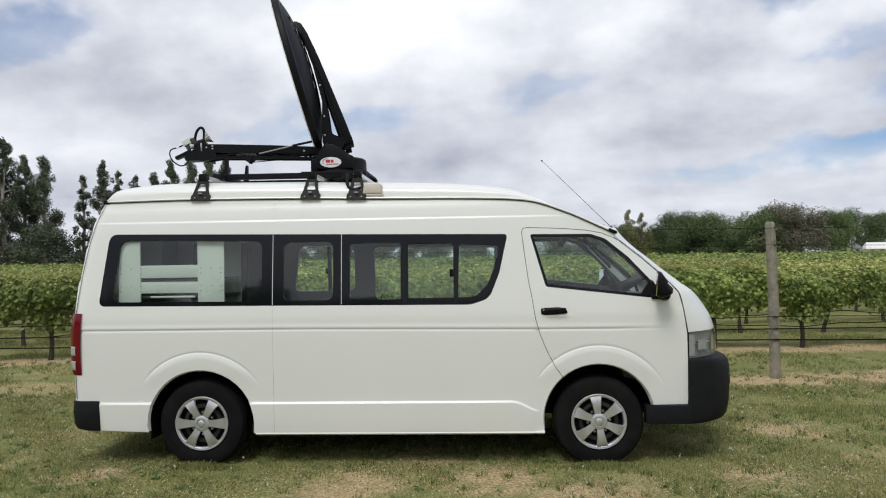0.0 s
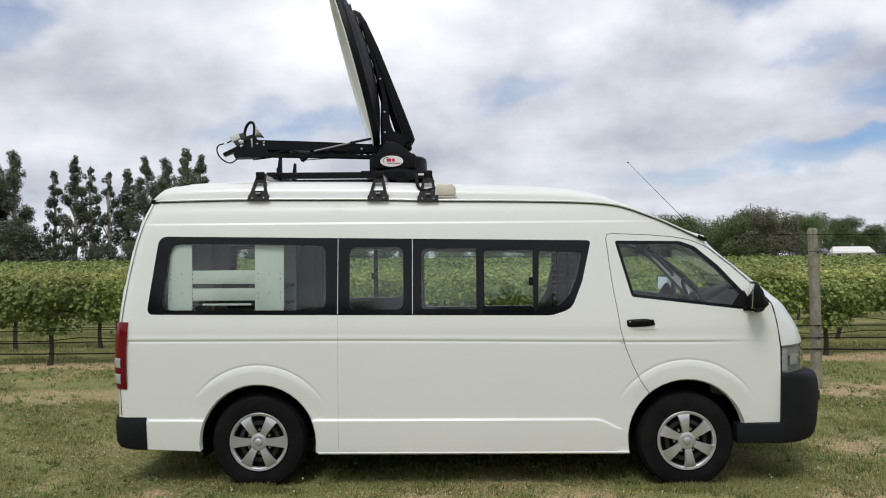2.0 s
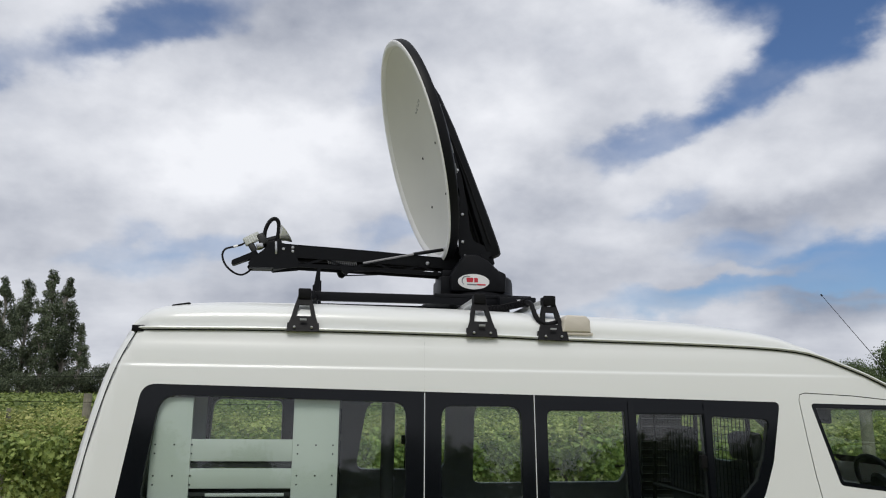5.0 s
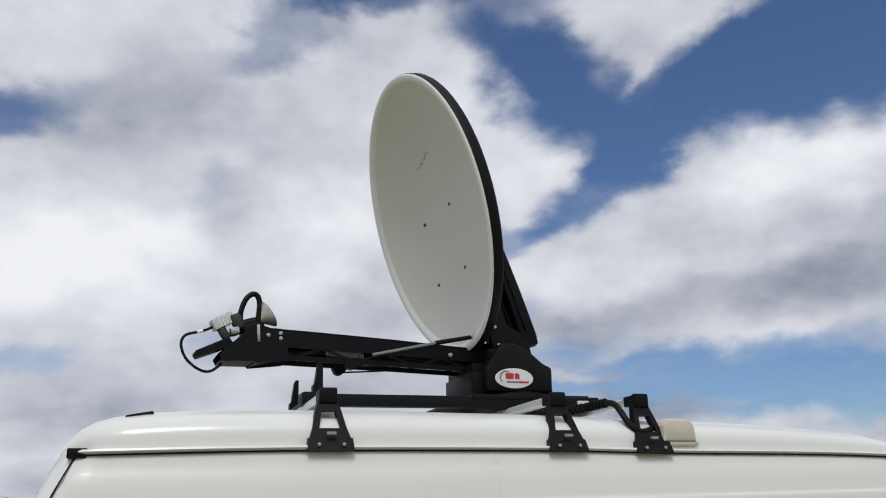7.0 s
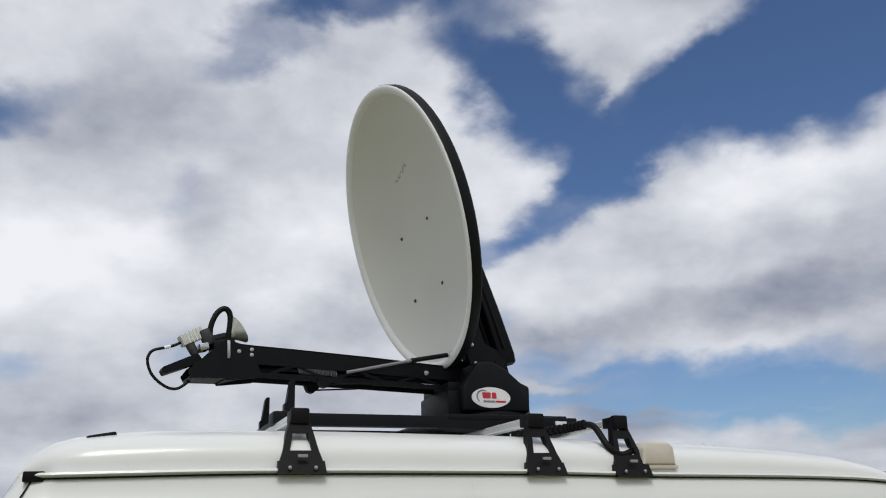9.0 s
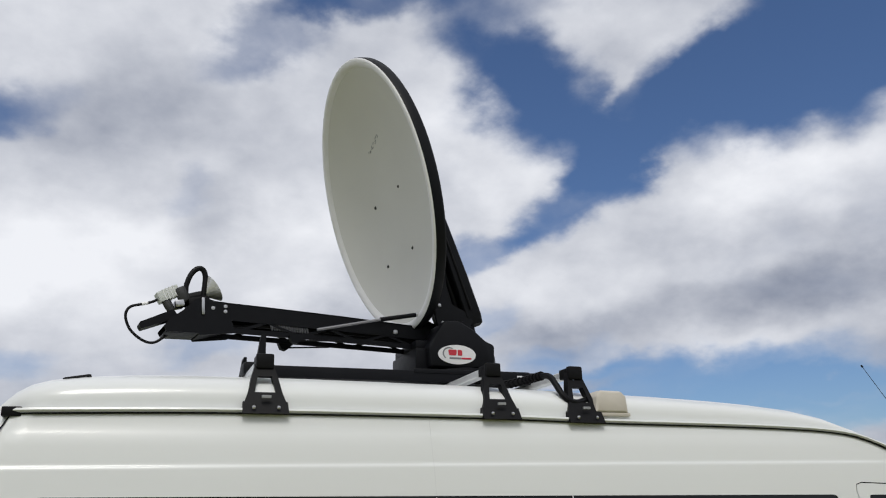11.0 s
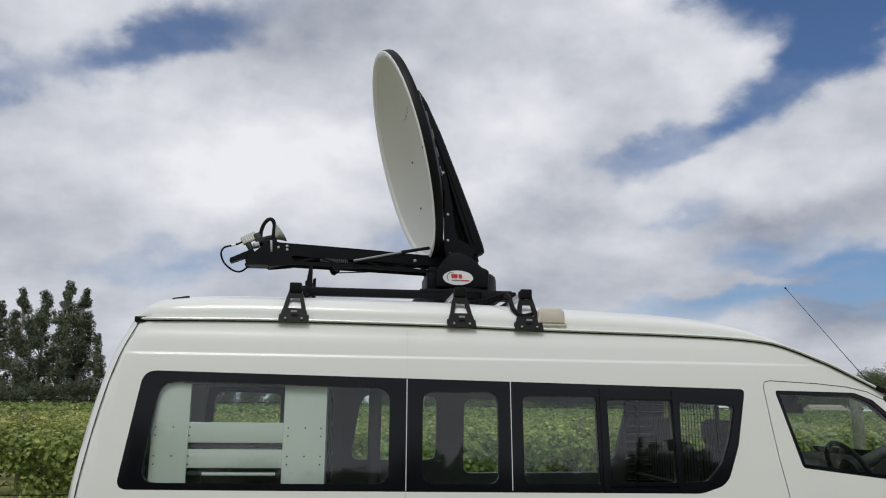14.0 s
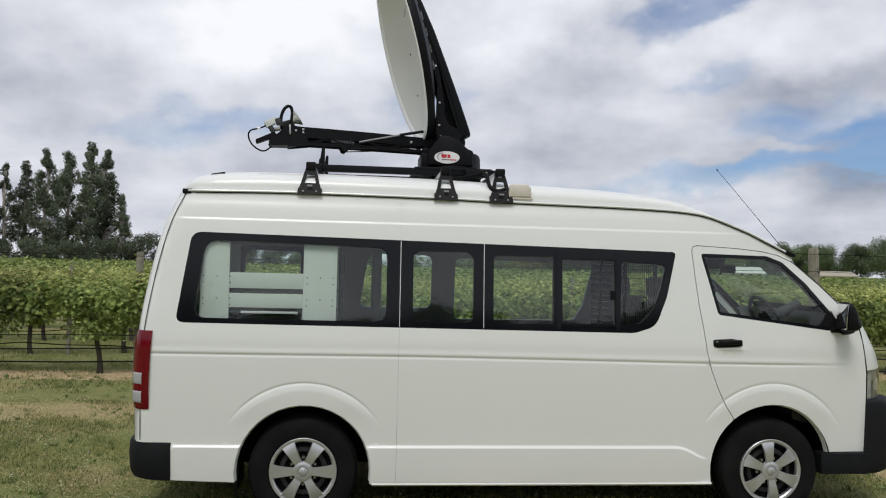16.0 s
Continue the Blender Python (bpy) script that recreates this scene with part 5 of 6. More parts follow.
# turntable drum and the humped motor housing on it
Shape().lathe([(.0, 2.366), (.236, 2.366), (.242, 2.374), (.240, 2.388), (.228, 2.394), (.224, 2.400), (.221, 2.470), (.216, 2.490), (.202, 2.502), (.180, 2.507), (.0, 2.510)], (0, 0, -O.z), (0, 0, 1), 56).make("turntable", BLACKPAINT, ant)
hump = rounded([(-.750, 2.392), (-.756, 2.485), (-.716, 2.555), (-.676, 2.612), (-.602, 2.614), (-.535, 2.580), (-.468, 2.522), (-.425, 2.504), (-.430, 2.392)], [.01, .04, .04, .035, .05, .06, .05, .02, .01], 4)
bulged(hump, -.270, .184, .012, lie).make("housing", BLACKPAINT, ant, "humped black motor housing", 50)
at(lie, Shape().box((-.806, -.225, 2.372), (-.730, .13, 2.488), .012).box((-.795, -.20, 2.48), (-.72, .12, 2.53), .012)).make("arm_bearing", BLACKPAINT, ant)
# oval badge on the housing's side
badge_m = Matrix.Translation((-.620 - O.x, -.2728 - O.y, 2.452 - O.z))


def oval(rx, rz, y0, y1, n=36):
    return Shape().loft([[(rx * math.cos(t), y, rz * math.sin(t)) for t in np.linspace(0, 2 * math.pi, n, endpoint=False)] for y in (y0, y1)])


badge = at(badge_m, oval(.093, .045, .003, .000)).make("badge", STICKER, ant, "white oval badge with red and grey marks")
mk = Shape()
mk.prism(rounded([(-.040, -.004), (-.004, -.004), (-.001, .022), (-.044, .022)], .006, 3), .0012, Matrix.Translation((0, -.0014, 0)))
mk.prism(rounded([(.003, -.004), (.025, -.004), (.025, .022), (.003, .022)], [.001, .001, .009, .001], 3), .0012, Matrix.Translation((0, -.0014, 0)))
at(badge_m, mk).make("badge_mark", STICKRED, badge)
at(badge_m, Shape().box((-.038, -.0014, -.021), (.018, .001, -.013), .0004)).make("badge_line", STICKGREY, badge)
at(badge_m, Shape().box((.020, -.0014, -.021), (.070, .001, -.013), .0004)).make("badge_line", STICKRED, badge)
at(badge_m, Shape().tube([(-.038 + .030 * math.cos(t), -.0006, .004 + .027 * math.sin(t)) for t in np.linspace(1.0, 4.1, 16)], [.0014 + .0022 * math.sin(math.pi * k / 15) for k in range(16)], 5)).make("badge_swirl", STICKGREY, badge)

# dish: an offset bowl, white in front with a flat lip, black rim and back
RA, RB, CP, CQ, CY, DEEP = .695, .536, .223, .790, .015, .140
LIP = .935


def bowl_p(y, q):
    """Depth of the bowl's face at y, q from its middle."""
    r2 = ((y / RB) ** 2 + (q / RA) ** 2) / LIP ** 2
    return CP - .020 - DEEP * (1 - r2 ** 1.25)


def oval_ring(s, dp, n=80):
    return [(CP + dp, CY + s * RB * math.cos(a), CQ + s * RA * math.sin(a)) for a in np.linspace(0, 2 * math.pi, n, endpoint=False)]


def bowl(reach, dp, deep, rows=16):
    return [oval_ring(max(reach * k / rows, .001), dp - deep * (1 - (k / rows) ** 2.5)) for k in range(rows + 1)]


dish = at(tip, Shape().loft(bowl(LIP, -.020, DEEP), True, False, False)).make("dish", DISH, ant, "off-white dish face with bolts and scuffs", 60)
at(tip, Shape().loft([oval_ring(s, dp) for s, dp in ((LIP, -.020), (.945, -.008), (.958, -.001), (.985, .002), (.996, -.001), (1.0, -.006))], True, False, False)).make("dish_rim", STICKER, dish, "white rolled rim", 50)
at(tip, Shape().loft([oval_ring(s, dp) for s, dp in ((1.0, -.006), (1.004, -.012), (1.004, -.050), (.998, -.060), (.975, -.066), (.92, -.072))], True, False, False)).make("rim_edge", BLACKPAINT, dish, "black back edge", 50)
at(tip, Shape().loft(bowl(.93, -.070, .105), True, False, False)).make("dish_back", BLACKPAINT, dish, "black dish back", 60)
for y, q in ((-0.007, 0.036), (-0.253, 0.009), (0.003, -0.294), (-0.233, -0.319)):
    at(tip, Shape().lathe([(0, .005), (.006, .004), (.009, .0), (.011, -.001)], (bowl_p(y, q), y + CY, CQ + q), (1, 0, 0), 10)).make("dish_bolt", DARKTRIM, dish)
scuff_rng = random.Random(3)
sc = Shape()
for k in range(16):
    y, q = -.150 + .0075 * k + scuff_rng.uniform(-.01, .01), .285 + .0028 * k + scuff_rng.uniform(-.008, .008)
    sc.box((-.0008, -.007 * scuff_rng.uniform(.4, 1.2), -.0016), (.0008, .007, .0016), 0, Matrix.Translation((bowl_p(y, q) + .001, y + CY, CQ + q)) @ Matrix.Rotation(radians(24 + scuff_rng.uniform(-12, 12)), 4, "X"))
at(tip, sc).make("scuff", LETTERING, dish, "fine grey scuff")
for k in range(6):
    q = .40 - k * .120
    r2 = ((.24 / RB) ** 2 + (q / RA) ** 2) / .93 ** 2
    at(tip, Shape().box((-.0015, -.02, -.030), (.0015, .02, .030), 0, Matrix.Translation((CP - .072 - .105 * (1 - r2 ** 1.25), .24 + CY, CQ + q)) @ Matrix.Rotation(radians(14), 4, "Z"))).make("back_mark", LETTERING, dish, "pale plain bar on the dish back")
# back cover: a long channel behind the dish, and the arms that carry the dish
bc = Shape()
rings = []
for q, pf, pb, w in ((.040, -.040, -.112, .13), (.050, -.034, -.118, .15), (.09, -.025, -.116, .160), (.30, -.008, -.096, .165), (.556, .000, -.068, .165), (.85, .022, -.036, .158), (1.08, .062, .000, .146), (1.17, .092, .026, .135), (1.205, .098, .060, .120)):
    rings.append([(pb, -w + .012, q), (pb, w - .012, q), (pb + .012, w, q), (pf - .004, w, q), (pf, w - .006, q), (pf, -w + .006, q), (pf - .004, -w, q), (pb + .012, -w, q)])
bc.loft(rings)
cover_ob = at(tip, bc).make("back_cover", BLACKPAINT, ant, "long black back cover", 30)
for s in (-1, 1):
    at(tip, Shape().tube([(-.055, s * .166, .12), (-.02, s * .167, .55), (.045, s * .150, 1.08)], .006, 6)).make("cover_seam", BLACKPLASTIC, cover_ob)
for s in (-1, 1):
    ck = Shape()
    prof = rounded([(.02, .01), (.135, .02), (.140, .12), (.098, .28), (.044, .46), (.034, .80), (.048, .98), (.022, 1.0), (.004, .55), (.020, .36), (.040, .24), (.035, .16), (-.02, .12), (-.06, .06)], [.01, .02, .02, .05, .06, .06, .02, .02, .05, .04, .03, .03, .03, .02], 3)
    ck.prism(prof, .014, Matrix.Translation((0, s * .150 - .007, 0)))
    arm = at(tip, ck).make("dish_bracket", BLACKPAINT, ant, "black dish carrying arm")
    for p, q in ((.112, .085), (.105, .17), (.062, .33), (.022, .60)):
        at(tip, Shape().lathe([(0, .005), (.008, .004), (.010, 0)], (p, s * .158, q), (0, s, 0), 8)).make("arm_bolt", STEEL, arm)
    at(tip, Shape().tube([(-.02, s * .10, .10), (.022, s * .10, .92)], .014, 8)).make("strut", BLACKPAINT, ant)
at(tip, Shape().tube([(.0, -.172, .045), (.0, .172, .045)], .028, 14)).make("hinge_pin", BLACKPAINT, ant)
at(tip, Shape().box((-.085, -.07, -.01), (-.03, .07, .06), .01)).make("latch_block", BLACKPAINT, ant)
at(tip, Shape().box((-.068, .10, -.002), (-.030, .135, .048), .006)).make("latch_foot", BLACKPAINT, ant)
# feed boom: a deep channel, solid above and braced below
boom_pts = ((.13, .086, -.032), (.271, .129, .012), (.58, .228, .103), (.90, .326, .195), (1.088, .382, .249), (1.160, .385, .266))
bp = [b[0] for b in boom_pts]


def boom_q(p, share):
    """Height on the boom at p, from its upper edge (0) to its lower one (1)."""
    return float(np.interp(p, bp, [b[1] + (b[2] - b[1]) * share for b in boom_pts]))


bm_ob = at(tip, Shape().loft([[(p, -.066, a), (p, .066, a), (p, .066, a - .008), (p, -.066, a - .008)] for p, a, b in boom_pts])).make("feed_boom", BLACKPAINT, ant, "black channel feed boom")
for y0, y1 in ((-.066, -.056), (.056, .066)):
    at(tip, Shape().loft([[(p, y0, a), (p, y1, a), (p, y1, a + (b - a) * .58), (p, y0, a + (b - a) * .58)] for p, a, b in boom_pts])).make("boom_side", BLACKPAINT, bm_ob)
    at(tip, Shape().loft([[(p, y0, b + .022), (p, y1, b + .022), (p, y1, b), (p, y0, b)] for p, a, b in boom_pts])).make("boom_lower_rail", BLACKPAINT, bm_ob)
    for k in range(6):
        p = .24 + .135 * k
        a0, a1 = (.56, .90) if k % 2 else (.90, .56)
        w = .016
        quad = [(p - w, boom_q(p - w, a0)), (p + w, boom_q(p + w, a0)), (p + .12 + w, boom_q(p + .12 + w, a1)), (p + .12 - w, boom_q(p + .12 - w, a1))]
        at(tip, Shape().prism(quad, .006, Matrix.Translation((0, y0 + .002, 0)))).make("boom_brace", BLACKPAINT, bm_ob)
wr = Shape()
wr.tube(bend([(.22, -.03, .06), (.45, -.045, .11), (.62, -.02, .15), (.80, -.04, .21), (1.0, -.03, .26), (1.15, -.03, .30)]), .014, 7)
wr.tube(bend([(.22, .02, .05), (.45, .01, .125), (.70, .03, .19), (.90, .02, .25), (1.12, .0, .30)]), .011, 7)
wr.tube(bend([(.25, .04, .045), (.40, .045, .085), (.55, .03, .13), (.75, .04, .185)]), .008, 7)
at(tip, wr).make("cable_loom", BLACKPLASTIC, bm_ob)
cz = Shape()
for k in range(15):
    p = .735 + .011 * k
    q = boom_q(p, .66)
    cz.tube([(p, .052 + .008 * math.cos(a), q + .014 * math.sin(a)) for a in np.linspace(0, 2 * math.pi, 8, endpoint=False)], .0022, 4, True)
at(tip, cz).make("coil_spring", STICKGREY, bm_ob, "grey coil spring")
stay = at(tip, Shape().tube([(.215, .125, .152), (.40, .108, .166)], [.010, .0105], 10)).make("stay_rod", BLACKPAINT, ant, "black gas strut beside the boom")
at(tip, Shape().tube([(.40, .108, .166), (.70, .082, .182)], .0065, 8)).make("strut_rod", STICKGREY, stay, "thin grey piston rod")
at(tip, Shape().lathe([(0, .014), (.012, .010), (.016, 0), (.012, -.010), (0, -.014)], (.212, .128, .152), (0, 1, 0), 12)).make("strut_joint", STEEL, stay)
for s in (-1, 1):
    at(tip, Shape().prism(rounded([(.765, .175), (.835, .185), (.828, .150), (.808, .138), (.768, .158)], .006, 2), .030, Matrix.Translation((0, s * .078 - .015, 0)))).make("stay_bracket", BLACKPAINT, bm_ob)
    at(tip, Shape().tube([(.79, s * .080, .150), (.60, s * .076, boom_q(.60, 1.0) + .004)], .004, 6)).make("stay_wire", BLACKPLASTIC, bm_ob)
    for p, q in ((1.123, .360), (1.071, .357), (1.076, .336), (.32, .10)):
        at(tip, Shape().lathe([(0, .007), (.008, .006), (.0105, .003), (.012, 0)], (p, s * .068, q), (0, s, 0), 10)).make("boom_bolt", STEEL, bm_ob)
# feed head
hd = Shape()
cheek = rounded([(1.055, .238), (1.065, .374), (1.110, .388), (1.150, .412), (1.185, .410), (1.244, .373), (1.300, .350), (1.332, .324), (1.325, .298), (1.205, .268), (1.200, .258)], [.002, .004, .01, .02, .02, .02, .02, .008, .006, .004, .004], 3)
for s in (-1, 1):
    hd.prism(cheek, .008, Matrix.Translation((0, s * .070 - .004, 0)))
hd.box((1.07, -.07, .262), (1.20, .07, .270), .003)
hd.box((-.064, -.066, -.005), (.064, .066, .005), .002, Matrix.Translation((1.265, 0, .287)) @ Matrix.Rotation(radians(-13), 4, "Y"))
hd.box((1.110, -.066, .300), (1.118, .066, .392), .002)
head = at(tip, hd).make("feed_head", BLACKPAINT, ant, "black feed head with side cheeks")
at(tip, Shape().lathe([(.017, -.004), (.019, .020), (.034, .044), (.0595, .070), (.0625, .073), (.0585, .072), (.030, .043), (.014, .02)], (1.150, 0, .432), (-.93, 0, .36), 32)).make("feed_horn", ALU, head, "pale grey feed horn")
at(tip, Shape().lathe([(.0, -.02), (.022, -.018), (.024, .0), (.024, .05), (.030, .055), (.030, .075), (.022, .08), (.0, .08)], (1.150, 0, .432), (.93, 0, -.05), 18)).make("feed_body", BLACKPLASTIC, head)
at(tip, Shape().lathe([(.0, -.034), (.020, -.034), (.024, -.028), (.024, .026), (.020, .032), (.0, .032)], (1.222, .02, .448), (.2, 0, 1), 18)).make("feed_filter", DARKTRIM, head, "dark grey round filter")
conv = at(tip, Shape().box((-.046, -.030, -.024), (.046, .030, .022), .006, Matrix.Translation((1.276, 0, .464)) @ Matrix.Rotation(radians(14), 4, "Y"))).make("converter_box", RACKWHITE, head, "pale metal converter box")
for k in range(4):
    at(tip, Shape().box((-.0015, -.031, -.025), (.0015, .031, .023), 0, Matrix.Translation((1.252 + .014 * k, 0, .470 - .0035 * k)) @ Matrix.Rotation(radians(14), 4, "Y"))).make("converter_fin", STICKER, conv)
at(tip, Shape().lathe([(0, -.03), (.016, -.03), (.018, -.01), (.018, .02), (.012, .03), (0, .03)], (1.285, .01, .418), (.3, 0, 1), 14)).make("feed_port", DARKTRIM, head)
at(tip, Shape().box((1.225, -.02, .395), (1.262, .045, .425), .006)).make("feed_clamp", STEEL, head)
at(tip, Shape().prism(rounded([(1.255, .352), (1.270, .392), (1.410, .365), (1.416, .355), (1.410, .336), (1.285, .352)], .006, 3), .060, Matrix.Translation((0, -.030, 0)))).make("feed_handle", BLACKPAINT, head)
at(tip, Shape().tube(bend([(1.212, .02, .425), (1.199, .02, .482), (1.168, .02, .530), (1.135, .02, .550), (1.114, .02, .538), (1.114, .02, .500), (1.140, .02, .424)]), .0115, 10)).make("waveguide_loop", BLACKPLASTIC, head, "black flexible waveguide loop")
at(tip, Shape().tube(bend([(1.316, 0, .450), (1.345, 0, .443), (1.385, .0, .441), (1.432, .0, .437), (1.455, .0, .404), (1.448, .0, .345), (1.409, .0, .292), (1.365, .0, .275), (1.305, .0, .300)]), .0058, 8)).make("feed_cable", BLACKPLASTIC, head, "looped black coaxial cable")
at(tip, Shape().tube([(1.360, 0, .442), (1.385, 0, .441)], .0072, 8)).make("cable_tag", STICKER, head)
at(tip, Shape().box((-.006, -.003, -.036), (.006, .003, .036), .002, Matrix.Translation((1.163, .078, .375)) @ Matrix.Rotation(radians(-12), 4, "Y"))).make("feed_bracket", STEEL, head)
at(tip, Shape().box((1.12, -.050, .345), (1.21, .050, .425), .012)).make("feed_mount", BLACKPLASTIC, head)
# conduit and cables at the front of the rack
cb = thing("roof_cable", (-.36, -.55, 2.30), label="ribbed black conduit looping down beside the roof bar", category="cable")
co = Vector(cb.location)
LOOP = [(-.57, -.36, 2.280), (-.50, -.48, 2.280), (-.445, -.59, 2.286), (-.412, -.68, 2.292), (-.398, -.730, 2.280), (-.394, -.766, 2.245), (-.386, -.792, 2.206), (-.366, -.806, 2.178), (-.330, -.808, 2.166), (-.272, -.790, 2.180), (-.235, -.770, 2.185)]
Shape().tube(bend([Vector(p) - co for p in LOOP]), .013, 10).make("conduit", BLACKPLASTIC, cb)
for k in range(16):
    t = 3 * k / 15
    i, u = min(2, int(t)), t - min(2, int(t))
    c0 = Vector(LOOP[i]).lerp(Vector(LOOP[i + 1]), u) - co
    Shape().tube([c0 + Vector((.016 * math.cos(a), 0, .016 * math.sin(a))) for a in np.linspace(0, 2 * math.pi, 12, endpoint=False)], .004, 5, True).make("conduit_rib", BLACKPLASTIC, cb)
# cream junction box on the roof's shoulder
jb = thing("junction_box", (-.182, -.79, 2.112), label="cream plastic cable box on the edge of the white roof", category="box")
shell = rounded([(-.080, .012), (-.072, .078), (-.050, .104), (.052, .102), (.074, .080), (.078, .012)], [.004, .02, .02, .02, .02, .004], 4)
bulged(shell, -.048, .14, .016, Matrix()).make("box_body", CREAM, jb, "", 40)
Shape().box((-.088, -.044, .000), (.086, .14, .014), .004).make("box_flange", CREAM, jb)
for x in (-.078, .076):
    Shape().lathe([(0, .004), (.005, .003), (.006, 0)], (x, -.036, .014), (0, 0, 1), 8).make("box_screw", STEEL, jb)

# ---------------------------------------------------------------- fence
FENCE_Y = 3.36
WIRES = (.505, .645, .79, 1.70, 1.93)


def fence_post(x):
    p = thing("fence_post", (x, FENCE_Y, float(ground_z(x, FENCE_Y))), label="weathered round timber fence post beside the vines", category="post", group="fence posts")
    s = Shape()
    rings = []
    for z in (-.15, 0, .15, .3, .5, .7, .9, 1.1, 1.3, 1.5, 1.65, 1.8, 1.92, 1.985, 2.0):
        r = (.066 - .003 * z) * (1 if z < 1.99 else .86)
        ring = []
        for a in np.linspace(0, 2 * math.pi, 30, endpoint=False):
            k = 1 + .05 * math.sin(3 * a + z) + .035 * math.sin(7 * a + 2.3 * z) + .02 * math.sin(11 * a - 1.7 * z + 6 * math.sin(z))
            k -= .22 * math.exp(-((a - 4.45 - .10 * math.sin(2.1 * z)) / .09) ** 2) * float(smooth(.5, 1.3, z))     # a drying split down the front
            ring.append((r * k * math.cos(a) - .017 * z + .010 * math.sin(z * 1.7), r * k * math.sin(a), z + (.012 * math.sin(2 * a) if z > 1.95 else 0)))
        rings.append(ring)
    s.loft(rings)
    s.make("post", POSTWOOD, p)
    for z in WIRES:
        Shape().box((-.005, -.082, z - .009), (.005, -.060, z + .009), .002).make("staple", WIRE, p)
    return p


f0 = fence_post(4.40)
for x in (-3.28, -11.7, 12.45, 20.5):
    copy_thing(f0, pose(x, FENCE_Y, float(ground_z(x, FENCE_Y)), 0, 0, 40 * x))
for z, r in zip(WIRES, (.0092, .0076, .0055, .0026, .0026)):
    xs = np.linspace(-21.4, 31, 60)
    w = Shape().tube([(x, FENCE_Y - .072, z - .025 * math.sin(math.pi * ((x - 4.40) / 8.05 % 1)) + .01 * math.sin(x * 1.3 + z * 9)) for x in xs], r, 5)
    tagged(w.make("fence_wire", WIRE), label="thin dark strained wire along the timber fence posts", category="wire", group="fence wires")

# ---------------------------------------------------------------- vineyard
ROW_Y, ROW_GAP, VINE_GAP = 6.15, 2.45, 1.5625
SKEW = .060        # the rows run a little askew to the van
TURN = math.degrees(math.atan(SKEW))


def leaf_mesh(pos, nrm, size, spin, rg, lobes=True):
    """Vertices and faces of many leaves; each a dished, lobed blade."""
    n = len(pos)
    ref = np.where(np.abs(nrm[:, 2:3]) < .9, [[0, 0, 1.0]], [[1.0, 0, 0]])
    a = np.cross(ref, nrm)
    a /= np.linalg.norm(a, axis=1)[:, None]
    b = np.cross(nrm, a)
    c, s = np.cos(spin)[:, None], np.sin(spin)[:, None]
    a, b = a * c + b * s, b * c - a * s
    if lobes:
        tmpl = [(0, -.30, 0), (.46, -.48, .12), (.26, -.02, .02), (.60, .22, .16), (0, .78, -.10), (-.60, .22, .16), (-.26, -.02, .02), (-.46, -.48, .12), (0, -.02, -.06)]
        fc = [(8, i, (i + 1) % 8) for i in range(8)]
    else:
        tmpl = [(0, -.5, 0), (.42, 0, .08), (0, .55, -.04), (-.42, 0, .08)]
        fc = [(0, 1, 2, 3)]
    m = len(tmpl)
    v = np.empty((n, m, 3))
    sz = size[:, None]
    for i, (u, w, d) in enumerate(tmpl):
        v[:, i] = pos + (a * u + b * w + nrm * d) * sz
    f = (np.arange(n)[:, None, None] * m + np.array(fc)[None]).reshape(-1, len(fc[0]))
    return v.reshape(-1, 3), f


def fast_mesh(name, v, f, mat):
    me = bpy.data.meshes.new(name)
    k = f.shape[1]
    me.vertices.add(len(v))
    me.vertices.foreach_set("co", v.astype(np.float32).ravel())
    me.loops.add(f.size)
    me.loops.foreach_set("vertex_index", f.astype(np.int32).ravel())
    me.polygons.add(len(f))
    me.polygons.foreach_set("loop_start", np.arange(0, f.size, k, dtype=np.int32))
    me.update(calc_edges=True)
    me.materials.append(mat)
    return me


def unit(v):
    return v / np.maximum(np.linalg.norm(v, axis=1)[:, None], 1e-9)


def canopy_points(n, length, rg, droop=True):
    """Where the leaves of a stretch of trained vine lie."""
    x = rg.uniform(-length / 2, length / 2, n)
    top = 1.34 + .07 * np.sin(x * 5.1 + rg.uniform(0, 6)) + .05 * np.sin(x * 11 + rg.uniform(0, 6))
    low = .77 + .08 * np.sin(x * 4.3 + rg.uniform(0, 6)) + .05 * np.sin(x * 9.7 + rg.uniform(0, 6))
    t = rg.beta(1.1, 1.0, n)
    z = low + (top - low) * t
    half = .20 + .22 * np.sin(np.pi * np.clip(t, 0, 1)) ** .6
    side = np.where(rg.random(n) < .62, -1, 1)
    y = side * half * np.sqrt(rg.uniform(.25, 1.0, n)) + rg.normal(0, .04, n)
    # lumps and holes
    lump = np.sin(x * 7.3 + 3 * z) * np.cos(z * 6.1 - 2 * x + side)
    keep = lump + rg.normal(0, .5, n) > -.75
    # upright shoots over the top
    m = n // 14
    sx = rg.uniform(-length / 2, length / 2, m)
    sz = 1.34 + np.abs(rg.normal(0, .09, m))
    sy = rg.normal(0, .12, m)
    # hanging foliage at the trunk
    h = n // 7 if droop else 1
    hx, hy, hz = rg.normal(0, .19, h), rg.normal(-.05, .15, h), rg.uniform(.50, .82, h)
    p = np.concatenate([np.stack([x, y, z], 1)[keep], np.stack([sx, sy, sz], 1), np.stack([hx, hy, hz], 1)])
    out = np.stack([rg.normal(0, .65, len(p)), np.sign(p[:, 1] + 1e-3) * (0.35 + rg.random(len(p))), .35 + 1.5 * smooth(1.02, 1.36, p[:, 2]) + rg.normal(0, .55, len(p))], 1)
    return p, unit(out)


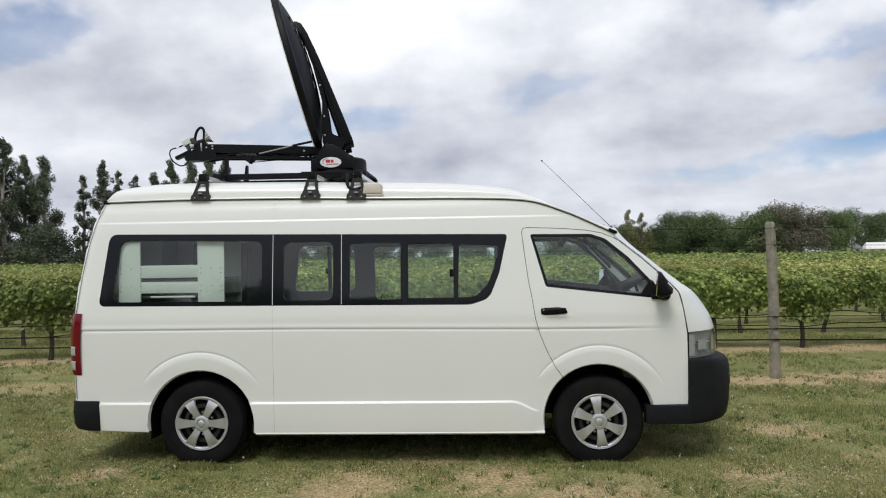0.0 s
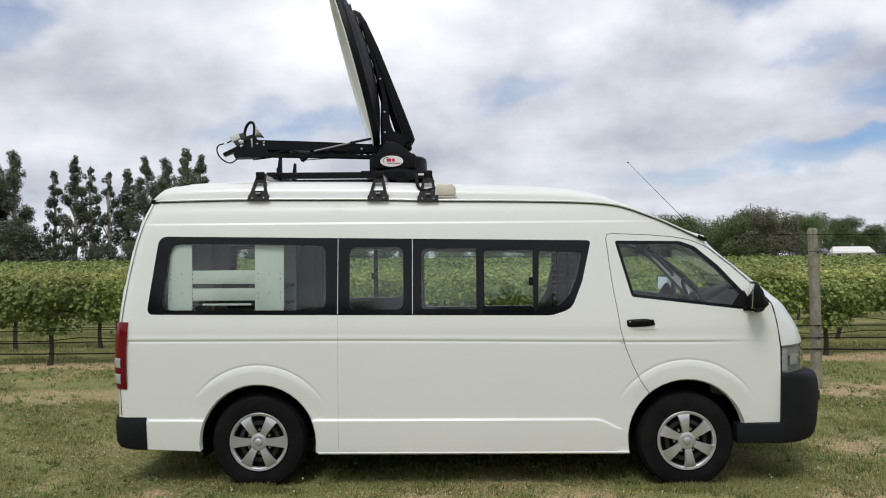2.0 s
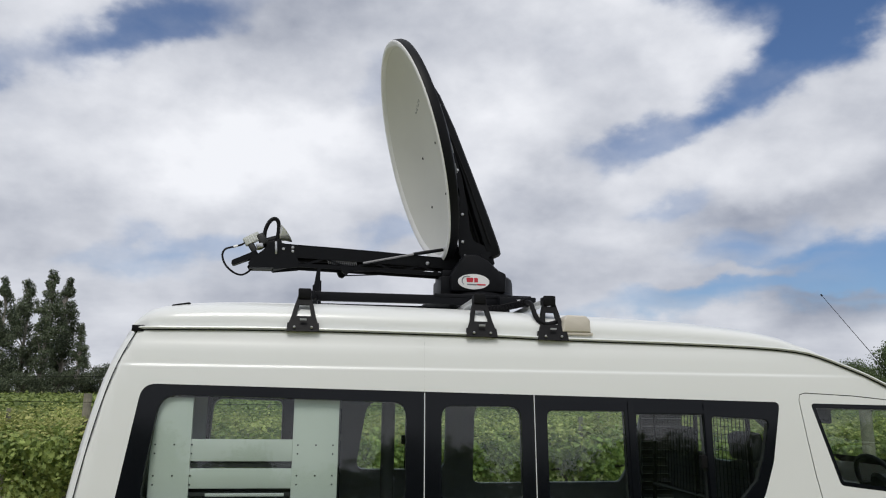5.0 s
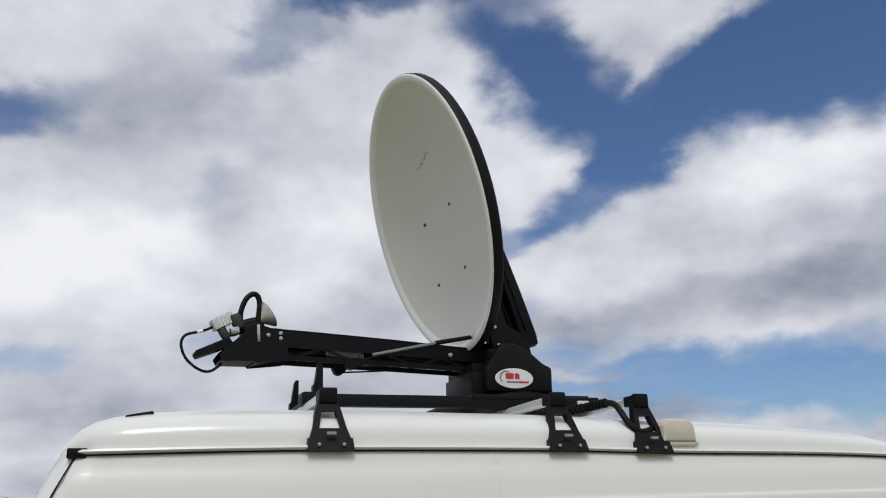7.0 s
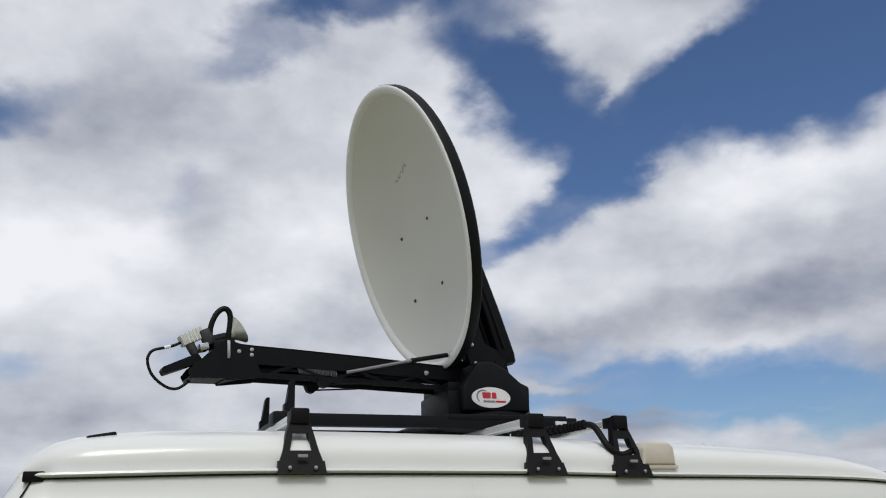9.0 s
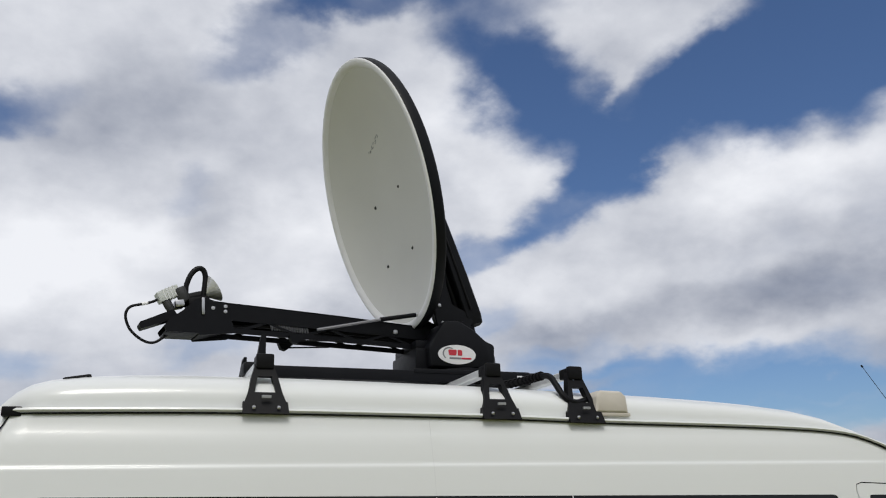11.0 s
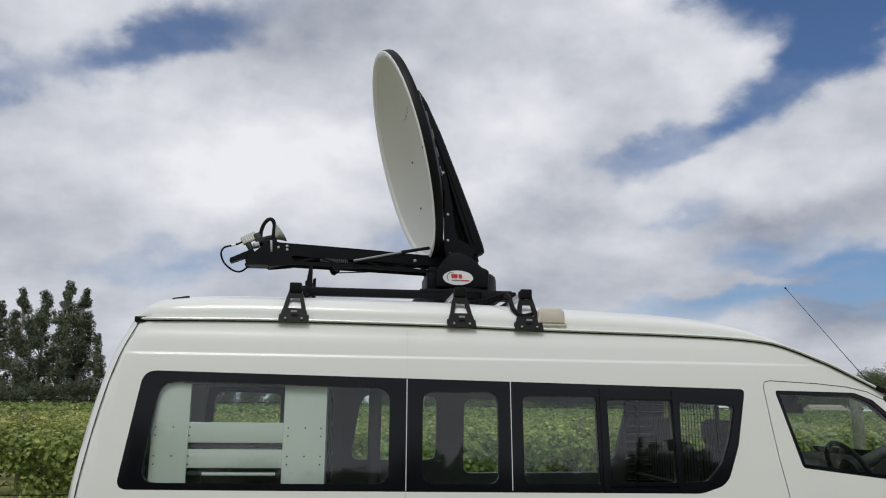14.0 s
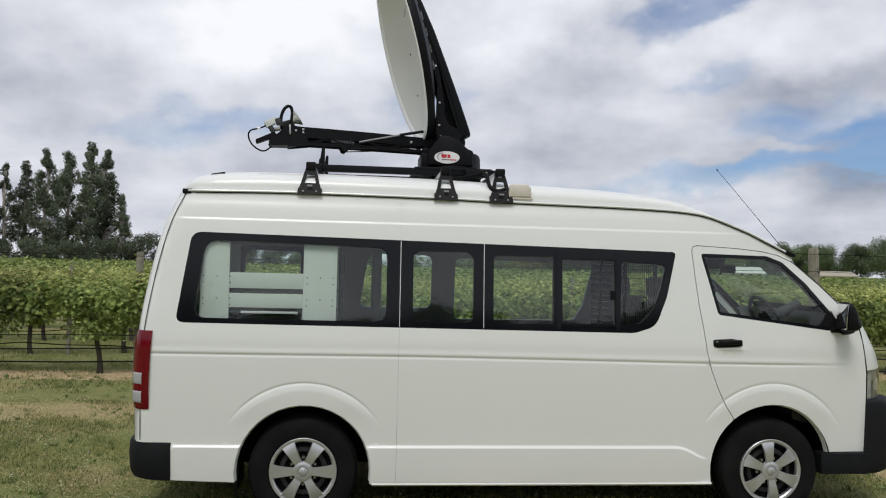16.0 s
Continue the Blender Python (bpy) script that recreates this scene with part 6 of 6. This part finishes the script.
def vine(variant, n_leaf=4500, lobed=True):
    rg = np.random.default_rng(50 + variant)
    v = thing("grape_vine", (0, ROW_Y, 0), label="leafy green grape vine on a gnarled trunk", category="grape vine", group="vine row")
    tk = Shape()
    lean = rg.normal(0, .05, 2)
    pts = [(lean[0] * z + .03 * math.sin(z * 5 + variant), lean[1] * z + .02 * math.cos(z * 6), z) for z in (-.05, .10, .25, .42, .58, .76)]
    tk.tube(pts, [.052, .042, .036, .034, .036, .03], 8)
    tk.make("trunk", VINEBARK, v)
    for s in (-1, 1):
        Shape().tube([pts[-1], (pts[-1][0] + s * .25, pts[-1][1], .84), (s * .50, 0, .86), (s * .78, 0, .85)], [.028, .022, .018, .012], 6).make("cane", VINEBARK, v)
    p, nrm = canopy_points(n_leaf, VINE_GAP * 1.10, rg, variant != 2)
    # leaves near the top get the paler colour: young shoots plus painted sunlight
    young = p[:, 2] + rg.normal(0, .10, len(p)) > 1.27
    for name, mat, pick in (("leaves", VINELEAF, ~young), ("young_growth", SUNLITYOUNGLEAF, young)):
        n = int(pick.sum())
        lv, lf = leaf_mesh(p[pick], nrm[pick], rg.uniform(.030, .066, n) * (1.0 if mat is VINELEAF else .86), rg.uniform(0, 6.28, n), rg, lobed)
        ob = new(name, fast_mesh(name, lv, lf, mat))
        ob.parent = v
    tagged(ob, label="yellow-green young shoots, coloured paler for the sun on top")
    return v


kinds = [vine(k) for k in range(4)]
plainer = [vine(k, 4200, False) for k in range(4, 7)]
for k, kv in enumerate(kinds):
    x, y = -6.50 + VINE_GAP * k, ROW_Y + SKEW * (-6.50 + VINE_GAP * k)
    kv.location, kv.rotation_euler = (x, y, float(ground_z(x, y))), (0, 0, radians(TURN))
vr = random.Random(9)
spare = list(plainer)
for row, (x0, x1) in enumerate(((-13, 17), (-16, 20), (-19, 24))):
    y = ROW_Y + ROW_GAP * row
    k0 = math.ceil((x0 + 7.93) / VINE_GAP)
    for k in range(k0, int((x1 + 7.93) / VINE_GAP)):
        if row == 0 and 0 <= k < 4:
            continue
        x = -6.50 + VINE_GAP * k + (0, -.25, .6)[row] + vr.uniform(-.08, .08)
        ya = y + SKEW * x
        m = pose(x, ya + vr.uniform(-.04, .04), float(ground_z(x, ya)), 0, 0, TURN + vr.choice((0, 180)) + vr.uniform(-6, 6)) @ Matrix.Diagonal((1, 1, vr.uniform(.95, 1.05), 1))
        if row == 1 and spare:
            kv = spare.pop()
            kv.location, kv.rotation_euler = m.translation, (0, 0, 0)
        else:
            copy_thing(kinds[vr.randrange(4)] if row == 0 else plainer[vr.randrange(3)], m)
rg = np.random.default_rng(77)
allv, allf, base = [], [], 0
row = 3
while row < 34:
    y = ROW_Y + ROW_GAP * row
    x0, x1 = -.78 * (y + 7) - 3, 1.08 * (y + 7) + 3
    dens = 520 if row < 6 else (260 if row < 11 else 130)
    n = int((x1 - x0) * dens)
    p, nrm = canopy_points(n, x1 - x0, rg, False)
    keep = (p[:, 2] > 1.0) | (row < 6)
    p, nrm = p[keep], nrm[keep]
    p[:, 0] += (x0 + x1) / 2
    p[:, 1] += y + SKEW * p[:, 0]
    p[:, 2] += rg.normal(0, .03, len(p))
    v_, f_ = leaf_mesh(p, nrm, rg.uniform(.08, .15, len(p)) * (1 if row < 6 else 1.4 if row < 14 else 1.9), rg.uniform(0, 6.28, len(p)), rg, False)
    allv.append(v_)
    allf.append(f_ + base)
    base += len(v_)
    row += 1
far_rows = new("vine_rows", fast_mesh("vine_rows", np.concatenate(allv), np.concatenate(allf), VINELEAF))
tagged(far_rows, label="many further rows of green trained grape vines", category="vineyard", kind="stuff")
ft = Shape()
for row in (3, 4, 5):
    y = ROW_Y + ROW_GAP * row
    for k in range(-15, 20):
        x = k * VINE_GAP + .3 * row
        ft.tube([(x, y + SKEW * x, -.05), (x + .03, y + SKEW * x + .02, .4), (x, y + SKEW * x, .8)], [.045, .035, .03], 5)
tagged(ft.make("vine_trunks", VINEBARK), label="dark vine trunks of the further rows", category="vine trunks", kind="stuff")
for row in (0, 1):
    y = ROW_Y + ROW_GAP * row
    for z, r, mat in ((.40, .008, PIPE), (.86, .003, WIRE), (1.15, .003, WIRE)):
        w = Shape().tube([(x, y + SKEW * x + .04, z + .03 * math.sin(x * 1.9) + .015 * math.sin(x * 5)) for x in np.arange(-18, 25, .6)], r, 5)
        tagged(w.make("drip_line" if mat is PIPE else "trellis_wire", mat), label="sagging black irrigation line under the vines" if mat is PIPE else "thin trellis wire through the vine leaves", category="wire", group="vine wires")


def trellis_post(x, y):
    p = thing("trellis_post", (x, y, 0), label="slim grey timber trellis post among vine leaves", category="post", group="trellis posts")
    Shape().tube([(0, 0, -.1), (0, 0, .8), (.01, 0, 1.52)], [.040, .038, .036], 10).make("post", POSTWOOD, p)
    return p


t0 = trellis_post(-9.60, ROW_Y + .06 - SKEW * 9.6)
copy_thing(t0, pose(-4.40, ROW_Y - .32, 0, 0, 0, 75) @ Matrix.Diagonal((1.35, 1.35, 1.16, 1)))
for row in range(6):
    for k in range(-4, 7):
        x = -7.30 + 9.4 * k + row * 1.1
        if (row, k) == (0, 0) or abs(x) > 34:
            continue
        copy_thing(t0, pose(x, ROW_Y + .06 + ROW_GAP * row + SKEW * x, 0, 0, 0, 30 * k))

# ---------------------------------------------------------------- trees


def blob_leaves(blobs, per_m2, size, rg, flat=.75):
    """Leaf sprays on the skins of many clumps; each clump ragged."""
    ps, ns = [], []
    for (cx, cy, cz, rx, rz) in blobs:
        n = int(per_m2 * 4 * math.pi * rx * rz) + 6
        d = unit(rg.normal(0, 1, (n, 3)))
        r = rg.uniform(.55, 1.08, n)[:, None]
        p = np.array([cx, cy, cz]) + d * r * np.array([rx, rx, rz])
        p += rg.normal(0, .10 * rx, p.shape)
        ps.append(p)
        ns.append(unit(d + rg.normal(0, .6, d.shape) + np.array([0, 0, .35])))
    p, nrm = np.concatenate(ps), np.concatenate(ns)
    return leaf_mesh(p, nrm, rg.uniform(.6, 1.4, len(p)) * size, rg.uniform(0, 6.28, len(p)), rg, False)


def gum_tree(seed, h, spread, bare, label):
    rg = np.random.default_rng(seed)
    t = thing("gum_tree", (0, 0, 0), label=label, category="tree", group="gum tree belt")
    pts = [(.25 * math.sin(k * .9 + seed) * k / 6, .2 * math.cos(k * 1.1) * k / 6, h * .93 * k / 6) for k in range(7)]
    tk = Shape().tube(pts, [.34, .29, .25, .2, .15, .10, .05], 7)
    tk.make("trunk", GUMBARK, t)
    blobs = []
    lm = Shape()
    n = 44
    for k in range(n):
        f = bare + (1 - bare) * (k + rg.random()) / n
        z0 = h * f * .93
        a = rg.uniform(0, 6.28)
        taper = (1 - ((f - .38) / .62) ** 1.7 * .88) if f > .38 else .85 + .3 * f
        r = spread * max(.22, taper) * rg.uniform(.35, 1.0)
        c = (r * math.cos(a), r * math.sin(a), z0 + rg.uniform(.2, 1.1))
        i = min(5, int(f * 6))
        lm.tube([pts[i], ((pts[i][0] + c[0]) / 2, (pts[i][1] + c[1]) / 2, (pts[i][2] + c[2]) / 2 + .2), c], [.09, .06, .03], 5)
        s = spread * rg.uniform(.24, .48) * (1.0 if f < .85 else .62)
        blobs.append((*c, s, s * rg.uniform(.75, 1.25)))
    for k in range(3):
        blobs.append((rg.normal(0, .25), rg.normal(0, .25), h * (.90 + .035 * k), spread * .26 * (1 - .2 * k), spread * .32))
    lm.make("branchwork", GUMBARK, t)
    v, f = blob_leaves(blobs, 60, .165, rg)
    ob = new("crown", fast_mesh("crown", v, f, EUCLEAF))
    ob.parent = t
    return t


def broad_tree(name, seed, h, spread, mat, label, group, per=30, size=.175, cone=False):
    rg = np.random.default_rng(seed)
    t = thing(name, (0, 0, 0), label=label, category="tree", group=group)
    Shape().tube([(0, 0, -.1), (.1, 0, h * .3), (0, .1, h * .7)], [.3, .22, .08], 7).make("trunk", TREEBARK, t)
    lm, blobs = Shape(), []
    for k in range(30):
        f = (k + .5) / 30
        a = rg.uniform(0, 6.28)
        if cone:
            z0, r = h * (.15 + .82 * f), spread * (1.02 - f) * rg.uniform(.5, 1.0)
            s = spread * (.36 - .24 * f)
        else:
            z0 = h * (.22 + .66 * f)
            r = spread * math.sqrt(max(.05, 1 - ((f - .38) / .66) ** 2)) * rg.uniform(.35, .9)
            s = spread * rg.uniform(.22, .38)
        c = (r * math.cos(a), r * math.sin(a), z0)
        if k % 3 == 0:
            lm.tube([(0, 0, z0 * .55), c], [.08, .03], 5)
        blobs.append((*c, s, s * rg.uniform(.7, 1.05)))
    lm.make("branchwork", TREEBARK, t)
    v, f = blob_leaves(blobs, per, size, rg)
    ob = new("crown", fast_mesh("crown", v, f, mat))
    ob.parent = t
    return t


def place(src, az, dist, scale=1.0, used=[]):
    """Stands a tree at a bearing and distance from the field's edge; the first use moves the tree itself."""
    m = pose(dist * math.sin(radians(az)), -6.0 + dist * math.cos(radians(az)), -.05, 0, 0, az * 37 % 360) @ Matrix.Scale(scale, 4)
    if src.name not in used:
        used.append(src.name)
        src.location, src.rotation_euler, src.scale = m.translation, m.to_euler(), (scale,) * 3
        return src
    keep = src.scale.copy()
    src.scale = (1, 1, 1)
    made = copy_thing(src, m)
    src.scale = keep
    return made


gums = [gum_tree(11, 15.5, 2.25, .08, "tall ragged dark green gum tree behind the vines"), gum_tree(23, 14.0, 1.25, .18, "slim tall gum tree with gaps in its crown"),
        gum_tree(37, 14.5, 2.0, .10, "tall uneven gum tree with drooping clumps"), gum_tree(41, 15.0, 1.65, .24, "tall gum tree with a bare lower trunk")]
for az, kind, hgt in ((-36.5, 0, 1.0), (-34.6, 2, 1.0), (-33.2, 0, 1.02), (-31.7, 0, 1.0), (-30.5, 2, .97), (-29.4, 0, .90), (-27.1, 1, .88), (-25.9, 3, .90), (-24.9, 1, .93), (-23.8, 1, .86), (-22.6, 3, .86), (-21.5, 2, .93), (-20.2, 0, .92), (-19.0, 3, 1.0), (-18.0, 2, 1.0), (-17.0, 3, .62)):
    place(gums[kind], az, 87 + 3 * math.sin(az * 3), hgt * .87)
bushes = [broad_tree("bushy_tree", 61, 6.0, 3.2, EUCLEAF, "low dark bushy tree under the gum trees", "dark bushes"), broad_tree("broadleaf_tree", 67, 8.4, 4.6, BROADLEAF, "rounded dark green broadleaf tree beyond the vineyard", "far trees"),
          broad_tree("broadleaf_tree", 71, 7.6, 5.2, BROADLEAF, "wide green broadleaf tree beyond the vineyard", "far trees"), broad_tree("conifer_tree", 83, 9.5, 2.8, PINELEAF, "yellowish green conifer beyond the vineyard", "far conifers", 40, .16, True),
          broad_tree("yellow_tree", 91, 4.5, 2.6, YELLOWLEAF, "small round bright yellow tree near the houses", "far trees", 24, .2),
          broad_tree("broadleaf_tree", 97, 8.6, 4.4, RUSTLEAF, "large brownish green tree beyond the vineyard", "far trees")]
for az, d, k, s in ((-34, 80, 0, .80), (-31.0, 82, 0, .62), (-29.3, 76, 0, .84), (-26.6, 80, 0, .55), (-24.3, 80, 0, .56), (-22.2, 82, 0, .60), (-20.0, 82, 0, .58), (-18.3, 82, 0, .62), (-15.6, 84, 0, .74), (-13.6, 88, 0, .70), (-11.5, 90, 0, .72), (-9.0, 95, 0, .72), (-6.5, 95, 0, .70),
                    (-4, 100, 2, .66), (-.5, 104, 1, .64), (2.5, 100, 2, .64), (5.5, 104, 1, .62), (8.3, 104, 2, .68), (10.2, 104, 1, .66), (10.7, 92, 3, .72), (11.6, 92, 3, .68), (12.6, 100, 2, .62), (13.7, 100, 1, .80), (15.2, 98, 2, .82), (16.4, 100, 1, .78), (17.6, 104, 2, .76), (19.3, 96, 1, .76), (20.6, 96, 5, .84), (21.8, 98, 5, .80), (23.4, 190, 1, 1.26), (24.7, 300, 2, 2.0), (26.4, 310, 1, 1.75), (28.2, 310, 2, 1.7), (29.8, 300, 1, 1.5), (31.2, 300, 2, 1.6), (33.0, 290, 1, 1.5), (34.8, 280, 2, 1.8), (37.0, 78, 1, .86), (38.4, 120, 2, .80), (39.8, 66, 4, 1.02), (42.0, 90, 1, .62), (45, 88, 2, .66), (48, 86, 1, .62), (51, 90, 2, .66)):
    place(bushes[k], az, d, s)

# ---------------------------------------------------------------- far houses


def house(az, dist, w, d, eave, ridge, roof_mat, label):
    x, y = dist * math.sin(radians(az)), -6 + dist * math.cos(radians(az))
    h = thing("house", (x, y, 0), label=label, category="house", group="far houses")
    h.rotation_euler = (0, 0, radians(-az * .6))
    Shape().box((-w / 2, -d / 2, -.1), (w / 2, d / 2, eave), .02).make("wall", HOUSEWALL, h)
    o = .45
    rf_ = Shape()
    rf_.loft([[(sx * (w / 2 + o), -d / 2 - o, eave - .08), (sx * (w / 2 + o) * .86, 0, ridge), (sx * (w / 2 + o), d / 2 + o, eave - .08), (sx * (w / 2 + o), d / 2 + o, eave - .22), (sx * (w / 2 + o), -d / 2 - o, eave - .22)] for sx in (-1, 1)])
    rf_.make("roof", roof_mat, h)
    for k in range(4):
        xx = -w / 2 + w * (k + .5) / 4
        wd = Shape().box((xx - .6, -d / 2 - .03, eave - 1.5), (xx + .6, -d / 2 + .02, eave - .35), .02).make("window", HOUSEWALL, h)
        Shape().box((xx - .52, -d / 2 - .05, eave - 1.42), (xx + .52, -d / 2 - .028, eave - .43), .005).make("pane", DARKPANE, wd)
    return h


house(26.2, 280, 11.0, 9, 2.2, 4.1, ROOFWHITE, "low far house with a white metal roof")
house(23.9, 265, 8.0, 8, 2.4, 3.6, ROOFGREY, "low far house with a dark grey roof")
house(31.7, 230, 8.0, 8, 1.9, 3.0, ROOFTAN, "low far house with a tan roof")

# ---------------------------------------------------------------- grass
gg = np.random.default_rng(5)


def grass(n, x0, x1, y0, y1, hlo, hhi, wid):
    x, y = gg.uniform(x0, x1, n), gg.uniform(y0, y1, n)
    clump = np.sin(x * 2.3 + 1.7 * np.sin(y * 1.9)) * np.cos(y * 2.9 + 1.3 * np.sin(x * 1.4)) + .6 * np.sin(x * 7.1 + y * 5.3)
    strip = np.exp(-((y - .025 * x - 3.1) / .42) ** 2) + np.exp(-((y - .06 * x - 5.9) / .42) ** 2) + 1.1 * np.max([np.exp(-((x - px) ** 2 + (y - py) ** 2) / (pr * .72) ** 2) for px, py, pr in WORN], axis=0)
    rim = np.minimum(np.minimum(x - x0, x1 - x), np.minimum(y - y0, np.where(y1 > 4, y1 - y, 9)))
    strip = strip + 1.2 * np.exp(-np.maximum(rim, 0) / .5)
    keep = clump + gg.normal(0, .75, n) - 1.9 * strip > -.55
    x, y = x[keep], y[keep]
    m = len(x)
    z = ground_z(x, y)
    a = gg.uniform(0, 6.28, m)
    h = gg.uniform(hlo, hhi, m) * (1 + .35 * clump[keep])
    h = np.maximum(h, .012)
    lean = gg.normal(0, .55, (m, 2)) * h[:, None]
    dx, dy = np.cos(a) * wid, np.sin(a) * wid
    v = np.empty((m, 3, 3))
    v[:, 0] = np.stack([x - dx, y - dy, z - .004], 1)
    v[:, 1] = np.stack([x + dx, y + dy, z - .004], 1)
    v[:, 2] = np.stack([x + lean[:, 0], y + lean[:, 1], z + h], 1)
    return v.reshape(-1, 3)


gv1 = grass(560000, -8.0, 8.5, -3.4, 3.6, .008, .034, .0032)
gv2 = grass(190000, -11.0, 12.0, 3.6, 12.5, .012, .040, .0055)
# longer grass pressed up round the tyres
n = 9000
side_of, axle_of = gg.choice([-1.0, 1.0], n), gg.choice([AXLE_R, AXLE_F], n)
wx, wy = axle_of + gg.normal(0, .17, n), side_of * (.94 + np.abs(gg.normal(0, .055, n)))
wh, wa = gg.uniform(.02, .062, n) * np.exp(-((wx - axle_of) / .32) ** 2), gg.uniform(0, 6.28, n)
gv3 = np.empty((n, 3, 3))
gv3[:, 0] = np.stack([wx - .0035 * np.cos(wa), wy - .0035 * np.sin(wa), np.full(n, -.004)], 1)
gv3[:, 1] = np.stack([wx + .0035 * np.cos(wa), wy + .0035 * np.sin(wa), np.full(n, -.004)], 1)
gv3[:, 2] = np.stack([wx + .4 * wh * gg.normal(0, 1, n), wy + .25 * wh * gg.normal(0, 1, n), wh], 1)
blades = np.concatenate([gv1, gv2, gv3.reshape(-1, 3)])
go = new("grass_blades", fast_mesh("grass_blades", blades, np.arange(len(blades)).reshape(-1, 3), GRASSBLADE))
tagged(go, label="short uneven green and straw-coloured grass blades", category="grass", kind="stuff")
# taller tufts, each a small fan of blades
n = 2400
tx, ty = gg.uniform(-7.5, 8.0, n), gg.uniform(-3.2, 5.5, n)
lush = np.sin(tx * 1.1 + .7) * np.cos(ty * 1.5 + tx * .5) + gg.normal(0, .6, n) > -.2
tx, ty = np.repeat(tx[lush], 22), np.repeat(ty[lush], 22)
m = len(tx)
ta, tr = gg.uniform(0, 6.28, m), np.abs(gg.normal(0, .030, m))
tx, ty = tx + tr * np.cos(ta), ty + tr * np.sin(ta)
th, tz, tb = gg.uniform(.025, .065, m), ground_z(tx, ty), gg.uniform(0, 6.28, m)
tv = np.empty((m, 3, 3))
tv[:, 0] = np.stack([tx - .0034 * np.cos(tb), ty - .0034 * np.sin(tb), tz - .004], 1)
tv[:, 1] = np.stack([tx + .0034 * np.cos(tb), ty + .0034 * np.sin(tb), tz - .004], 1)
tv[:, 2] = np.stack([tx + .8 * th * np.cos(ta) * gg.uniform(.1, 1.2, m), ty + .8 * th * np.sin(ta) * gg.uniform(.1, 1.2, m), tz + th], 1)
tagged(new("grass_tufts", fast_mesh("grass_tufts", tv.reshape(-1, 3), np.arange(3 * m).reshape(-1, 3), WEED)), label="small darker green tufts standing out of the grass", category="grass", kind="stuff")
# dry litter lying in the grass, in drifts
n = 120000
sx, sy = gg.uniform(-7.5, 8.0, n), gg.uniform(-3.0, 3.9, n)
drift = np.sin(sx * 1.6 + 1.2 * np.sin(sy * 2.2)) * np.cos(sy * 2.1 - 1.1 * np.sin(sx * .9)) + gg.normal(0, .55, n)
drift += 1.2 * np.max([np.exp(-((sx - px) ** 2 + (sy - py) ** 2) / (pr * 1.1) ** 2) for px, py, pr in WORN], axis=0) + .8 * np.exp(-((sy - 3.1) / .6) ** 2)
sx, sy = sx[drift > .35], sy[drift > .35]
m, sa = len(sx), gg.uniform(0, 6.28, len(sx))
sl, sz = gg.uniform(.015, .055, m), ground_z(sx, sy) + gg.uniform(.004, .022, m)
sv = np.empty((m, 3, 3))
sv[:, 0] = np.stack([sx - .0036 * np.sin(sa), sy + .0036 * np.cos(sa), sz], 1)
sv[:, 1] = np.stack([sx + .0036 * np.sin(sa), sy - .0036 * np.cos(sa), sz], 1)
sv[:, 2] = np.stack([sx + sl * np.cos(sa), sy + sl * np.sin(sa), sz + gg.normal(0, .006, m)], 1)
tagged(new("dry_straw", fast_mesh("dry_straw", sv.reshape(-1, 3), np.arange(3 * m).reshape(-1, 3), STRAW)), label="pale dry straw litter lying in the grass", category="straw", kind="stuff")
# flat weeds and clover
n = 2600
wx, wy = gg.uniform(-7.5, 8.0, n), gg.uniform(-3.0, 6.0, n)
near = np.sin(wx * 1.3 + 2) * np.cos(wy * 1.7 + wx * .4) + gg.normal(0, .5, n) > .15
wp = np.stack([wx, wy, ground_z(wx, wy) + .018], 1)[near]
wp = np.repeat(wp, 6, 0) + gg.normal(0, .022, (6 * len(wp), 3)) * np.array([1, 1, .25])
wn = unit(gg.normal(0, .45, wp.shape) + np.array([0, 0, 1.0]))
wv, wf = leaf_mesh(wp, wn, gg.uniform(.018, .042, len(wp)), gg.uniform(0, 6.28, len(wp)), gg, False)
tagged(new("ground_weeds", fast_mesh("ground_weeds", wv, wf, WEED)), label="small flat green weeds and clover leaves", category="weeds", kind="stuff")
n = 1300
cx, cy = -9 + 19 * gg.random(n) ** 1.25, gg.uniform(-2.8, 9, n)
cp = np.stack([cx, cy, ground_z(cx, cy) + gg.uniform(.03, .06, n)], 1)
cv, cf = leaf_mesh(np.repeat(cp, 3, 0) + gg.normal(0, .004, (3 * n, 3)), unit(gg.normal(0, 1, (3 * n, 3))), np.full(3 * n, .013), gg.uniform(0, 6, 3 * n), gg, False)
tagged(new("clover_flowers", fast_mesh("clover_flowers", cv, cf, CLOVER)), label="tiny white clover flowers scattered in the grass", category="flowers", kind="stuff")

hedge = [broad_tree("broadleaf_tree", 103 + k, 8.0, 4.8, BROADLEAF, "dark green broadleaf tree along the field edge", "field edge trees", 7, .40) for k in range(2)]
# trees behind the camera, which the van's windows and paint mirror
for k, az in enumerate(range(92, 272, 6)):
    place(hedge[k % 2], az + 2 * math.sin(k * 2.1), 52 + 5 * math.sin(k * 1.7), 1.12 + .12 * math.sin(k * 2.9))
